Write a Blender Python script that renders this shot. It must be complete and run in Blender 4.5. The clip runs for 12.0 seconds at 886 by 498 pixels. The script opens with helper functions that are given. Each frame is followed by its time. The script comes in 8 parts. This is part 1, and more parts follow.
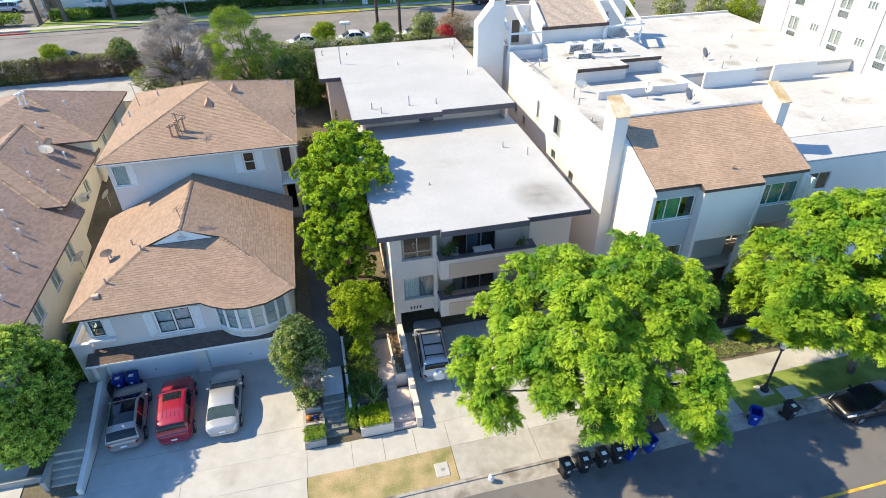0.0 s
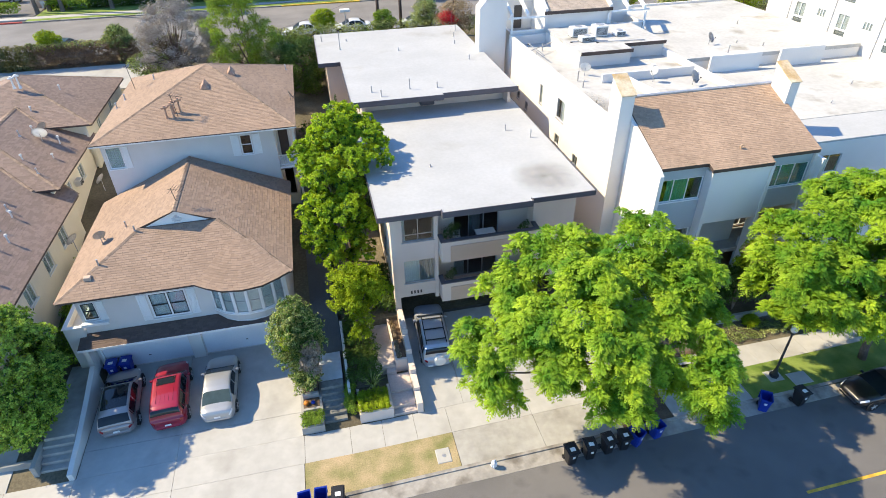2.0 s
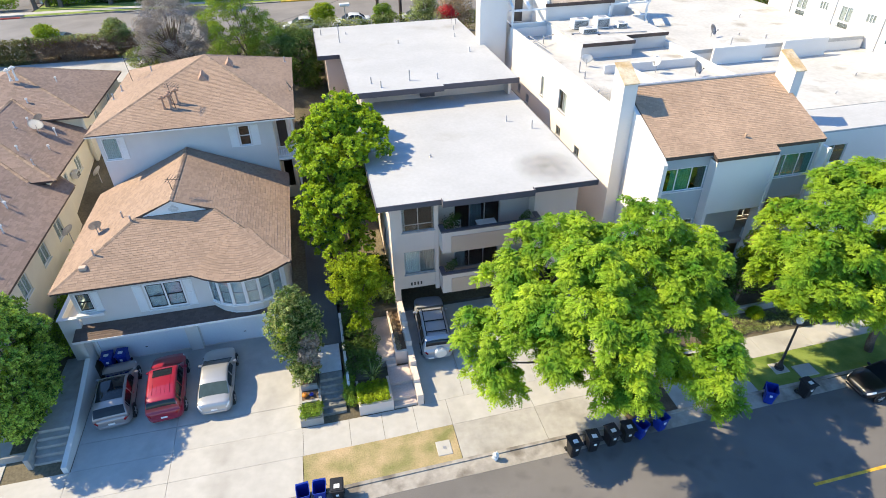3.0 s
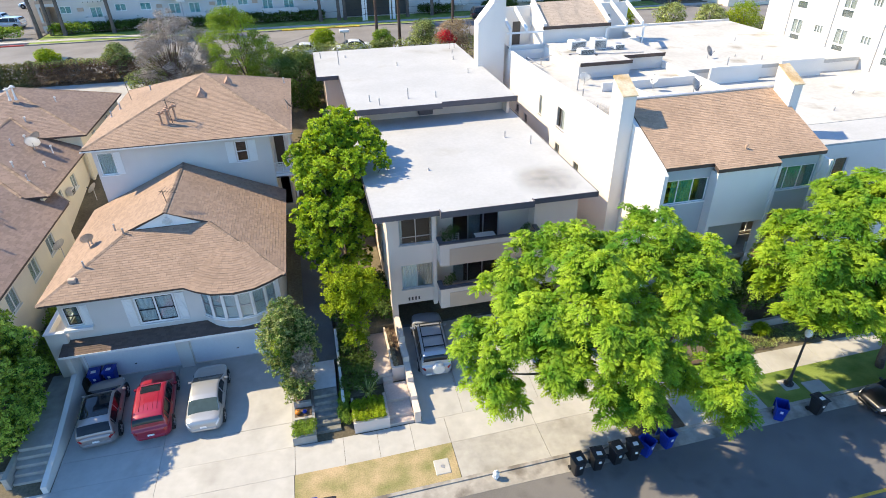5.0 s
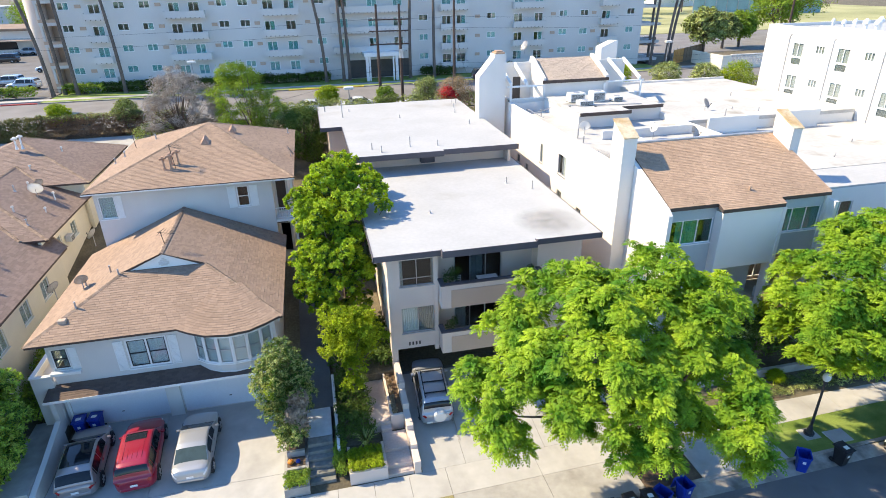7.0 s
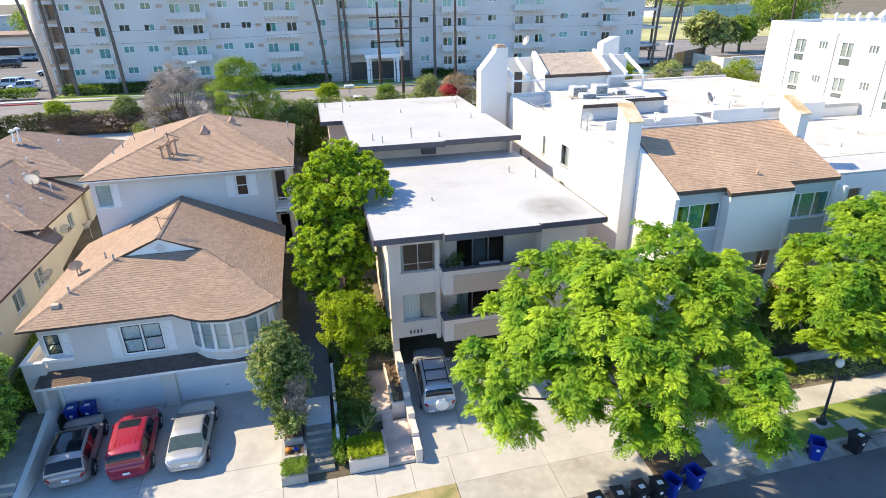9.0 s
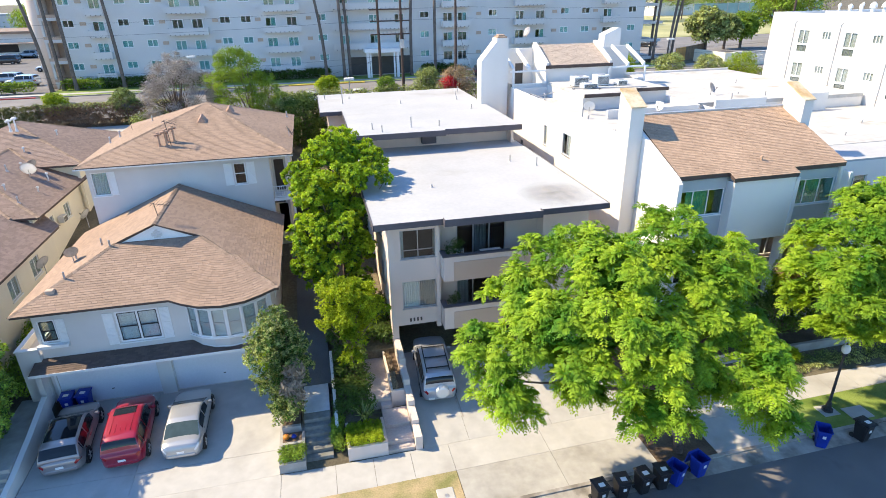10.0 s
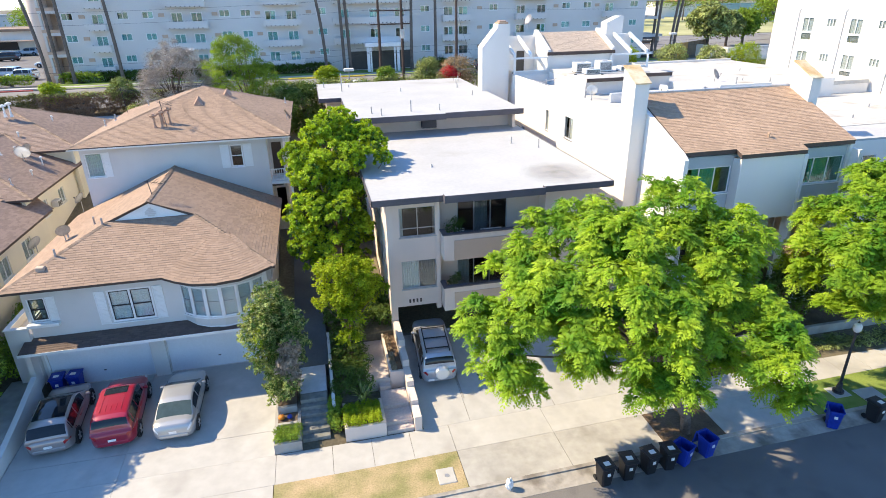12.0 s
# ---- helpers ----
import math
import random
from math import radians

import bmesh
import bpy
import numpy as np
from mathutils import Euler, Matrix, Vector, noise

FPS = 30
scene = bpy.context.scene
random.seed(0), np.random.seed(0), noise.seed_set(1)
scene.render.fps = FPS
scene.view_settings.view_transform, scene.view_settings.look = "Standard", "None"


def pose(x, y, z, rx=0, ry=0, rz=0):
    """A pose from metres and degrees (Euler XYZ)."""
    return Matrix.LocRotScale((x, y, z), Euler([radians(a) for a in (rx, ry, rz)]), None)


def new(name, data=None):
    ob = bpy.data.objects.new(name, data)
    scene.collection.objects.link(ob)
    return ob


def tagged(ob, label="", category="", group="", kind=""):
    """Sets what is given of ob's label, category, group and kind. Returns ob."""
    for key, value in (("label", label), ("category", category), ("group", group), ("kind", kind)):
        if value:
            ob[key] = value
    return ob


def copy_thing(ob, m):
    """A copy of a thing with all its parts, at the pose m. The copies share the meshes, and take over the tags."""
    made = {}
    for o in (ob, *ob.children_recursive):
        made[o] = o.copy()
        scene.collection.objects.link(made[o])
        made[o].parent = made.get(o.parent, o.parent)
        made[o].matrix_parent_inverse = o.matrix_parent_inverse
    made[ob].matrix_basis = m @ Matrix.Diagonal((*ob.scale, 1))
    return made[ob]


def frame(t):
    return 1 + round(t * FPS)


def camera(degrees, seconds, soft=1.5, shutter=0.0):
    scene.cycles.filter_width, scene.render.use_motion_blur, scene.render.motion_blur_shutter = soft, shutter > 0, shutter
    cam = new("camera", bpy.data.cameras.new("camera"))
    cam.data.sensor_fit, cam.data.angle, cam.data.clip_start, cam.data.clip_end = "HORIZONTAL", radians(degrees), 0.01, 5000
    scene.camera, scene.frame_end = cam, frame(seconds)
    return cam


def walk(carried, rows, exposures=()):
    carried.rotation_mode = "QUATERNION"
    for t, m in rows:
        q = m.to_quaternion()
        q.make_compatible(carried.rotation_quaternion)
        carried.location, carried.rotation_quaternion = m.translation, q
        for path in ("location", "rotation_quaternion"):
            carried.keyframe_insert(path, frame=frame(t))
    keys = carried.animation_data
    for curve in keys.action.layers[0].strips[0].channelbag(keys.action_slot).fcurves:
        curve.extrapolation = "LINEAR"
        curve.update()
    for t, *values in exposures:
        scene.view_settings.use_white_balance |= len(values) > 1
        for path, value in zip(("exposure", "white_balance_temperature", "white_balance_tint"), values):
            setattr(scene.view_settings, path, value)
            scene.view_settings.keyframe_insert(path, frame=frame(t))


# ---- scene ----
cam = camera(75.0, 12.0, soft=0.9)
METRES, EYE, TILT, LEAN, TURN = 9.0, 27.25, -35.0, 0.8, -13.0
ROWS = [
    (0.0, 0.0, 0.0, 0.0, 0.0, 0.0, -0.0),
    (0.5, -0.0035, 0.0235, -0.0286, 0.01, 0.0, -0.01),
    (1.0, -0.0047, 0.0468, -0.0565, 0.01, 0.01, -0.01),
    (1.5, -0.0038, 0.0708, -0.088, 0.02, 0.03, -0.0),
    (2.0, -0.0054, 0.0952, -0.1191, 0.05, 0.03, -0.03),
    (2.5, -0.0111, 0.1227, -0.1555, 0.05, 0.04, -0.02),
    (4.5, 0.0012, 0.203, -0.2904, -0.02, 2.3, 0.06),
    (5.0, 0.0012, 0.2229, -0.3248, 0.02, 3.58, 0.05),
    (5.5, 0.0025, 0.2435, -0.3584, 0.07, 4.86, 0.04),
    (6.0, 0.0044, 0.2644, -0.3898, 0.12, 6.27, 0.02),
    (6.5, 0.0054, 0.2884, -0.4204, 0.17, 8.34, 0.01),
    (8.5, -0.0006, 0.3852, -0.5609, 0.3, 11.05, -0.01),
    (9.0, -0.0041, 0.4121, -0.6001, 0.29, 11.03, 0.03),
    (9.5, -0.0054, 0.4414, -0.6392, 0.28, 11.07, 0.05),
    (10.0, -0.0041, 0.4728, -0.677, 0.32, 11.11, 0.03),
    (10.5, -0.0014, 0.5016, -0.7104, 0.37, 11.17, 0.02),
    (11.0, 0.0001, 0.5284, -0.7435, 0.38, 11.27, 0.01),
    (11.5, 0.0008, 0.5544, -0.7757, 0.4, 11.39, 0.02),
    (12.0, 0.0001, 0.5803, -0.8095, 0.41, 11.54, 0.01),
]
walk(cam, [(t, pose(0, 0, EYE, TILT, LEAN, TURN) @ pose(METRES * x, METRES * y, METRES * z, 90 + pitch, roll, yaw)) for t, x, y, z, yaw, pitch, roll in ROWS],
     exposures=[(0.0, 1.11, 6650, 3), (12.0, 1.25, 6700, 6)])

# ---- sky and sun ----
SUN_TO = Vector((-0.96, 0.39, 1.0)).normalized()
world = bpy.data.worlds.new("sky")
scene.world = world
world.use_nodes = True
wn = world.node_tree
sky = wn.nodes.new("ShaderNodeTexSky")
sky.sky_type = "NISHITA"
sky.sun_disc = False
sky.dust_density, sky.ozone_density = 0.1, 10.0
sky.sun_elevation = math.asin(SUN_TO.z)
sky.sun_rotation = math.atan2(SUN_TO.x, SUN_TO.y)
wn.links.new(sky.outputs[0], wn.nodes["Background"].inputs[0])
wn.nodes["Background"].inputs[1].default_value = 0.15
sun_data = bpy.data.lights.new("sun", "SUN")
sun_data.energy, sun_data.angle, sun_data.color = 3.9, radians(0.55), (1.0, 0.82, 0.59)
sun = new("sun", sun_data)
sun.rotation_euler = SUN_TO.to_track_quat("Z", "Y").to_euler()

# ---- materials ----
def material(name, col, rough=0.8, var=0.12, scale=0.5, fine=14.0, bump=0.15, metal=0.0, island=0.0, spec=0.4, col2=None, coat=0.0, obj_random=0.0, stretch=(1, 1, 1), stain=None):
    m = bpy.data.materials.new(name)
    m.use_nodes = True
    nt = m.node_tree
    b = nt.nodes["Principled BSDF"]
    b.inputs["Roughness"].default_value = rough
    b.inputs["Metallic"].default_value = metal
    b.inputs["Specular IOR Level"].default_value = spec
    b.inputs["Coat Weight"].default_value = coat
    b.inputs["Coat Roughness"].default_value = 0.04
    tc = nt.nodes.new("ShaderNodeTexCoord")
    mp = nt.nodes.new("ShaderNodeMapping")
    mp.inputs["Scale"].default_value = stretch
    nt.links.new(tc.outputs["Object"], mp.inputs["Vector"])

    def noise_at(s, detail):
        n = nt.nodes.new("ShaderNodeTexNoise")
        n.inputs["Scale"].default_value, n.inputs["Detail"].default_value = s, detail
        nt.links.new(mp.outputs[0], n.inputs["Vector"])
        return n.outputs["Fac"]

    big, small = noise_at(scale, 5.0), noise_at(fine, 4.0)
    ramp = nt.nodes.new("ShaderNodeValToRGB")
    lo = [c * (1 - var) for c in col]
    hi = list(col2) if col2 else [min(1, c * (1 + var)) for c in col]
    ramp.color_ramp.elements[0].position, ramp.color_ramp.elements[1].position = 0.34, 0.68
    ramp.color_ramp.elements[0].color, ramp.color_ramp.elements[1].color = (*lo, 1), (*hi, 1)
    nt.links.new(big, ramp.inputs[0])

    def times(colour, fac, low, high):
        rng = nt.nodes.new("ShaderNodeMapRange")
        rng.inputs["From Min"].default_value, rng.inputs["From Max"].default_value = 0.25, 0.75
        rng.inputs["To Min"].default_value, rng.inputs["To Max"].default_value = low, high
        nt.links.new(fac, rng.inputs["Value"])
        mul = nt.nodes.new("ShaderNodeVectorMath")
        mul.operation = "SCALE"
        nt.links.new(colour, mul.inputs[0])
        nt.links.new(rng.outputs[0], mul.inputs["Scale"])
        return mul.outputs[0]

    c = times(ramp.outputs[0], small, 1 - var, 1 + var)
    if island or obj_random:
        g = nt.nodes.new("ShaderNodeNewGeometry" if island else "ShaderNodeObjectInfo")
        c = times(c, g.outputs["Random Per Island" if island else "Random"], 1 - (island or obj_random), 1 + (island or obj_random))
    if stain:
        tint, size, start, amount = stain
        dirt = noise_at(size, 7.0)
        mask = nt.nodes.new("ShaderNodeMapRange")
        mask.inputs["From Min"].default_value, mask.inputs["From Max"].default_value = start, start + 0.14
        mask.inputs["To Max"].default_value = amount
        mix = nt.nodes.new("ShaderNodeMix")
        mix.data_type, mix.blend_type = "RGBA", "MULTIPLY"
        sockets = [k for k in mix.inputs if k.type == "RGBA"]
        nt.links.new(dirt, mask.inputs["Value"])
        nt.links.new(mask.outputs[0], mix.inputs[0])
        nt.links.new(c, sockets[0])
        sockets[1].default_value = (*tint, 1)
        c = [k for k in mix.outputs if k.type == "RGBA"][0]
    nt.links.new(c, b.inputs["Base Color"])
    if bump:
        bp = nt.nodes.new("ShaderNodeBump")
        bp.inputs["Strength"].default_value, bp.inputs["Distance"].default_value = bump, 0.02
        nt.links.new(small, bp.inputs["Height"])
        nt.links.new(bp.outputs[0], b.inputs["Normal"])
    return m


def leaf_material(name, col, col2, see=0.35, island=0.24, scale=0.45):
    m = material(name, col, rough=0.55, var=0.2, scale=scale, fine=2.5, bump=0, island=island, col2=col2, spec=0.15)
    nt = m.node_tree
    b = nt.nodes["Principled BSDF"]
    tr = nt.nodes.new("ShaderNodeBsdfTranslucent")
    mix = nt.nodes.new("ShaderNodeMixShader")
    mix.inputs[0].default_value = see
    src = b.inputs["Base Color"].links[0].from_socket
    warm = nt.nodes.new("ShaderNodeVectorMath")
    warm.operation = "MULTIPLY"
    warm.inputs[1].default_value = (1.5, 1.35, 0.5)
    nt.links.new(src, warm.inputs[0])
    nt.links.new(warm.outputs[0], tr.inputs["Color"])
    nt.links.new(b.outputs[0], mix.inputs[1])
    nt.links.new(tr.outputs[0], mix.inputs[2])
    nt.links.new(mix.outputs[0], nt.nodes["Material Output"].inputs["Surface"])
    return m


def glass_material(name, tint, gloss=1.0):
    m = bpy.data.materials.new(name)
    m.use_nodes = True
    nt = m.node_tree
    nt.nodes.remove(nt.nodes["Principled BSDF"])
    t, g = nt.nodes.new("ShaderNodeBsdfTransparent"), nt.nodes.new("ShaderNodeBsdfGlossy")
    t.inputs["Color"].default_value = (*tint, 1)
    g.inputs["Roughness"].default_value = 0.02
    lw, pw, sc, mix = nt.nodes.new("ShaderNodeLayerWeight"), nt.nodes.new("ShaderNodeMath"), nt.nodes.new("ShaderNodeMath"), nt.nodes.new("ShaderNodeMixShader")
    lw.inputs["Blend"].default_value = 0.5
    pw.operation, sc.operation = "POWER", "MULTIPLY_ADD"
    pw.inputs[1].default_value, sc.inputs[1].default_value, sc.inputs[2].default_value = 3.0, 0.35, 0.07 * gloss
    nt.links.new(lw.outputs["Facing"], pw.inputs[0])
    nt.links.new(pw.outputs[0], sc.inputs[0])
    nt.links.new(sc.outputs[0], mix.inputs[0])
    nt.links.new(t.outputs[0], mix.inputs[1])
    nt.links.new(g.outputs[0], mix.inputs[2])
    nt.links.new(mix.outputs[0], nt.nodes["Material Output"].inputs["Surface"])
    return m


GLASS = glass_material("window_glass", (0.84, 0.89, 0.89))
GLASS_GREEN = glass_material("green_glass", (0.45, 0.74, 0.66), 1.6)


def smear_material(name, col, strength):
    """Dirt lying on a surface, thick in the middle and ragged at the rim."""
    m = material(name, col, 0.9, 0.15, 1.0, 6.0, 0.0)
    nt = m.node_tree
    tc, mp, gr = nt.nodes.new("ShaderNodeTexCoord"), nt.nodes.new("ShaderNodeMapping"), nt.nodes.new("ShaderNodeTexGradient")
    gr.gradient_type = "SPHERICAL"
    mp.inputs["Location"].default_value, mp.inputs["Scale"].default_value = (-1, -1, 0), (2, 2, 0)
    nz, mu, cl, mix, tr = nt.nodes.new("ShaderNodeTexNoise"), nt.nodes.new("ShaderNodeMath"), nt.nodes.new("ShaderNodeMath"), nt.nodes.new("ShaderNodeMixShader"), nt.nodes.new("ShaderNodeBsdfTransparent")
    nz.inputs["Scale"].default_value, nz.inputs["Detail"].default_value = 1.3, 5
    mu.operation, cl.operation, cl.use_clamp = "MULTIPLY", "MULTIPLY", True
    cl.inputs[1].default_value = strength
    nt.links.new(tc.outputs["Generated"], mp.inputs[0])
    nt.links.new(mp.outputs[0], gr.inputs[0])
    nt.links.new(tc.outputs["Object"], nz.inputs["Vector"])
    nt.links.new(gr.outputs["Fac"], mu.inputs[0])
    nt.links.new(nz.outputs["Fac"], mu.inputs[1])
    nt.links.new(mu.outputs[0], cl.inputs[0])
    nt.links.new(cl.outputs[0], mix.inputs[0])
    nt.links.new(tr.outputs[0], mix.inputs[1])
    nt.links.new(nt.nodes["Principled BSDF"].outputs[0], mix.inputs[2])
    nt.links.new(mix.outputs[0], nt.nodes["Material Output"].inputs["Surface"])
    return m


ROOF_SMEAR = smear_material("roof_dirt", (0.3, 0.28, 0.25), 0.5)
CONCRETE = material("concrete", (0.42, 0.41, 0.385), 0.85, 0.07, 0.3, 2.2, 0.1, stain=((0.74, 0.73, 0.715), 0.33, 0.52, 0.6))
CONCRETE_OLD = material("old_concrete", (0.36, 0.348, 0.32), 0.9, 0.12, 0.4, 2.5, 0.15, stain=((0.68, 0.66, 0.62), 0.5, 0.52, 0.6))
# Dark blotchy concrete: the carport's shade is put into the floor colour
CONCRETE_SHADED = material("shade_darkened_concrete", (0.15, 0.14, 0.13), 0.85, 0.2, 0.5, 3.0, 0.1, stain=((0.4, 0.38, 0.36), 0.6, 0.5, 0.8))
KERB = material("kerb_concrete", (0.33, 0.305, 0.27), 0.9, 0.16, 0.6, 4.0, 0.2, stain=((0.4, 0.37, 0.34), 0.8, 0.5, 0.8))
ASPHALT = material("asphalt", (0.15, 0.142, 0.136), 0.88, 0.14, 0.3, 30.0, 0.35, stain=((0.6, 0.6, 0.6), 0.6, 0.55, 0.7))
ASPHALT_PALE = material("old_pale_asphalt", (0.2, 0.19, 0.185), 0.88, 0.14, 0.3, 30.0, 0.35)
YELLOW_LINE = material("yellow_line_paint", (0.62, 0.38, 0.05), 0.7, 0.2, 2.0, 15.0, 0.1)
LAWN_DRY = material("dry_lawn", (0.25, 0.25, 0.095), 0.95, 0.24, 0.7, 14.0, 0.6, col2=(0.43, 0.325, 0.195))
LAWN = material("green_lawn", (0.15, 0.23, 0.035), 0.95, 0.2, 0.8, 14.0, 0.5, col2=(0.24, 0.3, 0.07))
SOIL = material("soil", (0.13, 0.09, 0.06), 0.95, 0.3, 1.0, 12.0, 0.6)
EARTH = material("yard_earth", (0.14, 0.12, 0.08), 0.95, 0.3, 0.4, 8.0, 0.5)
STUCCO_GREY = material("grey_stucco", (0.66, 0.635, 0.60), 0.9, 0.04, 0.5, 40.0, 0.25)
STUCCO_PINK = material("beige_stucco", (0.68, 0.57, 0.49), 0.9, 0.05, 0.4, 40.0, 0.25)
STUCCO_TAN = material("tan_stucco", (0.54, 0.40, 0.30), 0.9, 0.06, 0.4, 40.0, 0.25)
STUCCO_YELLOW = material("yellow_stucco", (0.8, 0.74, 0.59), 0.9, 0.06, 0.4, 40.0, 0.25)
STUCCO_WHITE = material("white_stucco", (0.75, 0.72, 0.675), 0.9, 0.04, 0.3, 40.0, 0.25)
STUCCO_BLUE = material("blue_grey_siding", (0.44, 0.485, 0.50), 0.85, 0.05, 0.4, 30.0, 0.15)
STUCCO_FAR = material("far_grey_stucco", (0.66, 0.635, 0.605), 0.9, 0.06, 0.15, 20.0, 0.1)
WHITE_PAINT = material("white_paint", (0.80, 0.80, 0.78), 0.55, 0.04, 1.0, 20.0, 0.05)
ROOF_WHITE = material("white_roof_membrane", (0.42, 0.425, 0.425), 0.75, 0.05, 0.35, 5.0, 0.1, stain=((0.78, 0.74, 0.68), 0.25, 0.6, 0.7))
ROOF_DIRTY = material("white_roof_membrane_stained", (0.48, 0.47, 0.445), 0.8, 0.09, 0.3, 3.0, 0.1, stain=((0.5, 0.46, 0.38), 0.35, 0.585, 0.8))
SHINGLE = material("brown_shingle", (0.315, 0.222, 0.16), 0.9, 0.07, 0.35, 18.0, 0.3, island=0.08)
SHINGLE_B = material("dark_brown_shingle", (0.26, 0.19, 0.155), 0.9, 0.07, 0.3, 18.0, 0.3, island=0.1)
SHINGLE_R = material("light_brown_shingle", (0.41, 0.285, 0.195), 0.9, 0.09, 0.4, 18.0, 0.3, island=0.08)
RIDGE_TILE = material("ridge_shingle", (0.30, 0.215, 0.155), 0.9, 0.12, 0.6, 18.0, 0.3, island=0.18)
FASCIA = material("dark_grey_fascia", (0.10, 0.09, 0.10), 0.7, 0.12, 0.8, 20.0, 0.1)
FASCIA_BROWN = material("dark_brown_trim", (0.085, 0.06, 0.05), 0.7, 0.15, 0.8, 20.0, 0.1)
GARAGE_WHITE = material("garage_door_paint", (0.74, 0.765, 0.80), 0.5, 0.03, 0.5, 12.0, 0.03)
CARPET_DARK = material("dark_interior", (0.10, 0.09, 0.08), 0.9, 0.1, 0.6, 10.0, 0.1)
CURTAIN = material("white_curtain", (0.72, 0.72, 0.70), 0.85, 0.06, 2.0, 8.0, 0.2, stretch=(8, 8, 0.3))
CURTAIN_GREEN = material("green_curtain", (0.48, 0.72, 0.6), 0.85, 0.1, 2.0, 8.0, 0.2, stretch=(8, 8, 0.3))
METAL_GREY = material("galvanised_metal", (0.45, 0.45, 0.46), 0.45, 0.15, 2.0, 15.0, 0.1, metal=0.6)
METAL_DARK = material("dark_metal", (0.05, 0.05, 0.055), 0.5, 0.2, 2.0, 15.0, 0.1, metal=0.4)
RUST = material("rusty_sheet", (0.62, 0.42, 0.20), 0.7, 0.15, 1.2, 8.0, 0.2, col2=(0.72, 0.62, 0.45))
BARK = material("bark", (0.15, 0.11, 0.085), 0.9, 0.3, 2.0, 12.0, 0.7)
PALM_BARK = material("palm_bark", (0.15, 0.12, 0.1), 0.9, 0.2, 1.5, 6.0, 0.6)
WOOD_POLE = material("utility_pole_wood", (0.075, 0.05, 0.04), 0.85, 0.2, 1.0, 12.0, 0.4)
BIN_BLACK = material("black_bin_plastic", (0.018, 0.018, 0.02), 0.45, 0.2, 2.0, 15.0, 0.05)
BIN_BLUE = material("blue_bin_plastic", (0.008, 0.035, 0.30), 0.42, 0.15, 2.0, 15.0, 0.05)
RUBBER = material("tyre_rubber", (0.02, 0.02, 0.02), 0.8, 0.15, 3.0, 20.0, 0.1)
PRINT_WHITE = material("white_print", (0.75, 0.75, 0.74), 0.6, 0.05, 3.0, 20.0, 0)
LEAF_JAC = leaf_material("jacaranda_leaf", (0.112, 0.288, 0.026), (0.395, 0.53, 0.042), 0.33, 0.14, 0.7)
# Darker inner leaves: the crown's inside shade is put into the leaf colour
LEAF_INNER = leaf_material("shade_dark_inner_leaf", (0.05, 0.13, 0.02), (0.10, 0.2, 0.03), 0.15)
BLIND_DARK = material("dark_blind", (0.2, 0.21, 0.22), 0.8, 0.08, 2.0, 8.0, 0.2, stretch=(0.3, 0.3, 12))
BLIND_PALE = material("pale_blind", (0.72, 0.73, 0.73), 0.8, 0.06, 2.0, 8.0, 0.2, stretch=(0.3, 0.3, 12))
BLIND_GREY = material("grey_blind", (0.38, 0.39, 0.39), 0.8, 0.06, 2.0, 8.0, 0.2, stretch=(0.3, 0.3, 12))
LEAF_GLOSSY = leaf_material("glossy_bush_leaf", (0.24, 0.42, 0.07), (0.48, 0.6, 0.12), 0.3, 0.34)
LEAF_CITRUS = leaf_material("bright_broad_leaf", (0.21, 0.37, 0.025), (0.43, 0.55, 0.04), 0.33, 0.18)
LEAF_DARK = leaf_material("dark_leaf", (0.055, 0.105, 0.02), (0.11, 0.17, 0.035), 0.25)
LEAF_OLIVE = leaf_material("olive_leaf", (0.17, 0.24, 0.075), (0.42, 0.46, 0.18), 0.25, 0.5)
LEAF_HEDGE = leaf_material("hedge_leaf", (0.14, 0.25, 0.03), (0.30, 0.41, 0.055), 0.3)
LEAF_YELLOW = leaf_material("yellow_green_leaf", (0.21, 0.33, 0.02), (0.40, 0.48, 0.03), 0.4)
LEAF_DRY = leaf_material("dry_leaf", (0.27, 0.2, 0.13), (0.38, 0.3, 0.2), 0.2)
TWIG_BROWN = leaf_material("brown_twig", (0.32, 0.25, 0.18), (0.5, 0.41, 0.31), 0.1)
LEAF_RED = leaf_material("bougainvillea_flower", (0.5, 0.02, 0.04), (0.6, 0.05, 0.07), 0.3)
LEAF_PINK = leaf_material("pink_leaf", (0.45, 0.28, 0.2), (0.6, 0.42, 0.26), 0.2)
TWIG = leaf_material("grey_twig", (0.46, 0.42, 0.41), (0.58, 0.53, 0.52), 0.1)
GLASS_FAR = glass_material("far_window_glass", (0.6, 0.85, 0.85), 1.4)
SHINGLE_PALE = material("pale_tan_shingle", (0.46, 0.375, 0.30), 0.9, 0.07, 0.4, 18.0, 0.2, island=0.07)
POT_CLAY = material("chimney_clay", (0.42, 0.29, 0.2), 0.85, 0.15, 1.0, 10.0, 0.2)
SHINGLE_PIECE = material("brown_shingle_piece", (0.315, 0.222, 0.16), 0.9, 0.07, 0.35, 18.0, 0.3, obj_random=0.08)
SHINGLE_R_PIECE = material("light_brown_shingle_piece", (0.41, 0.285, 0.195), 0.9, 0.09, 0.4, 18.0, 0.3, obj_random=0.08)
SHINGLE_D = material("dark_pent_shingle", (0.13, 0.095, 0.08), 0.9, 0.08, 0.5, 18.0, 0.3, island=0.1)
PATH_PALE = material("pale_painted_concrete", (0.56, 0.57, 0.575), 0.85, 0.08, 0.5, 4.0, 0.1)
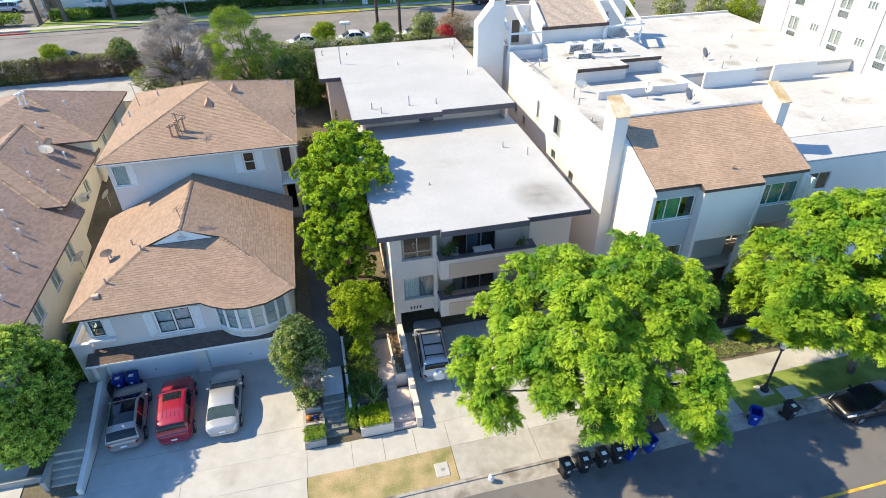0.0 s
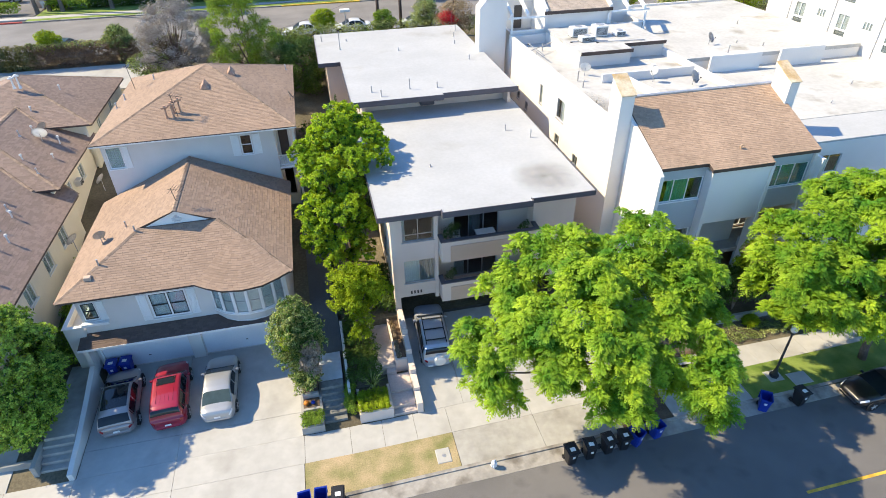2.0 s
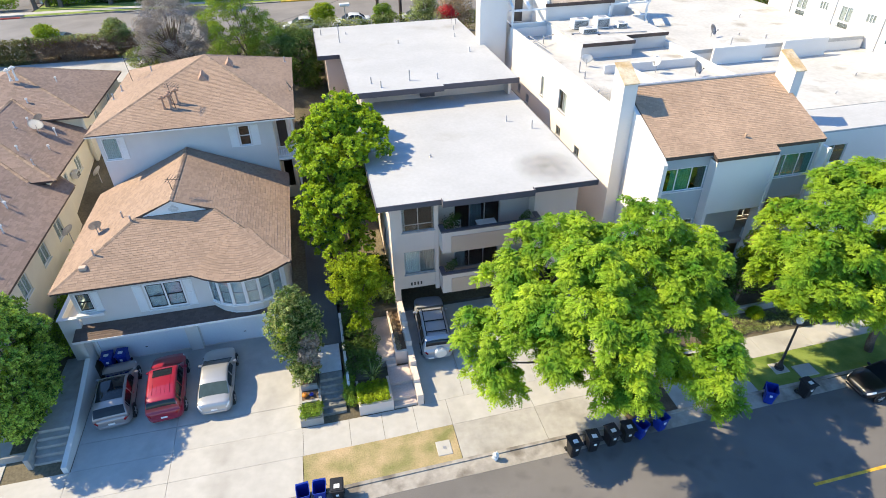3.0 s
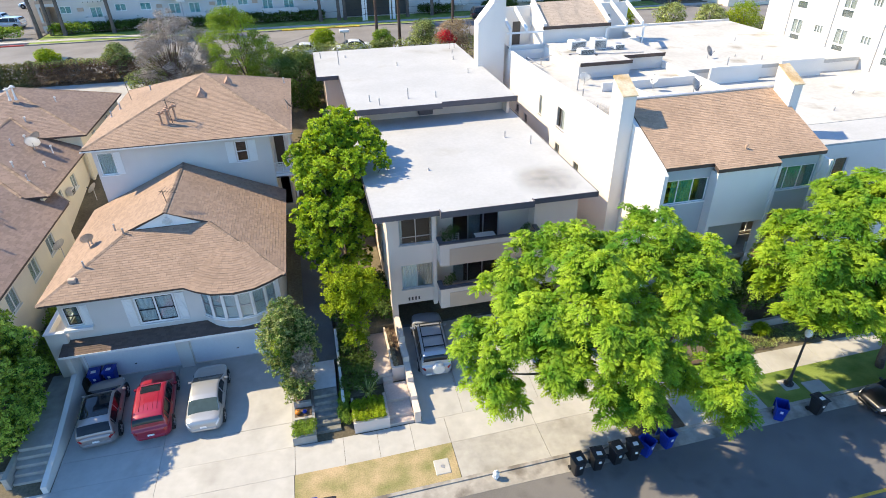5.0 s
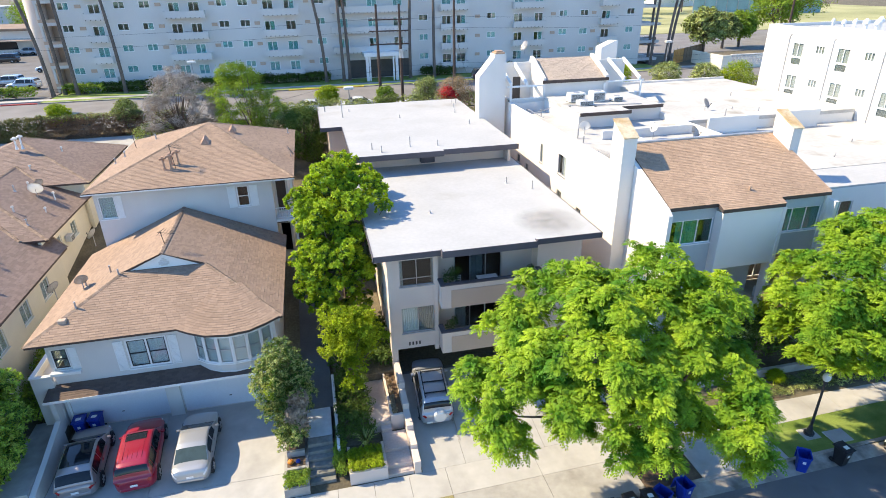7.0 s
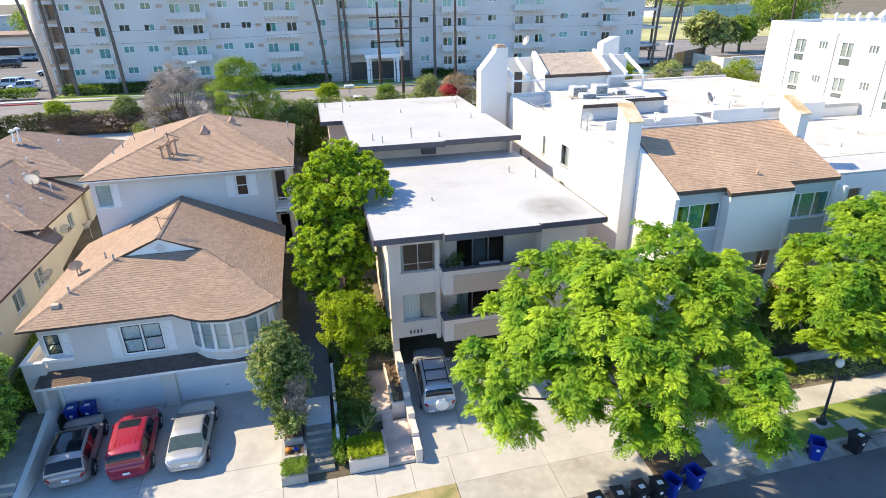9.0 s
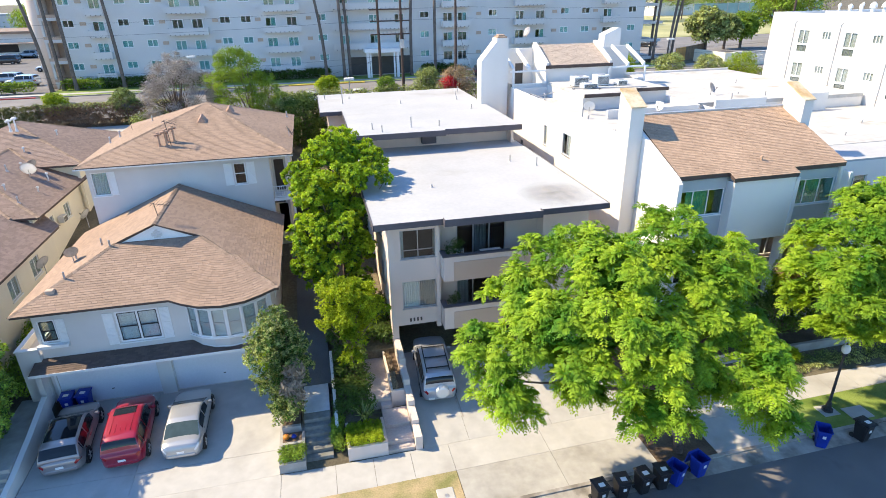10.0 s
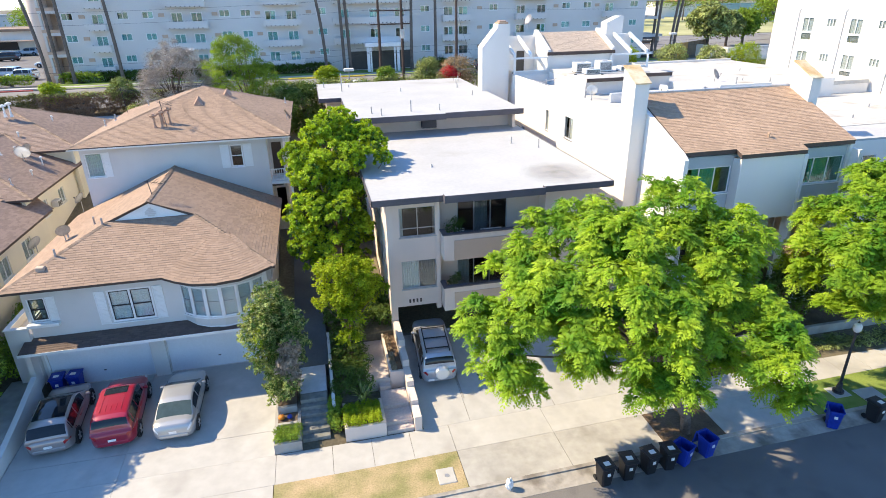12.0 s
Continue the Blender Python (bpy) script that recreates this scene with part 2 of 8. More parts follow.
# Mossy concrete, darkened further to put the shade on the steps into it
STEP_MOSS_SHADE = material("mossy_shaded_concrete", (0.21, 0.21, 0.19), 0.9, 0.2, 0.7, 5.0, 0.2, stain=((0.5, 0.5, 0.45), 0.9, 0.5, 0.6))
# Side path coloured dark, so that the house's shadow sits in its colour
PATH_DARK = material("shade_dark_path", (0.115, 0.115, 0.115), 0.9, 0.15, 0.6, 20.0, 0.3)
FENCE_ORANGE = material("orange_fence_sheet", (0.55, 0.27, 0.07), 0.8, 0.15, 1.0, 6.0, 0.2)
FENCE_BROWN = material("brown_fence_sheet", (0.2, 0.13, 0.075), 0.85, 0.2, 1.0, 6.0, 0.2)
PARK_GRASS = material("pale_park_grass", (0.30, 0.31, 0.13), 0.95, 0.15, 0.05, 2.0, 0.2, col2=(0.42, 0.4, 0.2))
COURT_NET = material("teal_court_netting", (0.25, 0.38, 0.40), 0.8, 0.12, 0.3, 3.0, 0.1)
ROOF_ORANGE = material("orange_tile_roof", (0.5, 0.25, 0.15), 0.85, 0.12, 0.3, 3.0, 0.2)
RED_PAINT = material("red_kerb_paint", (0.5, 0.08, 0.06), 0.7, 0.2, 2.0, 15.0, 0.1)

# ---- building tools ----
def thing(name, loc, label, category, group="", kind=""):
    ob = new(name)
    ob.location = loc
    ob.empty_display_size = 0.3
    return tagged(ob, label, category, group, kind)


def root_shift(parent):
    top = parent
    while top.parent:
        top = top.parent
    return -top.location


def part(name, bm, mat, parent=None, label="", kind="", smooth=False):
    """One mesh object from a bmesh in world coordinates, under parent."""
    me = bpy.data.meshes.new(name)
    if parent is not None:
        bmesh.ops.translate(bm, verts=bm.verts, vec=root_shift(parent))
    bm.to_mesh(me)
    bm.free()
    if smooth:
        me.polygons.foreach_set("use_smooth", [True] * len(me.polygons))
    me.materials.append(mat)
    ob = new(name, me)
    ob.parent = parent
    return tagged(ob, label, kind=kind)


def mesh_part(name, verts, faces, mat, parent=None, label="", kind="", smooth=False):
    """One mesh object from arrays of vertices and faces in world coordinates."""
    me = bpy.data.meshes.new(name)
    v = np.asarray(verts, float)
    if parent is not None:
        v = v + np.array(root_shift(parent))
    me.from_pydata(v.tolist(), [], faces if isinstance(faces, list) else faces.tolist())
    if smooth:
        me.polygons.foreach_set("use_smooth", [True] * len(me.polygons))
    me.materials.append(mat)
    ob = new(name, me)
    ob.parent = parent
    return tagged(ob, label, kind=kind)


def box(bm, x0, x1, y0, y1, z0, z1, bevel=0.0):
    vs = [bm.verts.new(p) for p in ((x0, y0, z0), (x1, y0, z0), (x1, y1, z0), (x0, y1, z0), (x0, y0, z1), (x1, y0, z1), (x1, y1, z1), (x0, y1, z1))]
    fs = [bm.faces.new([vs[i] for i in f]) for f in ((3, 2, 1, 0), (4, 5, 6, 7), (0, 1, 5, 4), (1, 2, 6, 5), (2, 3, 7, 6), (3, 0, 4, 7))]
    if bevel:
        bmesh.ops.bevel(bm, geom=list({e for f in fs for e in f.edges}), offset=bevel, segments=1, affect="EDGES", profile=0.5)
    return bm


def boxes(*rows, bevel=0.0):
    bm = bmesh.new()
    for r in rows:
        box(bm, *r, bevel=bevel)
    return bm


def prism(points, lift):
    """A closed solid: a polygon and its copy moved by lift."""
    bm = bmesh.new()
    lo = [bm.verts.new(p) for p in points]
    hi = [bm.verts.new(Vector(p) + Vector(lift)) for p in points]
    bm.faces.new(lo)
    bm.faces.new(hi[::-1])
    for i in range(len(lo)):
        j = (i + 1) % len(lo)
        bm.faces.new((lo[j], lo[i], hi[i], hi[j]))
    bmesh.ops.recalc_face_normals(bm, faces=bm.faces)
    return bm


def tube(bm, a, b, r0, r1=None, sides=10):
    a, b = Vector(a), Vector(b)
    r1 = r0 if r1 is None else r1
    q = (b - a).to_track_quat("Z", "Y")
    rings = []
    for c, r in ((a, r0), (b, r1)):
        rings.append([bm.verts.new(c + q @ Vector((r * math.cos(k * math.tau / sides), r * math.sin(k * math.tau / sides), 0))) for k in range(sides)])
    for k in range(sides):
        j = (k + 1) % sides
        bm.faces.new((rings[0][k], rings[0][j], rings[1][j], rings[1][k]))
    bm.faces.new(rings[0][::-1])
    bm.faces.new(rings[1])
    return bm


def tubes(*rows, sides=8):
    bm = bmesh.new()
    for a, b, *r in rows:
        tube(bm, a, b, *r, sides=sides)
    return bm


def wall(axis, at, thick, u0, u1, z0, z1, holes=()):
    """A wall along x (axis 'y': its outer face at y=at) or along y (axis 'x'), with openings (u0, u1, z0, z1) right through it.
    thick runs inwards: positive to larger coordinates."""
    us = sorted({u0, u1, *[h[0] for h in holes], *[h[1] for h in holes]})
    zs = sorted({z0, z1, *[h[2] for h in holes], *[h[3] for h in holes]})
    bm = bmesh.new()

    def place(u, d, z):
        return (u, at + d, z) if axis == "y" else (at + d, u, z)

    def quad(*ps):
        bm.faces.new([bm.verts.new(place(*p)) for p in ps])

    for i in range(len(us) - 1):
        for j in range(len(zs) - 1):
            um, zm = (us[i] + us[i + 1]) / 2, (zs[j] + zs[j + 1]) / 2
            if any(h[0] < um < h[1] and h[2] < zm < h[3] for h in holes):
                continue
            for d in (0, thick):
                quad((us[i], d, zs[j]), (us[i + 1], d, zs[j]), (us[i + 1], d, zs[j + 1]), (us[i], d, zs[j + 1]))
    for a, b, c, d in [(u0, u1, z0, z1), *holes]:
        quad((a, 0, c), (b, 0, c), (b, thick, c), (a, thick, c))
        quad((a, 0, d), (b, 0, d), (b, thick, d), (a, thick, d))
        quad((a, 0, c), (a, 0, d), (a, thick, d), (a, thick, c))
        quad((b, 0, c), (b, 0, d), (b, thick, d), (b, thick, c))
    bmesh.ops.remove_doubles(bm, verts=bm.verts, dist=0.0005)
    bmesh.ops.recalc_face_normals(bm, faces=bm.faces)
    return bm


def window(parent, axis, at, thick, u0, u1, z0, z1, panes=2, mat=None, glass=None, bar=0.05, rail=(), sill=True, label="", blind=None, blind_mat=None):
    """A framed window in a wall's opening: frame, panes, sill; blind: (from, to) fractions of the width with a pale curtain."""
    mat, glass = mat or WHITE_PAINT, glass or GLASS
    s = 1 if thick > 0 else -1
    d0, d1 = at + s * 0.05, at + s * 0.11
    bm = bmesh.new()

    def bx(b, a0, a1, c0, c1, e0, e1):
        lo, hi = min(e0, e1), max(e0, e1)
        if axis == "y":
            box(b, a0, a1, lo, hi, c0, c1)
        else:
            box(b, lo, hi, a0, a1, c0, c1)

    cuts = [z0 + bar, *[q for f in rail for q in (z0 + (z1 - z0) * f - bar * 0.4, z0 + (z1 - z0) * f + bar * 0.4)], z1 - bar]
    lights = []
    for k in range(panes):
        a, b = u0 + (u1 - u0 - bar) * k / panes + bar, u0 + (u1 - u0 - bar) * (k + 1) / panes
        lights += [(a, b, cuts[i], cuts[i + 1]) for i in range(0, len(cuts), 2)]
    bm.free()
    bm = wall(axis, d0, d1 - d0, u0, u1, z0, z1, lights)
    fr = part("window", bm, mat, parent, label)
    for k in range(panes):
        a = u0 + (u1 - u0 - bar) * k / panes + bar
        b = u0 + (u1 - u0 - bar) * (k + 1) / panes
        pb = bmesh.new()
        bx(pb, a, b, z0 + bar, z1 - bar, d0 + s * 0.028, d0 + s * 0.034)
        part("pane", pb, glass, fr).visible_shadow = False
    if sill:
        sb = bmesh.new()
        bx(sb, u0 - 0.05, u1 + 0.05, z0 - 0.06, z0 - 0.002, at - s * 0.06, at + s * 0.12)
        part("sill", sb, mat, fr)
    if blind:
        n = 16
        vs, fs = [], []
        for k in range(n + 1):
            u = u0 + (u1 - u0) * (blind[0] + (blind[1] - blind[0]) * k / n)
            d = at + s * (0.125 + 0.03 * (k % 2))
            for z in (z0, z1):
                vs.append((u, d, z) if axis == "y" else (d, u, z))
        for k in range(n):
            fs.append((2 * k, 2 * k + 2, 2 * k + 3, 2 * k + 1))
        mesh_part("curtain", vs, fs, blind_mat or CURTAIN, fr)
    return fr


def shingled(name, parent, poly, mat, course=0.16, width=0.3, label="", lip=0.011, singles=0, piece=None):
    """Courses of separate shingles on a flat convex polygon whose first edge is the eave."""
    p = [Vector(q) for q in poly]
    u = (p[1] - p[0]).normalized()
    n = Vector((0, 0, 0))
    for i in range(1, len(p) - 1):
        n += (p[i] - p[0]).cross(p[i + 1] - p[0])
    n.normalize()
    if n.z < 0:
        n = -n
    v = n.cross(u).normalized()
    if v.z < 0:
        v = -v
    q = [((a - p[0]).dot(u), (a - p[0]).dot(v)) for a in p]

    def clip(pts, k, c, keep_above):
        out = []
        for i in range(len(pts)):
            a, b = pts[i - 1], pts[i]
            ia, ib = (a[k] >= c) == keep_above, (b[k] >= c) == keep_above
            if ia != ib:
                t = (c - a[k]) / (b[k] - a[k])
                out.append((a[0] + t * (b[0] - a[0]), a[1] + t * (b[1] - a[1])))
            if ib:
                out.append(b)
        return out

    rng = random.Random(len(name) * 7 + int(abs(p[0].x * 13 + p[0].y * 7)))
    verts, faces, done = [], [], 0
    top = max(b for a, b in q)
    row, low = 0, 0.0
    while low < top:
        high = min(low + course, top)
        strip = clip(clip(q, 1, low, True), 1, high + 1e-6, False)
        if len(strip) >= 3:
            left, right = min(a for a, b in strip), max(a for a, b in strip)
            x = left - rng.random() * width
            while x < right:
                w = width * rng.uniform(0.8, 1.2)
                cell = clip(clip(strip, 0, x, True), 0, x + w - 0.004, False)
                x += w
                if len(cell) < 3:
                    continue
                up, s = [], len(verts)
                jut = rng.uniform(0.6, 1.4) * lip
                for a, b in cell:
                    f = 1 - (b - low) / course
                    verts.append(p[0] + u * a + v * (b - 0.012 * f * rng.random()) + n * (0.004 + jut * f))
                faces.append(tuple(range(s, s + len(cell))))
                bottom = sorted((k for k, (a, b) in enumerate(cell) if b < low + 1e-4), key=lambda k: cell[k][0])
                if len(bottom) >= 2:
                    s2 = len(verts)
                    for k in (bottom[0], bottom[-1]):
                        verts.append(verts[s + k] - n * (0.004 + jut))
                    faces.append((s + bottom[0], s + bottom[-1], s2 + 1, s2))
                if done < singles:
                    mesh_part("shingle", verts, faces, piece, parent)
                    verts, faces, done = [], [], done + 1
        low += course
        row += 1
    return mesh_part(name, verts, faces, mat, parent, label, kind="stuff")


def ridge_caps(name, parent, a, b, mat, width=0.26, step=0.24):
    """Overlapping cap shingles along a ridge or hip line."""
    a, b = Vector(a), Vector(b)
    d = (b - a).normalized()
    side = d.cross(Vector((0, 0, 1))).normalized()
    upv = side.cross(d).normalized()
    verts, faces = [], []
    k, length = 0.0, (b - a).length
    while k < length:
        e = min(k + step * 1.15, length)
        s = len(verts)
        for t, h in ((k, 0.06), (e, 0.035)):
            c = a + d * t
            verts += [c - side * width / 2 - upv * 0.04 + upv * h * 0.5, c + upv * h, c + side * width / 2 - upv * 0.04 + upv * h * 0.5]
        faces += [(s, s + 1, s + 4, s + 3), (s + 1, s + 2, s + 5, s + 4), (s, s + 2, s + 1)]
        k += step
    return mesh_part(name, verts, faces, mat, parent, kind="stuff")


def foliage(rng, lobes, count, size, droop=0.3, shell=0.55, aspect=0.42):
    """Leaf blades on lobes (x, y, z, rx, ry, rz): arrays of vertices and faces, two triangles a leaf."""
    lob = np.array(lobes, float)
    area = (lob[:, 3] * lob[:, 4] + lob[:, 3] * lob[:, 5] + lob[:, 4] * lob[:, 5])
    pick = rng.choice(len(lob), count, p=area / area.sum())
    L = lob[pick]
    d = rng.normal(size=(count, 3))
    d[:, 2] = np.where((d[:, 2] < 0) & (rng.random(count) < 0.55), -d[:, 2], d[:, 2])
    d /= np.linalg.norm(d, axis=1)[:, None]
    r = (shell + (1 - shell) * rng.random(count)) * (1 + 0.12 * rng.normal(size=count))
    c = L[:, :3] + d * L[:, 3:6] * r[:, None]
    out = d / L[:, 3:6]
    out /= np.linalg.norm(out, axis=1)[:, None]
    nor = out * 0.8 + np.array([0, 0, 0.6]) + rng.normal(scale=0.5, size=(count, 3))
    nor /= np.linalg.norm(nor, axis=1)[:, None]
    ax = out + rng.normal(scale=0.7, size=(count, 3)) - np.array([0, 0, droop])
    ax -= nor * (ax * nor).sum(1)[:, None]
    ax /= np.linalg.norm(ax, axis=1)[:, None]
    sd = np.cross(nor, ax)
    ln = size * rng.uniform(0.6, 1.35, count)[:, None]
    w = ln * aspect * 0.5
    base, tip = c - ax * ln * 0.5, c + ax * ln * 0.5 - nor * ln * 0.12
    mid = c + nor * ln * 0.06
    v = np.stack([base, mid - sd * w - nor * ln * 0.05, tip, mid + sd * w - nor * ln * 0.05], 1).reshape(-1, 3)
    i = np.arange(count)[:, None] * 4
    return v, np.concatenate([i + [0, 1, 2], i + [0, 2, 3]])


def rosettes(rng, lobes, count, leaves, size, open_angle=1.1, droop=0.5, aspect=0.3, shell=0.75):
    """Rosettes of leaves at the twig tips all over the lobes: arrays of vertices and faces."""
    lob = np.array(lobes, float)
    area = lob[:, 3] * lob[:, 4] + lob[:, 3] * lob[:, 5] + lob[:, 4] * lob[:, 5]
    pick = rng.choice(len(lob), count, p=area / area.sum())
    L = lob[pick]
    d = rng.normal(size=(count, 3))
    d[:, 2] = np.where((d[:, 2] < 0) & (rng.random(count) < 0.6), -d[:, 2], d[:, 2])
    d /= np.linalg.norm(d, axis=1)[:, None]
    c = L[:, :3] + d * L[:, 3:6] * (shell + (1.05 - shell) * rng.random(count))[:, None]
    n = d * 0.75 + np.array([0, 0, 0.65]) + rng.normal(scale=0.25, size=(count, 3))
    n /= np.linalg.norm(n, axis=1)[:, None]
    u = np.cross(n, rng.normal(size=(count, 3)))
    u /= np.linalg.norm(u, axis=1)[:, None]
    w = np.cross(n, u)
    c, n, u, w = (np.repeat(a, leaves, 0) for a in (c, n, u, w))
    total = count * leaves
    big = np.repeat(rng.uniform(0.7, 1.25, count), leaves)
    az = np.tile(np.arange(leaves) * 2.399963, count) + rng.normal(scale=0.3, size=total)
    el = open_angle * np.sqrt(np.tile((np.arange(leaves) + 0.6) / leaves, count)) + rng.normal(scale=0.12, size=total)
    ax = n * np.cos(el)[:, None] + (u * np.cos(az)[:, None] + w * np.sin(az)[:, None]) * np.sin(el)[:, None]
    ln = (size * big * rng.uniform(0.75, 1.2, total))[:, None]
    sd = np.cross(ax, n)
    sd /= np.linalg.norm(sd, axis=1)[:, None] + 1e-9
    up = np.cross(sd, ax)
    down = np.array([0, 0, 1.0]) * droop
    base = c + ax * ln * 0.05
    mid = c + ax * ln * 0.55 + up * ln * 0.07 - down * ln * 0.12
    tip = c + ax * ln - down * ln * 0.45
    hw = ln * aspect * 0.5
    v = np.stack([base, mid - sd * hw - up * ln * 0.05, tip, mid + sd * hw - up * ln * 0.05, mid], 1).reshape(-1, 3)
    i = np.arange(total)[:, None] * 5
    f = np.concatenate([i + [0, 1, 4], i + [1, 2, 4], i + [2, 3, 4], i + [3, 0, 4]])
    return v, f


def fronds(rng, lobes, count, per, length, pairs, leaflet):
    """Drooping feathery fronds round the twig tips, each with pairs of close-set leaflets."""
    lob = np.array(lobes, float)
    area = lob[:, 3] ** 2
    L = lob[rng.choice(len(lob), count, p=area / area.sum())]
    d = rng.normal(size=(count, 3))
    d[:, 2] = np.where((d[:, 2] < -0.15) & (rng.random(count) < 0.8), -d[:, 2], d[:, 2])
    d /= np.linalg.norm(d, axis=1)[:, None]
    c = L[:, :3] + d * L[:, 3:6] * rng.uniform(0.78, 1.0, count)[:, None]
    n = d * 0.6 + np.array([0, 0, 0.7]) + rng.normal(scale=0.12, size=(count, 3))
    n /= np.linalg.norm(n, axis=1)[:, None]
    u = np.cross(n, rng.normal(size=(count, 3)))
    u /= np.linalg.norm(u, axis=1)[:, None]
    w = np.cross(n, u)
    big = np.repeat(rng.uniform(0.75, 1.25, count), per)
    c, n, u, w = (np.repeat(a, per, 0) for a in (c, n, u, w))
    total = count * per
    az = np.tile(np.arange(per) * 2.399963, count) + rng.normal(scale=0.2, size=total)
    el = 0.35 + 1.1 * np.tile((np.arange(per) + 0.5) / per, count) + rng.normal(scale=0.1, size=total)
    ax = n * np.cos(el)[:, None] + (u * np.cos(az)[:, None] + w * np.sin(az)[:, None]) * np.sin(el)[:, None]
    ln = (length * big * rng.uniform(0.85, 1.15, total))[:, None]
    t = (np.arange(pairs) + 0.9) / (pairs + 0.1)
    drop = np.array([0, 0, -0.5])
    p = c[:, None] + ax[:, None] * ln[:, None] * t[None, :, None] + drop * ln[:, None] * (t ** 2)[None, :, None]
    tan = ax[:, None] + drop * 2 * t[None, :, None]
    tan = tan / np.linalg.norm(tan, axis=2)[:, :, None]
    side = np.cross(ax, n + np.array([0, 0, 0.4]))
    side /= np.linalg.norm(side, axis=1)[:, None] + 1e-9
    side = np.broadcast_to(side[:, None], tan.shape)
    size = (leaflet * np.sin(0.35 + 2.5 * t) ** 0.7)[None, :, None] * (ln[:, None] / length)
    half = (0.56 * ln / pairs)[:, None]
    out = []
    for sg in (-1, 1):
        q = side * sg * 0.9 + tan * 0.42 + np.array([0, 0, -0.18]) + rng.normal(scale=0.06, size=tan.shape)
        m = p + q * size * 0.5
        out.append(np.stack([p, m - tan * half, p + q * size, m + tan * half], 2))
    v = np.concatenate(out, 1).reshape(-1, 3)
    i = np.arange(len(v) // 4)[:, None] * 4
    return v, np.concatenate([i + [0, 1, 2], i + [0, 2, 3]])


def limbs(rng, base, fork, ends, r0, bend=0.25):
    """A tapered trunk from base to fork and limbs on to the ends."""
    bm = bmesh.new()

    def run(a, b, ra, rb, n=5):
        a, b = Vector(a), Vector(b)
        prev, pr = a, ra
        for k in range(1, n + 1):
            t = k / n
            q = a.lerp(b, t)
            if k < n:
                q += Vector(rng.normal(scale=bend * 0.25, size=3).tolist()) + Vector((0, 0, bend * math.sin(t * math.pi) * 0.6))
            r = ra + (rb - ra) * t
            tube(bm, prev, q, pr, r, sides=8)
            prev, pr = q, r
    run(base, fork, r0, r0 * 0.72, 4)
    for e in ends:
        run(fork, e, r0 * 0.5, r0 * 0.1, 5)
    return bm


def tree(name, label, base, fork, lobes, count, size, mat, r0=0.16, seed=1, droop=0.3, shell=0.55, aspect=0.42, category="tree", group="", extra=(), rose=None, forks=14, frond=None, inner=None):
    rng = np.random.default_rng(seed)
    t = thing(name, base, label, category, group)
    ends = [(l[0], l[1], l[2] - 0.3 * l[5]) for l in lobes[::max(1, len(lobes) // forks)]]
    part("trunk", limbs(rng, base, fork, ends, r0), BARK, t)
    v, f = foliage(rng, lobes, count, size, droop, shell, aspect)
    if rose and not inner:
        n, leaves, sz, opening, dr, asp = rose
        v2, f2 = rosettes(rng, lobes, n, leaves, sz, opening, dr, asp)
        f = np.concatenate([f, f2 + len(v)])
        v = np.concatenate([v, v2])
    # inner: filler leaves whose darker colour carries the shade inside the crown
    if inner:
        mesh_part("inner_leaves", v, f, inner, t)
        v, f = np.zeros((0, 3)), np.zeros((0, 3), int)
    if frond:
        v2, f2 = fronds(rng, lobes, *frond)
        f = np.concatenate([f, f2 + len(v)])
        v = np.concatenate([v, v2])
    if rose and inner:
        n, leaves, sz, opening, dr, asp = rose
        v2, f2 = rosettes(rng, lobes, n, leaves, sz, opening, dr, asp)
        f = np.concatenate([f, f2 + len(v)])
        v = np.concatenate([v, v2])
    mesh_part("crown", v, f, mat, t)
    for nm, lb, n, sz, m in extra:
        v, f = foliage(rng, lb, n, sz, droop, shell, aspect)
        mesh_part(nm, v, f, m, t, kind="stuff")
    return t

# ---- ground, road, pavement ----
def height(y):
    """The lie of the land from the lower street up to the upper one."""
    if y < 21.0:
        return 0.0
    if y < 28.0:
        return 0.12 * (y - 21.0)
    return min(0.84 + 0.19 * (y - 28.0), 8.4)


def drive(y):
    """The garage driveway, nearly level."""
    return 0.036 * (y - 21.0)


def skew(x):
    return 0.025 * max(x, 0.0)


def kerb_y(x):
    return 17.0 + 0.02 * x


def gutter_z(x, y):
    """Height of the dished gutter, or of the road beside it."""
    f = (y - kerb_y(x) + 0.75) / 0.75
    return -0.17 if f < 0 else -0.158 + 0.083 * min(f, 1)


def strip(name, x0, x1, ya, yb, za, zb, mat, thick=0.12, step=4.0, label="", parent=None, kind="structure"):
    """A slab along x whose edges follow the functions ya, yb of x, with its top at za, zb."""
    n = max(1, int(abs(x1 - x0) / step))
    vs, fs = [], []
    for k in range(n + 1):
        x = x0 + (x1 - x0) * k / n
        a, b = ya(x), yb(x)
        vs += [(x, a, za), (x, b, zb), (x, a, za - thick), (x, b, zb - thick)]
    for k in range(n):
        i, j = 4 * k, 4 * k + 4
        fs += [(i, j, j + 1, i + 1), (i, i + 2, j + 2, j), (i + 1, j + 1, j + 3, i + 3), (i + 2, i + 3, j + 3, j + 2)]
    fs += [(0, 1, 3, 2), (4 * n, 4 * n + 2, 4 * n + 3, 4 * n + 1)]
    return mesh_part(name, vs, fs, mat, parent, label, kind=kind)


gy = [-600, -60, 0, 16.5, 17.6, 21, 22, 24, 26, 28, 28.5, 28.55, 30, 34, 38, 42, 46, 50, 54, 58, 62, 66, 68.5, 75, 100, 200, 600, 2500]
gx = [-2500, -600, -200, -80, -40, -20, -14.75, -14.7, -3.36, -3.31, 0, 20, 40, 80, 200, 600, 2500]
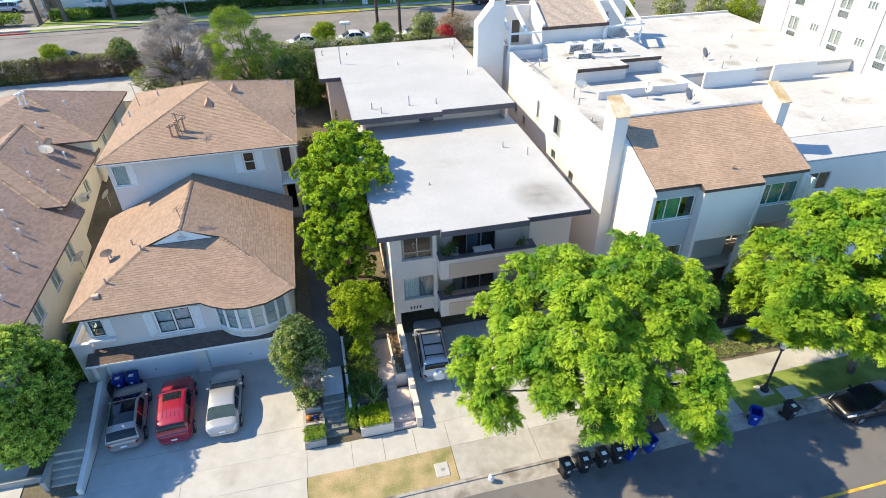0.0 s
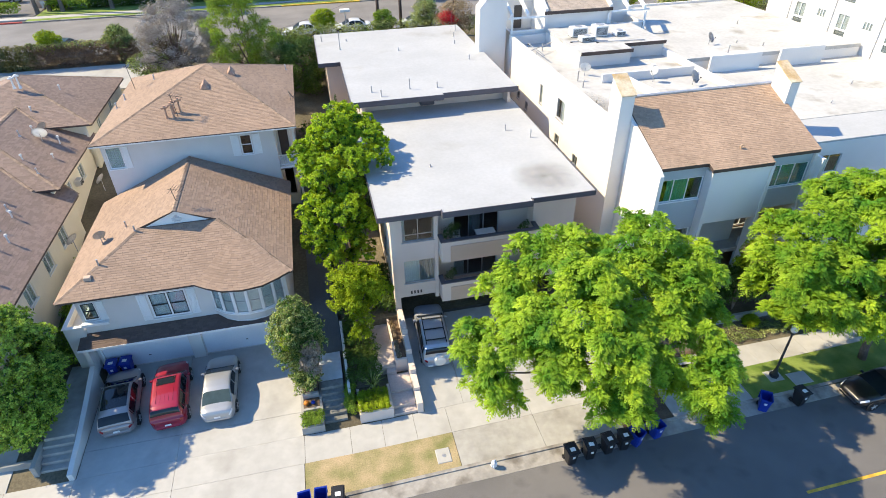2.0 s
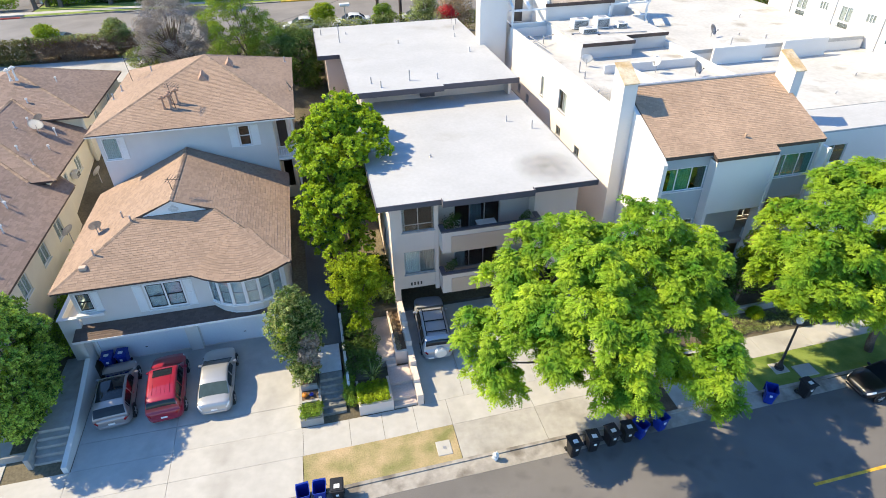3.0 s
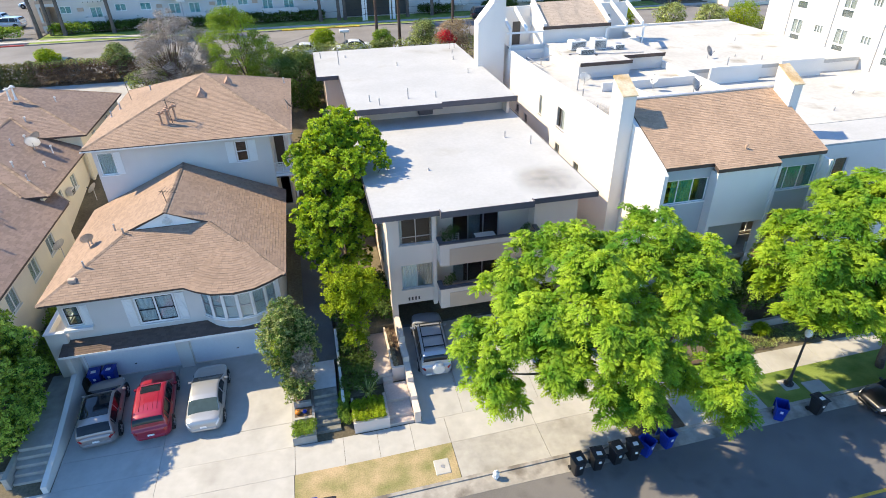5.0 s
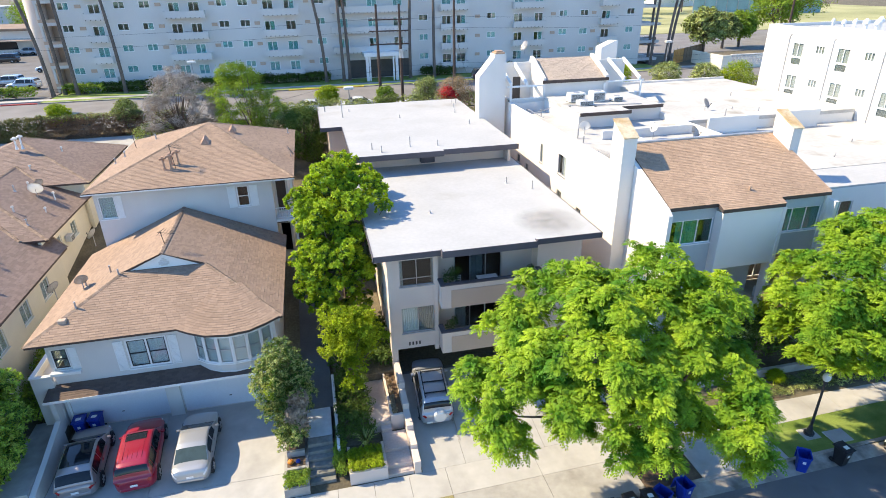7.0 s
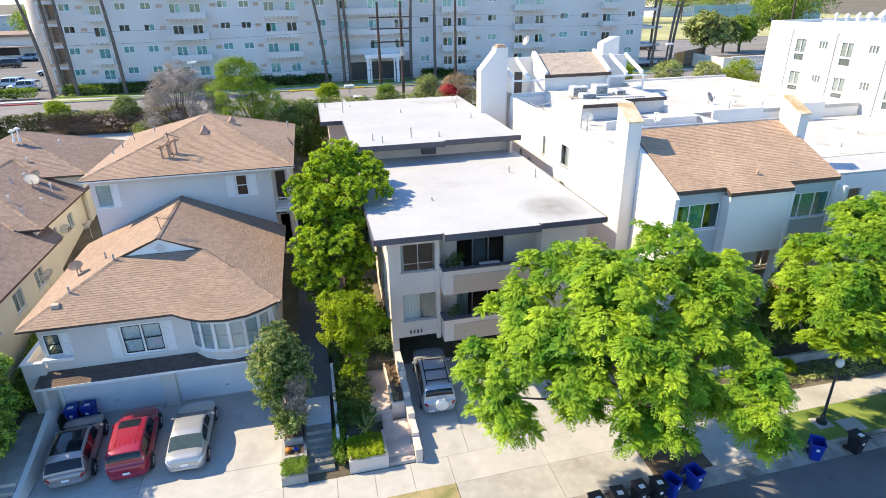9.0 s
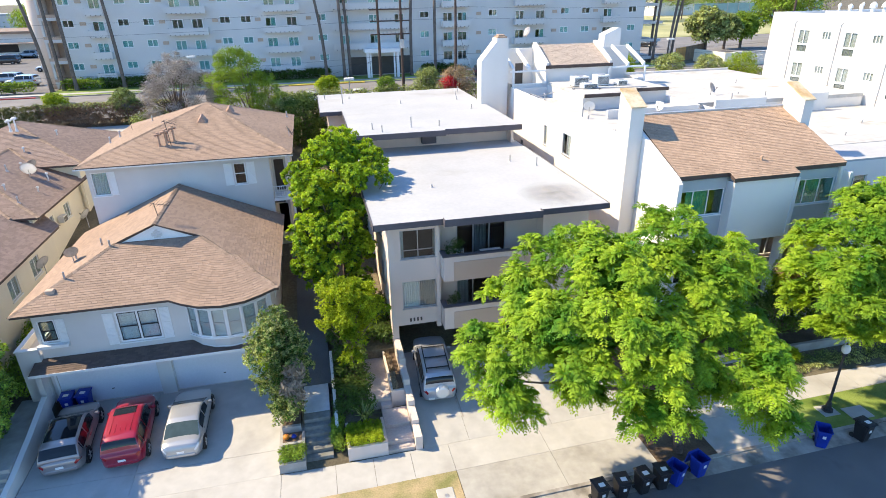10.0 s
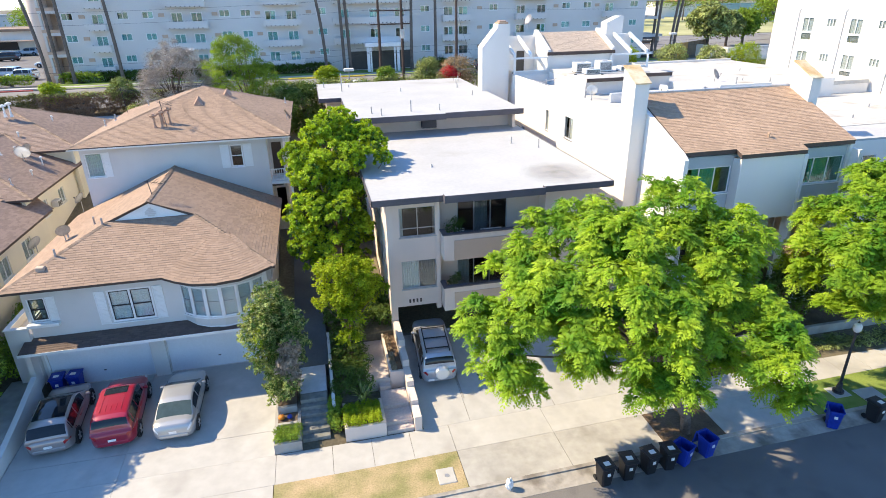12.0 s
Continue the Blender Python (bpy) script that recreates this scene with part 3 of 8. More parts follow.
gv = [(x, y, -0.34 if y <= 16.5 else (drive(y) if -14.71 < x < -3.35 and 21 <= y < 28.52 else height(y)) - 0.05) for y in gy for x in gx]
gf = [(j * len(gx) + i, j * len(gx) + i + 1, (j + 1) * len(gx) + i + 1, (j + 1) * len(gx) + i) for j in range(len(gy) - 1) for i in range(len(gx) - 1)]
tagged(mesh_part("ground", gv, gf, EARTH), "bare brown earth rising gently uphill", "ground", kind="structure")

tagged(strip("road", -120, 160, lambda x: 5.0, lambda x: kerb_y(x) - 0.75, -0.17, -0.17, ASPHALT, 0.15), "grey asphalt residential road in tree shade", "road", kind="structure")
# Unseen pale ground added across the road to bounce light onto the fronts
tagged(strip("opposite_pavement", -120, 160, lambda x: -22.0, lambda x: 4.99, -0.02, -0.02, CONCRETE, 0.3, 20), "added pale ground out of view that bounces sunlight", "pavement", kind="structure")
gutter = tagged(strip("gutter", -120, 160, lambda x: kerb_y(x) - 0.75, lambda x: kerb_y(x), -0.158, -0.075, KERB, 0.12), "pale concrete street gutter", "gutter", kind="structure")
tagged(strip("kerb", -120, 160, lambda x: kerb_y(x), lambda x: kerb_y(x) + 0.16, -0.012, 0.012, KERB, 0.3), "worn concrete street kerb", "kerb", kind="structure")
tagged(strip("road_line", 20.5, 60, lambda x: 11.75 + 0.01 * x, lambda x: 11.9 + 0.01 * x, -0.164, -0.164, YELLOW_LINE, 0.004), "faded yellow centre line on asphalt", "road line", kind="structure")

FRONT = lambda x: 19.27 + skew(x)
BACK = lambda x: 21.0 + skew(x)
VERGE = lambda x: kerb_y(x) + 0.16
pavement = thing("pavement", (0, 20, 0), "pale concrete pavement slabs with dark joints", "pavement", kind="structure")
xs = [-40, -34, -28, -21.5, -17.8, -14.6, -9.75, -3.25, -0.83, 0.91, 2.65, 4.51, 9.1, 13.6] + [15.3 + 1.7 * k for k in range(28)]
for a, b in zip(xs[:-1], xs[1:]):
    strip("slab", a + 0.008, b - 0.008, FRONT, BACK, 0.0, 0.004, CONCRETE, 0.1, 2.0, parent=pavement, kind="")
tagged(strip("lawn", -3.28, 4.5, VERGE, lambda x: FRONT(x) - 0.01, 0.0, 0.0, LAWN_DRY, 0.1), "parched yellow grass strip beside the kerb", "lawn", kind="structure")
apron = thing("driveway_apron", (0, 18, 0), "stained concrete driveway aprons across the verge", "driveway", kind="structure")
for a, b in ((-40, -21.5), (-21.5, -17.8), (-17.8, -9.75), (-9.75, -3.3), (4.52, 9.1), (9.1, 13.6)):
    strip("slab", a + 0.01, b - 0.01, VERGE, lambda x: FRONT(x) - 0.012, -0.002, 0.0, CONCRETE_OLD if a > 4 else CONCRETE, 0.1, parent=apron, kind="")
tagged(strip("soil_bed", 13.62, 16.6, VERGE, lambda x: FRONT(x) - 0.01, 0.0, 0.0, SOIL, 0.1), "bare brown soil round a street tree", "soil", kind="structure")
strip("slab", 16.62, 21.6, VERGE, lambda x: FRONT(x) - 0.012, -0.002, 0.0, CONCRETE, 0.1, parent=apron, kind="")
tagged(strip("grass_verge", 21.65, 70, VERGE, lambda x: FRONT(x) - 0.01, 0.0, 0.0, LAWN, 0.1), "mown green grass verge with a lamp post", "lawn", kind="structure")

drive_a = thing("driveway", (-9, 24, 0.3), "pale concrete driveway sloping up to a garage", "driveway", kind="structure")
for a, b in ((-14.55, -9.75), (-9.75, -3.32)):
    for c, d in ((21.0, 22.6), (22.6, 28.45)):
        strip("slab", a + 0.008, b - 0.008, lambda x, c=c: c + 0.01, lambda x, d=d: d - 0.008, drive(c), drive(d), CONCRETE, 0.15, parent=drive_a, kind="")
drive_b = thing("driveway", (-23, 24, 0.3), "pale concrete driveway of the yellow house", "driveway", kind="structure")
for a, b in ((-30, -24), (-24, -17.75)):
    strip("slab", a + 0.008, b - 0.008, lambda x: 21.012, lambda x: 28.4, 0.0, height(28), CONCRETE, 0.15, parent=drive_b, kind="")
drive_m = thing("driveway", (7, 24, 0.3), "pale concrete driveway sloping into a carport", "driveway", kind="structure")
for a, b in ((3.36, 5.6), (5.6, 9.9), (9.9, 15.0)):
    strip("slab", a + 0.008, b - 0.008, lambda x: BACK(x) + 0.012, lambda x: 28.0, 0.0, height(28), CONCRETE, 0.15, parent=drive_m, kind="")
    # carport floor, with its shade painted into the concrete
    strip("slab", a + 0.008, b - 0.008, lambda x: 28.01, lambda x: 36.0, height(28), height(28), CONCRETE_SHADED, 0.15, parent=drive_m, kind="")
strip("parking_line", 5.63, 5.7, lambda x: 22.6, lambda x: 27.9, height(22.6) + 0.006, height(27.9) + 0.006, KERB, 0.004, parent=drive_m, kind="")

# upper street behind the lots
UP = 8.4
tagged(strip("upper_road", -300, 300, lambda x: 67.9, lambda x: 85.2, UP, UP, ASPHALT_PALE, 0.1, 20), "sunlit asphalt street behind the lots", "road", kind="structure")
tagged(strip("upper_pavement", -300, 300, lambda x: 86.6, lambda x: 88.0, UP + 0.14, UP + 0.14, CONCRETE, 0.2, 20), "pale concrete pavement along the upper street", "pavement", kind="structure")
tagged(strip("upper_verge", -34.4, 56, lambda x: 85.42, lambda x: 86.58, UP + 0.13, UP + 0.13, LAWN, 0.15, 20), "narrow grass verge of the upper street", "lawn", kind="structure")
tagged(strip("upper_lawn", -34, 56, lambda x: 88.02, lambda x: 92.4, UP + 0.12, UP + 0.12, LAWN, 0.15, 20), "green lawn before the apartment block", "lawn", kind="structure")
tagged(strip("upper_kerb", -300, 300, lambda x: 85.2, lambda x: 85.4, UP + 0.13, UP + 0.14, KERB, 0.2, 20), "pale kerb of the upper street", "kerb", kind="structure")
tagged(strip("parking_lot", -110, -34.5, lambda x: 88.1, lambda x: 150.0, UP + 0.02, UP + 0.02, ASPHALT, 0.1, 20), "grey asphalt parking lot with cars", "parking lot", kind="structure")
tagged(strip("far_lawn", 60, 240, lambda x: 142.0, lambda x: 330.0, UP + 0.03, UP + 0.03, PARK_GRASS, 0.1, 20), "distant pale park lawn with trees", "lawn", kind="structure")
tagged(strip("far_road", 56, 260, lambda x: 104.0, lambda x: 141.0, UP + 0.03, UP + 0.03, ASPHALT_PALE, 0.1, 20), "distant grey road beside the park", "road", kind="structure")
tagged(strip("rear_yard_paving", -34, -14.5, lambda x: 60.5, lambda x: 65.4, height(60.5) + 0.02, height(65.4) + 0.02, CONCRETE, 0.1, 8), "pale sunlit paving behind the yellow house", "paving", kind="structure")
tagged(strip("kerb_paint", -3.0, 7.5, lambda x: 85.15, lambda x: 85.43, UP + 0.145, UP + 0.15, YELLOW_LINE, 0.16), "yellow painted kerb of the upper street", "kerb", kind="structure")
tagged(strip("kerb_paint", -70, -34.6, lambda x: 85.15, lambda x: 85.43, UP + 0.145, UP + 0.15, RED_PAINT, 0.16), "red painted kerb of the upper street", "kerb", kind="structure")

# ---- the grey house with the garages ----
def shutter(parent, axis, at, u0, u1, z0, z1):
    """A louvred shutter lying on a wall."""
    bm = bmesh.new()
    rows = [(u0, u0 + 0.05, z0, z1, 0.045), (u1 - 0.05, u1, z0, z1, 0.045), (u0 + 0.05, u1 - 0.05, z0, z0 + 0.06, 0.045), (u0 + 0.05, u1 - 0.05, z1 - 0.06, z1, 0.045), (u0 + 0.05, u1 - 0.05, (z0 + z1) / 2 - 0.03, (z0 + z1) / 2 + 0.03, 0.045), (u0 + 0.05, u1 - 0.05, z0 + 0.06, z1 - 0.06, 0.02)]
    n = int((z1 - z0 - 0.15) / 0.07)
    for k in range(n):
        z = z0 + 0.08 + k * (z1 - z0 - 0.16) / n
        rows.append((u0 + 0.05, u1 - 0.05, z, z + 0.03, 0.036))
    for a, b, c, d, e in rows:
        box(bm, a, b, at - e, at - 0.003, c, d)
    return part("shutter", bm, WHITE_PAINT, parent, "white louvred shutter")


def sashes(parent, at, u0, u1, z0, z1, n, bar):
    """Dark sliding sashes with a meeting rail inside a window's lights."""
    for k in range(n):
        a, b = u0 + (u1 - u0 - bar) * k / n + bar, u0 + (u1 - u0 - bar) * (k + 1) / n
        m = (z0 + z1) / 2
        bm = boxes((a, a + 0.045, at + 0.06, at + 0.075, z0 + bar, z1 - bar), (b - 0.045, b, at + 0.06, at + 0.075, z0 + bar, z1 - bar), (a + 0.045, b - 0.045, at + 0.06, at + 0.075, z0 + bar, z0 + bar + 0.06), (a + 0.045, b - 0.045, at + 0.06, at + 0.075, z1 - bar - 0.05, z1 - bar), (a + 0.045, b - 0.045, at + 0.056, at + 0.078, m - 0.035, m + 0.035))
        part("sash", bm, METAL_DARK, parent, "dark window sash")


def front_house():
    h = thing("house", (-9, 33, 0.8), "grey stucco house with brown shingle hip roof over two garages", "house")
    x0, x1, yf, yb, zt = -14.7, -3.35, 28.4, 38.6, 6.08
    up_holes = [(-11.02, -8.95, 3.62, 5.42), (-14.55, -13.75, 4.15, 5.4), (-7.2, -3.9, 3.5, 5.4)]
    gar = [(-14.45, -9.62, 0.28, 2.75), (-8.85, -3.9, 0.28, 2.75)]
    part("wall", wall("y", yf, 0.2, x0, x1, 0.1, zt, up_holes + gar), STUCCO_GREY, h)
    part("wall", wall("x", x0, 0.2, yf + 0.2, yb, 0.4, zt, [(28.75, 29.7, 4.15, 5.4), (32.0, 33.2, 4.1, 5.3)]), STUCCO_GREY, h)
    part("wall", wall("x", x1, -0.2, yf + 0.2, yb, 0.4, zt, [(30.5, 31.6, 4.2, 5.3)]), STUCCO_GREY, h)
    part("floor_slab", boxes((x0 + 0.2, x1 - 0.2, yf + 0.2, yb, 2.95, 3.15), (x0 + 0.2, x1 - 0.2, yb - 0.2, yb, 0.4, zt)), CARPET_DARK, h)
    window(h, "y", yf, 0.2, -11.02, -8.95, 3.62, 5.42, 2, bar=0.1, blind=(0.0, 1.0), blind_mat=BLIND_PALE)
    sashes(h, yf, -11.02, -8.95, 3.62, 5.42, 2, 0.1)
    shutter(h, "y", yf, -11.55, -11.08, 3.6, 5.42)
    shutter(h, "y", yf, -8.89, -8.42, 3.6, 5.42)
    window(h, "y", yf, 0.2, -14.55, -13.75, 4.15, 5.4, 1, bar=0.07, blind=(0.55, 1.0), blind_mat=BLIND_GREY)
    sashes(h, yf, -14.55, -13.75, 4.15, 5.4, 1, 0.07)
    shutter(h, "y", yf, -13.7, -13.3, 4.12, 5.42)
    window(h, "x", x0, 0.2, 28.75, 29.7, 4.15, 5.4, 1, bar=0.07)
    window(h, "x", x0, 0.2, 32.0, 33.2, 4.1, 5.3, 2)
    window(h, "x", x1, -0.2, 30.5, 31.6, 4.2, 5.3, 2)
    for a, b, c, d in gar:
        g = part("garage_door", boxes((a, b, yf + 0.06, yf + 0.1, c, d), bevel=0.01), GARAGE_WHITE, h, "plain white tilting garage door")
        part("trim", boxes((a - 0.1, a - 0.002, yf - 0.025, yf - 0.003, c, d)), WHITE_PAINT, g)
        part("trim", boxes((b + 0.002, b + 0.1, yf - 0.025, yf - 0.003, c, d)), WHITE_PAINT, g)
        part("handle", boxes(((a + b) / 2 - 0.06, (a + b) / 2 + 0.06, yf + 0.03, yf + 0.06, c + 0.62, c + 0.66)), METAL_DARK, g)
    # bay window, five sides
    bay = [(-7.6, yf), (-7.05, yf - 0.48), (-6.35, yf - 0.8), (-5.58, yf - 0.9), (-4.8, yf - 0.8), (-4.1, yf - 0.48), (-3.55, yf)]
    lo = prism([(x, y, 3.2) for x, y in bay], (0, 0, 0.42))
    b = part("bay", lo, STUCCO_GREY, h)
    part("bay_sill", prism([(x + (0.05 if x > -5.5 else -0.05), y - 0.06, 3.62) for x, y in bay], (0, 0, 0.07)), WHITE_PAINT, b)
    part("bay_head", prism([(x, y, 5.38) for x, y in bay], (0, 0, 0.6)), STUCCO_GREY, h)
    part("bay_skirt", prism([(x, y - 0.02, 3.12) for x, y in bay], (0, 0, 0.08)), WHITE_PAINT, h)
    for (xa, ya), (xb, yb2) in zip(bay[:-1], bay[1:]):
        a, c = Vector((xa, ya, 0)), Vector((xb, yb2, 0))
        u = (c - a).normalized()
        nrm = Vector((u.y, -u.x, 0))
        w = (c - a).length

        def pt(s, z, off):
            q = a + u * s + nrm * off
            return (q.x, q.y, z)

        def bar3(bm, s0, s1, z0, z1, o0, o1):
            vs = [bm.verts.new(pt(s, z, o)) for s, z, o in ((s0, z0, o0), (s1, z0, o0), (s1, z0, o1), (s0, z0, o1), (s0, z1, o0), (s1, z1, o0), (s1, z1, o1), (s0, z1, o1))]
            for f in ((0, 1, 2, 3), (4, 5, 6, 7), (0, 1, 5, 4), (1, 2, 6, 5), (2, 3, 7, 6), (3, 0, 4, 7)):
                bm.faces.new([vs[i] for i in f])

        bm = bmesh.new()
        bar3(bm, 0, 0.085, 3.69, 5.38, -0.06, 0.02)
        bar3(bm, w - 0.085, w, 3.69, 5.38, -0.06, 0.02)
        bar3(bm, 0.07, w - 0.07, 3.69, 3.77, -0.06, 0.02)
        bar3(bm, 0.07, w - 0.07, 5.3, 5.38, -0.06, 0.02)
        bmesh.ops.recalc_face_normals(bm, faces=bm.faces)
        f = part("window", bm, WHITE_PAINT, h)
        bm = bmesh.new()
        bar3(bm, 0.085, 0.12, 3.77, 5.3, -0.045, -0.005)
        bar3(bm, w - 0.12, w - 0.085, 3.77, 5.3, -0.045, -0.005)
        bar3(bm, 0.12, w - 0.12, 4.5, 4.56, -0.045, -0.005)
        bmesh.ops.recalc_face_normals(bm, faces=bm.faces)
        part("sash", bm, METAL_GREY, f, "grey window sash")
        bm = bmesh.new()
        bar3(bm, 0.07, w - 0.07, 3.77, 5.3, -0.03, -0.024)
        part("pane", bm, GLASS, f).visible_shadow = False
        bm = bmesh.new()
        bar3(bm, 0.09, w - 0.09, 3.77, 5.3, -0.09, -0.08)
        part("curtain", bm, BLIND_PALE, f, "pale grey window blind")
    # pent roof over the garages
    pent = part("pent_roof", prism([(-15.05, 27.25, 2.95), (-15.05, 28.39, 2.95), (-15.05, 28.39, 3.26), (-15.05, 27.25, 3.05)], (11.75, 0, 0)), FASCIA_BROWN, h)
    shingled("shingles", pent, [(-15.05, 27.22, 3.06), (-3.3, 27.22, 3.06), (-3.3, 28.38, 3.28), (-15.05, 28.38, 3.28)], SHINGLE_D)
    part("fascia", boxes((-15.07, -3.28, 27.19, 27.22, 2.93, 3.07)), WHITE_PAINT, pent)
    part("porch_post", boxes((-15.0, -14.75, 27.6, 28.38, 0.15, 2.95)), STUCCO_GREY, h)
    part("porch_post", boxes((-9.6, -8.87, 28.2, 28.39, 0.2, 2.95)), STUCCO_GREY, h)
    porch = part("porch", boxes((-15.75, -14.74, 28.15, 31.5, 0.2, 3.55)), STUCCO_GREY, h, "grey stucco entry porch")
    part("porch_parapet", boxes((-15.75, -15.6, 28.15, 31.5, 3.55, 3.95), (-15.6, -14.74, 28.15, 28.28, 3.55, 3.95)), STUCCO_GREY, porch)
    part("porch_coping", boxes((-15.8, -15.56, 28.1, 31.5, 3.95, 4.0), (-15.56, -14.74, 28.1, 28.32, 3.95, 4.0)), WHITE_PAINT, porch)
    part("flower_box", boxes((-14.75, -13.3, 28.12, 28.38, 3.93, 4.1), bevel=0.015), WHITE_PAINT, h, "white flower box under the corner window")
    # main roof: hip to the street with a small gable
    ex0, ex1, ey0, ey1, ez = -15.25, -2.82, 27.72, 38.75, 6.12
    rx, rz, gz = -9.05, 8.86, 7.9
    gy0 = ey0 + (gz - ez) / (rz - ez) * 5.9
    gl, gr = ex0 + (gz - ez) / (rz - ez) * (rx - ex0), ex1 - (gz - ez) / (rz - ez) * (ex1 - rx)
    th = 0.14
    roof = part("roof", prism([(ex0, ey0, ez), (ex1, ey0, ez), (gr, gy0, gz), (gl, gy0, gz)], (0, 0, -th)), FASCIA_BROWN, h, "brown shingle roof")
    part("roof_deck", prism([(ex1, ey0, ez), (ex1, ey1, ez), (rx, ey1, rz), (rx, gy0, rz), (gr, gy0, gz)], (0, 0, -th)), FASCIA_BROWN, roof)
    part("roof_deck", prism([(ex0, ey1, ez), (ex0, ey0, ez), (gl, gy0, gz), (rx, gy0, rz), (rx, ey1, rz)], (0, 0, -th)), FASCIA_BROWN, roof)
    shingled("shingles", roof, [(ex0 - 0.04, ey0 - 0.04, ez), (ex1 + 0.04, ey0 - 0.04, ez), (gr, gy0, gz), (gl, gy0, gz)], SHINGLE, singles=300, piece=SHINGLE_PIECE)
    shingled("shingles", roof, [(ex1 + 0.04, ey0 - 0.04, ez), (ex1 + 0.04, ey1, ez), (rx, ey1, rz), (rx, gy0 - 0.2, rz), (gr, gy0, gz)], SHINGLE)
    shingled("shingles", roof, [(ex0 - 0.04, ey1, ez), (ex0 - 0.04, ey0 - 0.04, ez), (gl, gy0, gz), (rx, gy0 - 0.2, rz), (rx, ey1, rz)], SHINGLE)
    for a, b in (((ex0, ey0, ez), (gl, gy0, gz)), ((ex1, ey0, ez), (gr, gy0, gz)), ((rx, gy0 - 0.2, rz), (rx, ey1, rz))):
        ridge_caps("ridge_capping", roof, a, b, RIDGE_TILE)
    gable = part("gable", prism([(gl + 0.05, gy0 + 0.06, gz), (gr - 0.05, gy0 + 0.06, gz), (rx, gy0 + 0.06, rz - 0.04)], (0, 0.1, 0)), WHITE_PAINT, h, "pale grey gable with a vent")
    bm = bmesh.new()
    for k in range(5):
        w = 0.32 - 0.1 * abs(k - 1.5)
        box(bm, rx - w, rx + w, gy0 + 0.02, gy0 + 0.058, gz + 0.1 + 0.1 * k, gz + 0.17 + 0.1 * k)
    part("vent", bm, STUCCO_GREY, gable)
    # eave over the bay
    br = [(-8.15, ey0), (-7.5, ey0 - 0.36), (-6.7, ey0 - 0.68), (-5.58, ey0 - 0.8), (-4.5, ey0 - 0.68), (-3.7, ey0 - 0.36), (-3.0, ey0)]
    part("bay_roof", prism([(x, y + 0.02, ez - 0.03 - 0.3 * (ey0 - y)) for x, y in br] + [(-4.2, ey0 + 0.3, ez + 0.02), (-7.0, ey0 + 0.3, ez + 0.02)], (0, 0, -0.13)), FASCIA_BROWN, roof)
    for (xa, ya), (xb, yb3) in zip(br[:-1], br[1:]):
        shingled("shingles", roof, [(xa, ya - 0.03, ez + 0.0 - 0.3 * (ey0 - ya)), (xb, yb3 - 0.03, ez + 0.0 - 0.3 * (ey0 - yb3)), (-5.58 + (xb + 5.58) * 0.25, ey0 + 2.3, ez + 1.1), (-5.58 + (xa + 5.58) * 0.25, ey0 + 2.3, ez + 1.1)], SHINGLE)
    for x, y in ((-13.2, 29.6), (-12.2, 32.6), (-11.4, 31.4), (-13.6, 32.5)):
        z = ez + 0.44 * min(y - ey0, x - ex0)
        part("vent_pipe", tubes(((x, y, z - 0.05), (x, y, z + 0.45), 0.05)), METAL_GREY, roof)
    part("roof_vent", boxes((-13.9, -13.5, 28.75, 29.05, ez + 0.35, ez + 0.7), bevel=0.03), STUCCO_TAN, roof)
    return h


front_house()


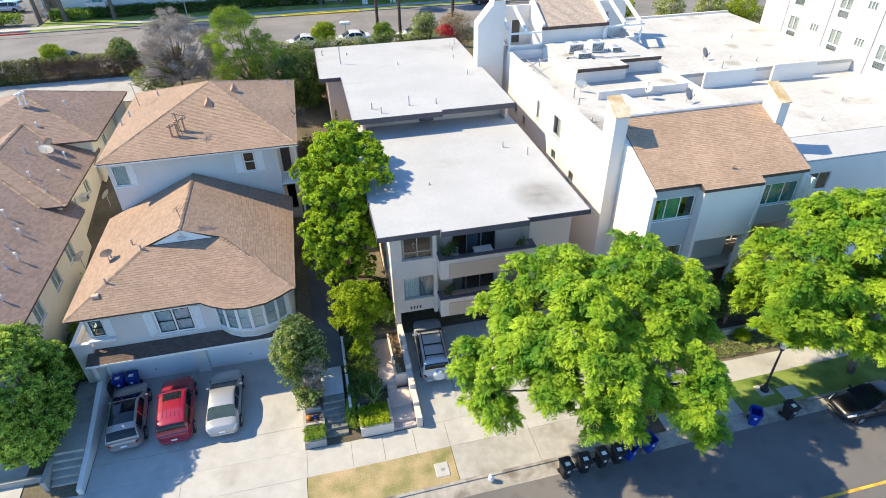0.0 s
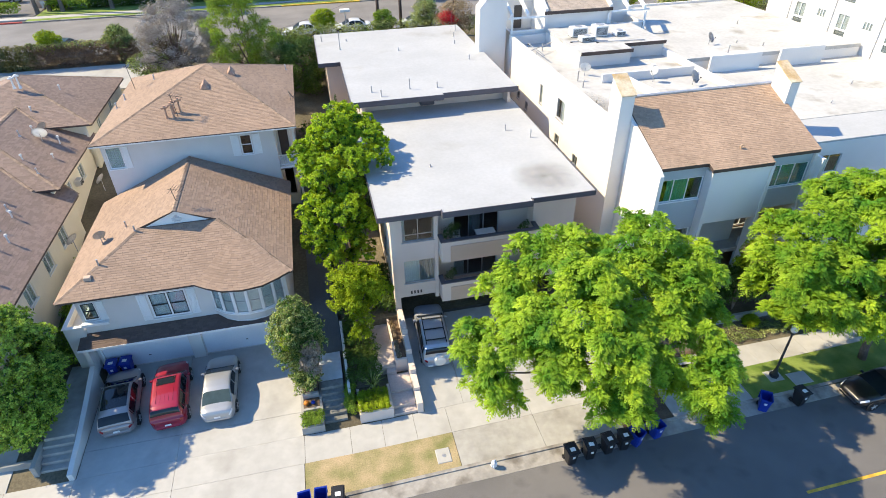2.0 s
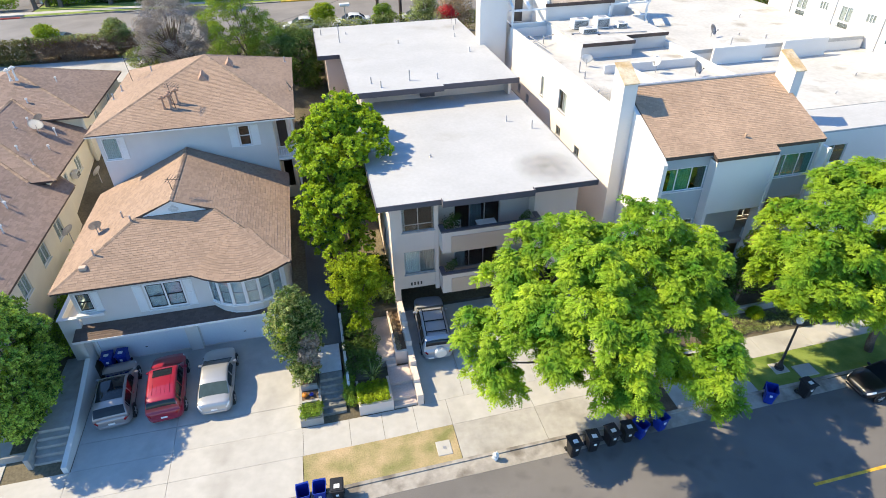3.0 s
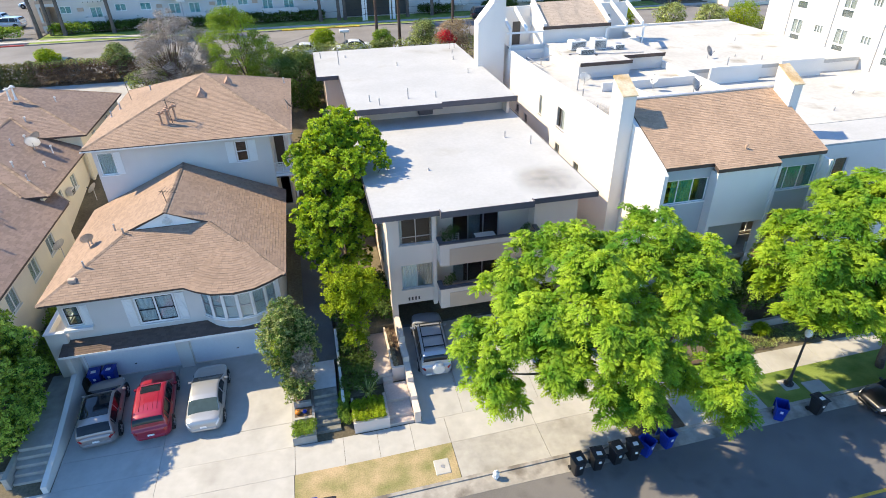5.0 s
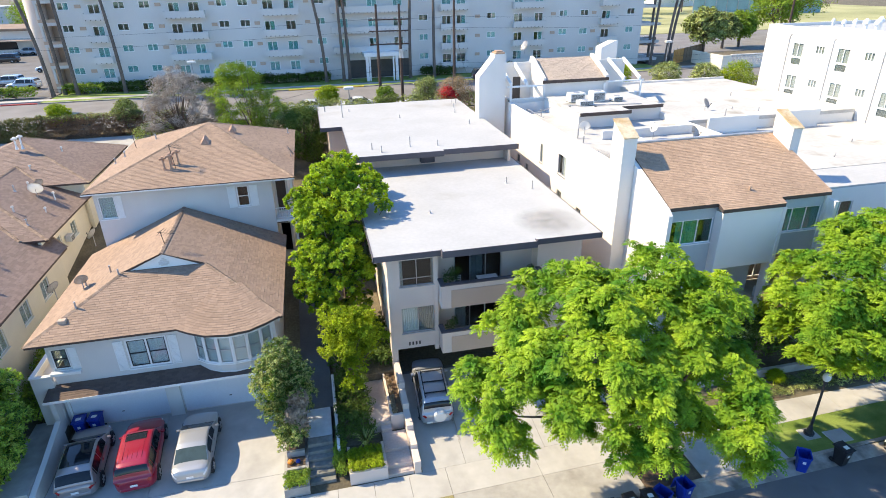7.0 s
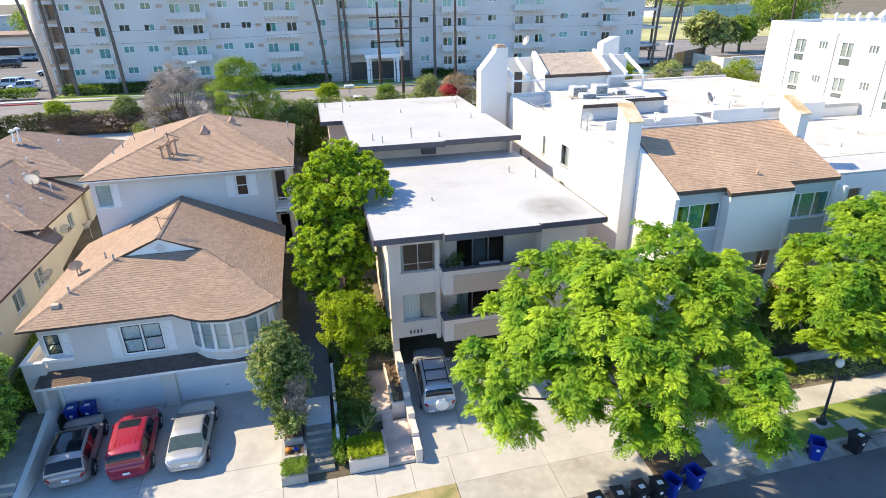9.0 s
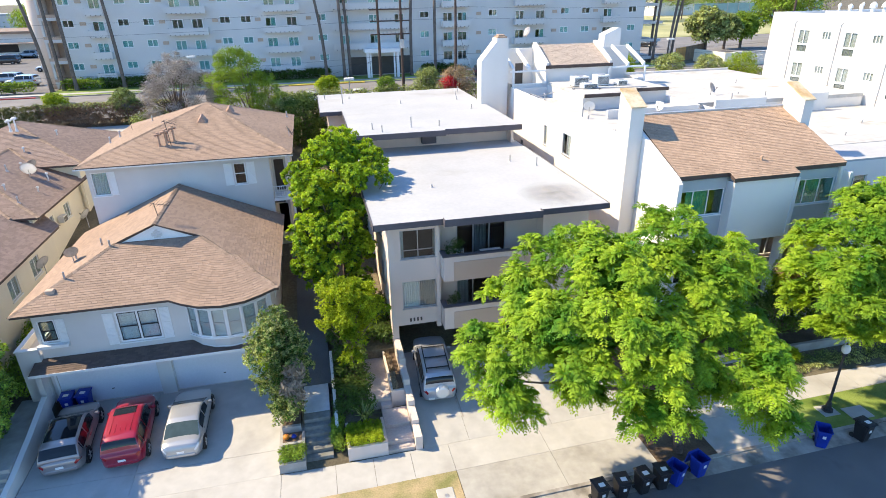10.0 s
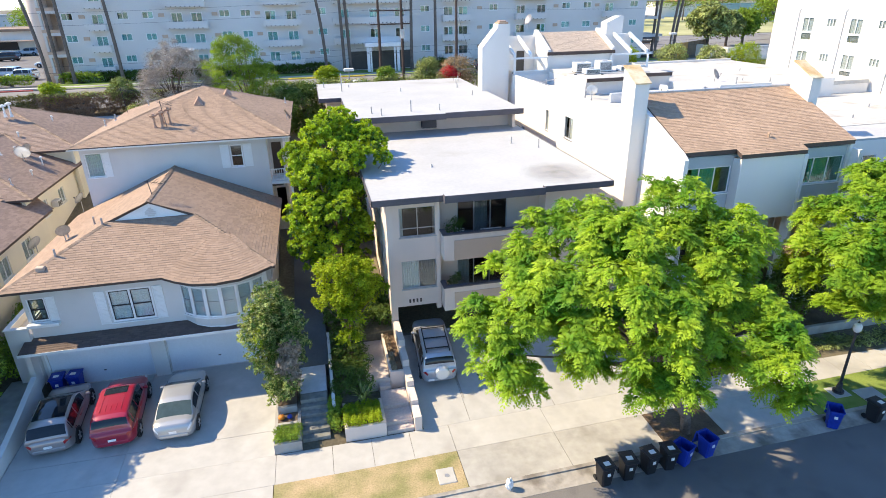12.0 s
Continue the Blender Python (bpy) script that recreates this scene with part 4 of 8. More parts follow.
def rear_house():
    h = thing("house", (-9, 45, 4.0), "grey stucco two-storey rear house with brown hip roof", "house")
    x0, x1, yf, yb, zt = -14.35, -2.35, 38.9, 51.0, 10.36
    part("wall", wall("y", yf, 0.2, x0, -3.3, 3.0, zt, [(-14.15, -13.15, 8.42, 9.95), (-5.62, -4.85, 8.48, 9.92)]), STUCCO_GREY, h)
    part("wall", wall("y", 40.4, 0.2, -3.3, x1, 3.0, zt, [(-3.15, -2.5, 7.4, 9.6), (-3.15, -2.5, 4.2, 6.4)]), STUCCO_GREY, h)
    part("wall", wall("x", x0, 0.2, yf + 0.2, yb, 3.0, zt, [(41, 42, 8.4, 9.7), (45, 46, 8.4, 9.7)]), STUCCO_GREY, h)
    part("wall", wall("x", -3.3, -0.2, yf + 0.2, 40.4, 3.0, zt), STUCCO_GREY, h)
    part("wall", wall("x", x1, -0.2, 40.6, yb, 3.0, zt), STUCCO_GREY, h)
    part("wall", wall("y", yb - 0.2, 0.2, x0 + 0.2, x1 - 0.2, 3.0, zt), STUCCO_GREY, h)
    part("floor_slab", boxes((x0 + 0.2, x1 - 0.25, yf + 0.25, yb - 0.25, 6.9, 7.1)), CARPET_DARK, h)
    window(h, "y", yf, 0.2, -14.15, -13.15, 8.42, 9.95, 1, bar=0.07, blind=(0.02, 0.98))
    shutter(h, "y", yf, -13.12, -12.72, 8.42, 9.95)
    window(h, "y", yf, 0.2, -5.62, -4.85, 8.48, 9.92, 1, bar=0.07, rail=(0.5,))
    shutter(h, "y", yf, -6.2, -5.68, 8.46, 9.94)
    shutter(h, "y", yf, -4.79, -4.27, 8.46, 9.94)
    # corner balcony
    bal = part("balcony", boxes((-3.28, -1.95, 38.9, 40.4, 7.1, 7.28), (-2.1, -1.95, 38.9, 39.05, 4.0, 10.3)), WHITE_PAINT, h, "white corner balcony")
    for z in (7.36, 8.08):
        part("rail", boxes((-3.28, -1.97, 38.92, 38.97, z, z + 0.05)), WHITE_PAINT, bal)
    for k in range(9):
        x = -3.2 + k * 0.15
        part("baluster", boxes((x, x + 0.03, 38.93, 38.96, 7.4, 8.08)), WHITE_PAINT, bal)
    part("door", boxes((-3.15, -2.5, 40.5, 40.56, 7.4, 9.6)), FASCIA_BROWN, h, "dark door in the recess")
    ex0, ex1, ey0, ey1, ez = -14.75, -1.75, 38.3, 52.0, 10.42
    apex = (-7.75, 46.4, 12.72)
    planes = dict(front=[(ex0, ey0, ez), (ex1, ey0, ez), apex], right=[(ex1, ey0, ez), (ex1, ey1, ez), apex], back=[(ex1, ey1, ez), (ex0, ey1, ez), apex], left=[(ex0, ey1, ez), (ex0, ey0, ez), apex])
    roof = None
    for pl in planes.values():
        d = part("roof" if roof is None else "roof_deck", prism(pl, (0, 0, -0.14)), FASCIA_BROWN, h if roof is None else roof)
        roof = roof or d
        shingled("shingles", roof, pl, SHINGLE)
    for k in (0, 1):
        ridge_caps("ridge_capping", roof, planes["front"][k], apex, RIDGE_TILE)
        ridge_caps("ridge_capping", roof, planes["back"][k], apex, RIDGE_TILE)
    part("gutter", boxes((ex0 - 0.04, ex1 + 0.04, ey0 - 0.05, ey0 - 0.01, ez - 0.13, ez - 0.06)), WHITE_PAINT, roof)
    return h


rear_house()


# ---- the beige apartment building with the white flat roof ----
def mid_building():
    h = thing("apartment_building", (9, 40, 0.8), "beige stucco apartment building with flat white roof over a carport", "apartment building")
    x0, x1, yf, yb = 3.0, 14.3, 27.8, 41.4
    zc, zt = 2.8, 9.05
    bay = [(3.62, 5.5, 3.85, 5.5), (3.6, 5.52, 6.88, 8.5)]
    part("wall", wall("y", yf, 0.2, x0, 5.72, zc, zt, bay), STUCCO_PINK, h)
    part("wall", wall("y", yf + 0.9, 0.2, 5.72, 11.6, zc, zt, [(6.9, 9.75, 3.1, 5.35), (6.9, 9.75, 5.95, 8.4)]), STUCCO_PINK, h)
    part("wall", wall("y", yf, 0.2, 11.6, x1, zc, zt), STUCCO_PINK, h)
    part("wall", wall("x", 5.52, 0.2, yf + 0.2, yf + 0.9, zc, zt), STUCCO_PINK, h)
    part("wall", wall("x", 11.6, 0.2, yf + 0.2, yf + 0.9, zc, zt), STUCCO_PINK, h)
    part("wall", wall("x", x0, 0.2, yf + 0.2, yb, 0.4, zt, [(31, 32.2, 4.0, 5.3), (31, 32.2, 7.0, 8.3), (36, 37.2, 7.0, 8.3)]), STUCCO_PINK, h)
    part("wall", wall("x", x1, -0.2, yf + 0.2, yb, 0.4, zt, [(31, 32.2, 7.0, 8.3), (36, 37.2, 7.0, 8.3)]), STUCCO_PINK, h)
    part("pilaster", boxes((x0 - 0.06, 3.3, yf - 0.06, yf + 0.6, 0.6, zt)), STUCCO_PINK, h)
    part("pilaster", boxes((5.5, 5.74, yf - 0.05, yf + 0.3, 2.5, zt)), STUCCO_PINK, h)
    part("floor_slab", boxes((x0 + 0.2, x1 - 0.2, yf + 1.1, yb, zc, zc + 0.25), (x0 + 0.2, 5.5, yf + 0.2, yf + 1.1, zc, zc + 0.25), (x0 + 0.2, x1 - 0.2, yf + 1.1, yb, 5.7, 5.9), (x0 + 0.2, 5.5, yf + 0.2, yf + 1.1, 5.7, 5.9)), CARPET_DARK, h)
    part("carport_back_wall", boxes((x0 + 0.2, x1 - 0.2, 36.0, 36.2, 0.4, zc)), STUCCO_PINK, h)
    for x in (11.8,):
        part("column", boxes((x, x + 0.25, 27.95, 28.2, 0.7, zc)), STUCCO_PINK, h)
    window(h, "y", yf, 0.2, 3.62, 5.5, 3.85, 5.5, 2, METAL_GREY, bar=0.045, blind=(0.0, 0.5))
    mesh_part("curtain", [(4.58 + 0.055 * k, yf + 0.13 + 0.03 * (k % 2), z) for k in range(17) for z in (3.87, 5.48)], [(2 * k, 2 * k + 2, 2 * k + 3, 2 * k + 1) for k in range(16)], BLIND_DARK, h, "dark vertical blind")
    window(h, "y", yf, 0.2, 3.6, 5.52, 6.88, 8.5, 2, METAL_GREY, bar=0.045, rail=(0.28,), blind=(0.0, 0.1))
    window(h, "y", yf + 0.9, 0.2, 6.9, 9.75, 3.1, 5.35, 3, METAL_GREY, bar=0.06, sill=False, blind=(0.0, 0.25), blind_mat=BLIND_GREY)
    window(h, "y", yf + 0.9, 0.2, 6.9, 9.75, 5.95, 8.4, 3, METAL_GREY, bar=0.06, sill=False, blind=(0.34, 0.6), blind_mat=BLIND_DARK)
    for a in (31, 36):
        window(h, "x", x0, 0.2, a, a + 1.2, 7.0, 8.3, 2, METAL_GREY)
        window(h, "x", x1, -0.2, a, a + 1.2, 7.0, 8.3, 2, METAL_GREY)
    window(h, "x", x0, 0.2, 31, 32.2, 4.0, 5.3, 2, METAL_GREY)
    # balconies
    for z0, z1 in ((2.72, 4.1), (5.68, 7.12)):
        b = part("balcony", boxes((5.76, 11.7, 26.92, 28.68, z0, z0 + 0.24)), STUCCO_PINK, h, "stucco balcony with tan front panel")
        part("parapet", boxes((5.76, 5.92, 27.08, 27.78, z0 + 0.24, z1), (11.54, 11.7, 27.08, 27.78, z0 + 0.24, z1), (5.76, 11.7, 26.92, 27.08, z0 + 0.24, z1)), STUCCO_PINK, b)
        part("coping", boxes((5.7, 11.76, 26.86, 27.14, z1, z1 + 0.06), (5.7, 5.98, 27.14, 27.79, z1, z1 + 0.06), (11.48, 11.76, 27.14, 27.79, z1, z1 + 0.06)), FASCIA, b)
        part("front_panel", boxes((6.3, 11.15, 26.88, 26.918, z0 + 0.02, z1 - 0.32)), STUCCO_TAN, b, "tan textured panel")
    # lower roof, with a raised lip over the balconies
    roof = part("roof", boxes((2.2, 15.0, 26.95, 42.6, 9.05, 9.28), (5.8, 11.05, 26.6, 26.95, 9.05, 9.28)), ROOF_WHITE, h, "flat white membrane roof")
    part("fascia", boxes((2.17, 5.78, 26.9, 26.949, 8.98, 9.3), (5.76, 11.07, 26.56, 26.599, 8.98, 9.36), (5.76, 5.8, 26.6, 26.95, 8.98, 9.36), (11.05, 11.09, 26.6, 26.95, 8.98, 9.36), (11.09, 15.03, 26.9, 26.949, 8.98, 9.3)), FASCIA, roof)
    part("fascia", boxes((2.16, 2.199, 26.9, 42.6, 8.98, 9.3)), FASCIA, roof)
    part("fascia", boxes((15.001, 15.04, 26.9, 42.6, 8.98, 9.3)), FASCIA, roof)
    part("dirt", boxes((10.6, 14.98, 26.97, 31.6, 9.284, 9.287)), ROOF_SMEAR, roof, "grey-brown dirt on the membrane")
    # taller rear block
    part("wall", wall("y", 42.6, 0.2, 3.3, 14.4, 9.0, 10.5), STUCCO_PINK, h)
    part("wall", wall("x", 3.1, 0.2, 41.6, 50.6, 3.0, 10.5, [(44, 45.2, 8.3, 9.6)]), STUCCO_PINK, h)
    part("wall", wall("x", 14.6, -0.2, 41.6, 60.0, 3.0, 10.5, [(44, 45.2, 8.3, 9.6), (50, 51.2, 8.3, 9.6)]), STUCCO_PINK, h)
    part("wall", wall("y", 51.2, 0.2, 1.1, 3.3, 4.0, 10.5), STUCCO_PINK, h)
    part("wall", wall("x", 1.1, 0.2, 51.4, 60.0, 4.0, 10.5), STUCCO_PINK, h)
    part("wall", wall("y", 59.8, 0.2, 1.3, 14.4, 4.0, 10.5), STUCCO_PINK, h)
    up = part("upper_roof", boxes((2.3, 15.0, 40.95, 60.3, 10.5, 10.72), (0.45, 2.3, 50.7, 60.3, 10.5, 10.72)), ROOF_WHITE, h, "flat white membrane roof")
    part("fascia", boxes((2.28, 9.1, 40.56, 40.949, 10.38, 10.78), (9.1, 15.02, 40.9, 40.949, 10.38, 10.78)), FASCIA, up)
    part("roof_lip", boxes((2.3, 9.08, 40.6, 40.945, 10.781, 10.79)), ROOF_WHITE, up)
    part("fascia", boxes((2.26, 2.299, 40.9, 50.66, 10.4, 10.74), (0.41, 2.26, 50.66, 50.699, 10.4, 10.74), (0.41, 0.449, 50.7, 60.3, 10.4, 10.74)), FASCIA, up)
    part("vent_box", boxes((7.6, 8.7, 42.1, 42.59, 9.5, 10.05), bevel=0.03), FASCIA, h, "dark vent box on the rear wall")
    rng = random.Random(5)
    for x, y, z, hgt in ((12.6, 36.5, 9.28, 0.45), (13.9, 34.9, 9.28, 0.6), (6.3, 32.3, 9.28, 0.18), (4.0, 42.6, 10.72, 0.5), (4.6, 41.6, 10.72, 0.5), (6.9, 42.6, 10.72, 0.8), (9.0, 42.4, 10.72, 0.45), (2.6, 54.5, 10.72, 1.6), (3.4, 57.2, 10.72, 0.2), (7.7, 52.8, 10.72, 0.3), (13.1, 53.5, 10.72, 0.35), (13.6, 56.0, 10.72, 0.4), (13.2, 48.6, 10.72, 0.4), (14.3, 58.0, 10.72, 0.5), (1.1, 57.6, 10.72, 0.5)):
        part("vent_pipe", tubes(((x, y, z - 0.02), (x, y, z + hgt), 0.045), ((x, y, z - 0.02), (x, y, z + 0.06), 0.12, 0.06)), METAL_GREY, up if z > 10 else roof)
    return h


mid_building()


# ---- the white building with the sloping shingle roof, and its rear wings ----
def white_building():
    h = thing("townhouse", (23, 34, 1.0), "white stucco townhouse with brown shingle front roof and chimneys", "townhouse")
    xl, xr, yf = 18.02, 28.75, 25.7
    part("wall", wall("x", xl, 0.24, yf - 0.3, 31.3, 0.6, 10.3), STUCCO_WHITE, h)
    g = prism([(xl, yf - 0.3, 10.3), (xl, 31.3, 10.3), (xl, 31.3, 13.0), (xl, yf + 0.1, 10.78), (xl, yf - 0.3, 10.5)], (0.24, 0, 0))
    part("gable_wall", g, STUCCO_WHITE, h)
    part("wall", wall("x", xr, -0.2, yf + 0.2, 31.3, 0.6, 10.3), STUCCO_WHITE, h)
    part("gable_wall", prism([(xr, yf + 0.2, 10.3), (xr, 31.3, 10.3), (xr, 31.3, 12.75), (xr, yf + 0.2, 10.62)], (-0.2, 0, 0)), STUCCO_WHITE, h)
    lw, rw = (18.5, 21.35, 8.35, 9.85), (25.6, 28.5, 8.4, 9.9)
    part("wall", wall("y", yf + 0.35, 0.2, xl + 0.24, 21.6, 0.6, 10.45, [lw, (19.0, 21.3, 4.2, 6.3)]), STUCCO_BLUE, h)
    part("wall", wall("y", yf + 0.35, 0.2, 25.25, xr - 0.2, 6.95, 10.45, [rw]), STUCCO_BLUE, h)
    part("soffit", boxes((25.25, xr - 0.2, yf + 0.55, yf + 2.4, 6.95, 7.1)), STUCCO_WHITE, h)
    part("wall", wall("y", yf + 2.4, 0.2, 21.6, xr - 0.2, 0.6, 7.1, [(25.6, 27.5, 4.3, 6.7)]), STUCCO_TAN, h)
    part("patio_floor", boxes((21.6, xr - 0.2, yf + 0.3, yf + 2.39, 3.9, 4.2)), CONCRETE_OLD, h)
    part("patio_front", boxes((25.25, xr - 0.2, yf + 0.32, yf + 0.5, 0.6, 4.9)), STUCCO_BLUE, h)
    part("centre_bay", boxes((21.6, 25.25, 25.45, 26.6, 6.85, 10.4)), STUCCO_WHITE, h, "white projecting centre panel")
    part("wall", wall("y", yf + 1.2, 0.2, 21.6, 25.25, 0.6, 6.85), STUCCO_BLUE, h)
    for x in (21.38, 25.252, xr - 0.02):
        part("fin_wall", boxes((x, x + 0.22, 25.4, yf + 0.34, 0.6, 10.3)), STUCCO_WHITE, h)
    window(h, "y", yf + 0.35, 0.2, *lw, panes=3, glass=GLASS_GREEN, bar=0.06, blind=(0.2, 0.66), blind_mat=CURTAIN_GREEN)
    window(h, "y", yf + 0.35, 0.2, *rw, panes=3, glass=GLASS_GREEN, bar=0.06, blind=(0.26, 0.7), blind_mat=CURTAIN_GREEN)
    window(h, "y", yf + 0.35, 0.2, 19.0, 21.3, 4.2, 6.3, panes=2, bar=0.07)
    window(h, "y", yf + 2.4, 0.2, 25.6, 27.5, 4.3, 6.7, panes=3, bar=0.07, sill=False)
    # roof in three steps along the eave
    roof = part("roof", prism([(18.28, 25.78, 10.8), (18.28, 31.1, 13.0), (18.28, 31.1, 12.8), (18.28, 25.78, 10.58)], (10.4, 0, 0)), FASCIA_BROWN, h, "light brown shingle roof")
    part("roof_deck", prism([(21.25, 25.3, 10.6), (21.25, 25.78, 10.8), (21.25, 25.78, 10.6), (21.25, 25.3, 10.38)], (4.0, 0, 0)), FASCIA_BROWN, roof)
    shingled("shingles", roof, [(18.26, 25.76, 10.8), (28.7, 25.76, 10.8), (28.7, 31.1, 13.01), (18.26, 31.1, 13.01)], SHINGLE_R, 0.14, 0.22, lip=0.012, singles=300, piece=SHINGLE_R_PIECE)
    shingled("shingles", roof, [(21.23, 25.28, 10.6), (25.27, 25.28, 10.6), (25.27, 25.77, 10.8), (21.23, 25.77, 10.8)], SHINGLE_R, 0.14, 0.22, lip=0.012)
    part("ridge_flashing", boxes((18.3, 28.7, 31.05, 31.3, 12.8, 13.08)), METAL_GREY, roof)
    part("roof_vent", tubes(((23.7, 26.5, 10.95), (23.7, 26.5, 11.28), 0.055), ((23.7, 26.5, 11.28), (23.7, 26.5, 11.36), 0.09, 0.06)), POT_CLAY, roof)
    # chimneys
    for cx0, cx1, cy0, cy1, top, z0 in ((17.14, 18.0, 29.4, 30.75, 13.68, 0.8), (28.45, 29.1, 29.35, 30.9, 13.5, 0.8)):
        c = part("chimney", boxes((cx0, cx1, cy0, cy1, z0, top)), STUCCO_WHITE, h, "white stucco chimney with rusty sloping cap")
        part("cap", prism([(cx0 - 0.06, cy0 - 0.08, top + 0.12), (cx1 + 0.06, cy0 - 0.08, top + 0.12), (cx1 + 0.06, cy1 + 0.06, top + 0.95), (cx0 - 0.06, cy1 + 0.06, top + 0.95)], (0, 0, 0.06)), RUST, c)
        part("head", prism([(cx0, cy0, top), (cx0, cy1, top), (cx0, cy1, top + 0.88), (cx0, cy0, top + 0.1)], (cx1 - cx0, 0, 0)), STUCCO_WHITE, c)
    # long rear wing beside the alley
    low = ((34.3, 35.1, 6.85, 7.6), (37.7, 38.5, 7.0, 7.75), (44.6, 45.3, 7.1, 7.85), (46.7, 47.4, 7.4, 8.1))
    part("wall", wall("x", 17.3, 0.2, 30.7, 50.3, 1.5, 12.0, [(41.55, 42.15, 8.85, 10.35), (37.2, 38.6, 9.0, 10.5), *low]), STUCCO_WHITE, h)
    window(h, "x", 17.3, 0.2, 37.2, 38.6, 9.0, 10.5, 2, METAL_GREY, blind=(0.0, 0.5))
    window(h, "x", 17.3, 0.2, 41.55, 42.15, 8.85, 10.35, 1, METAL_GREY, blind=(0.0, 1.0))
    for row in low:
        window(h, "x", 17.3, 0.2, *row, 2, METAL_GREY, blind=(0.0, 1.0), blind_mat=BLIND_DARK)
    part("wall", wall("x", 28.9, -0.2, 31.3, 60.0, 1.5, 11.7), STUCCO_WHITE, h)
    part("flat_roof", boxes((17.5, 28.7, 31.31, 50.0, 10.98, 11.2)), ROOF_DIRTY, h, "stained white flat roof")
    part("dirt", boxes((17.52, 19.9, 31.4, 37.6, 11.204, 11.207)), ROOF_SMEAR, h, "grey-brown dirt on the flat roof")
    part("wall", boxes((17.5, 18.01, 30.7, 30.9, 0.8, 12.0)), STUCCO_WHITE, h)
    part("parapet", boxes((17.3, 17.5, 30.7, 50.3, 12.0, 12.06), (17.5, 24.0, 49.91, 50.1, 11.2, 12.0)), STUCCO_WHITE, h)
    # raised rear roof in two steps with a dark edge, and a low parapet before it
    for x0, x1, y0, top in ((20.6, 25.0, 42.3, 12.4), (25.0, 28.7, 43.7, 12.42)):
        b = part("raised_roof", boxes((x0, x1, y0 + 0.25, 49.9, 11.2, top - 0.2)), STUCCO_GREY, h)
        part("membrane", boxes((x0 - 0.04, x1, y0, 49.9, top - 0.2, top)), ROOF_DIRTY, b)
        part("fascia", boxes((x0 - 0.04, x1, y0 - 0.07, y0, top - 0.22, top + 0.05)), FASCIA_BROWN, b)
    part("parapet", boxes((20.75, 28.3, 38.7, 38.9, 11.2, 11.85), (24.7, 24.95, 38.65, 38.95, 11.85, 12.25)), STUCCO_WHITE, h)
    part("beam", prism([(22.4, 38.2, 11.2), (22.65, 38.2, 11.2), (23.15, 34.5, 11.2), (22.9, 34.5, 11.2)], (0, 0, 0.5)), STUCCO_WHITE, h)
    # penthouse at the rear
    tall = part("chimney", boxes((15.95, 17.02, 50.4, 51.7, 3.0, 16.2)), STUCCO_WHITE, h, "tall white stucco chimney with a sloping shoulder")
    part("shoulder", prism([(14.58, 50.4, 3.0), (15.95, 50.4, 3.0), (15.95, 50.4, 15.95), (14.58, 50.4, 14.35)], (0, 1.3, 0)), STUCCO_WHITE, tall)
    part("pot", boxes((16.05, 16.92, 50.5, 51.6, 16.2, 16.34), (16.2, 16.78, 50.65, 51.45, 16.34, 16.46), bevel=0.02), POT_CLAY, tall, "brown clay chimney pot")
    part("wall", wall("x", 17.3, 0.2, 50.3, 60.0, 3.0, 12.3), STUCCO_WHITE, h)
    part("wall", wall("y", 53.7, 0.2, 17.3, 20.6, 11.5, 15.0, [(18.85, 19.65, 11.62, 13.7)]), STUCCO_WHITE, h)
    part("door", boxes((18.86, 19.64, 53.78, 53.84, 11.63, 13.69)), CARPET_DARK, h, "dark terrace door")
    part("wall", wall("y", 53.7, 0.2, 26.9, 30.4, 11.5, 14.9, [(27.9, 28.7, 12.3, 13.9)]), STUCCO_WHITE, h)
    window(h, "y", 53.7, 0.2, 27.9, 28.7, 12.3, 13.9, 2, bar=0.06, blind=(0.0, 1.0), blind_mat=BLIND_GREY)
    for a, b in ((17.3, 20.6), (26.95, 30.35)):
        rail = part("terrace_parapet", boxes((a, b, 50.3, 50.46, 11.3, 12.24)), STUCCO_WHITE, h)
        part("coping", boxes((a, b, 50.26, 50.5, 12.24, 12.3)), WHITE_PAINT, rail)
    part("terrace_parapet", boxes((30.2, 30.35, 50.46, 53.9, 11.3, 12.24)), STUCCO_WHITE, h)
    part("wall", wall("y", 50.45, 0.2, 20.6, 26.95, 11.3, 13.62), STUCCO_WHITE, h)
    pr = part("penthouse_roof", prism([(20.6, 50.3, 13.62), (26.95, 50.3, 13.62), (26.95, 53.9, 15.12), (20.6, 53.9, 15.12)], (0, 0, 0.1)), FASCIA_BROWN, h, "brown shingle penthouse roof")
    shingled("shingles", pr, [(20.86, 50.28, 13.73), (26.7, 50.28, 13.73), (26.7, 53.9, 15.24), (20.86, 53.9, 15.24)], SHINGLE_PALE)
    part("fascia", boxes((20.5, 27.0, 50.22, 50.28, 13.5, 13.78)), FASCIA_BROWN, pr)
    for x in (20.58, 26.72):
        part("sloping_wall", prism([(x, 50.32, 11.3), (x, 53.9, 11.3), (x, 53.9, 15.5), (x, 53.55, 15.5), (x, 50.32, 13.98)], (0.26, 0, 0)), STUCCO_WHITE, h)
    part("wall", boxes((20.6, 26.98, 53.9, 54.1, 11.5, 15.2), (17.3, 30.4, 59.8, 60.0, 5.0, 12.3)), STUCCO_WHITE, h)
    for x in (17.4, 18.9, 28.5, 30.1):
        part("pergola_beam", prism([(x, 50.3, 13.42), (x, 53.75, 14.75), (x, 53.75, 15.05), (x, 50.3, 13.72)], (0.2, 0, 0)), WHITE_PAINT, h)
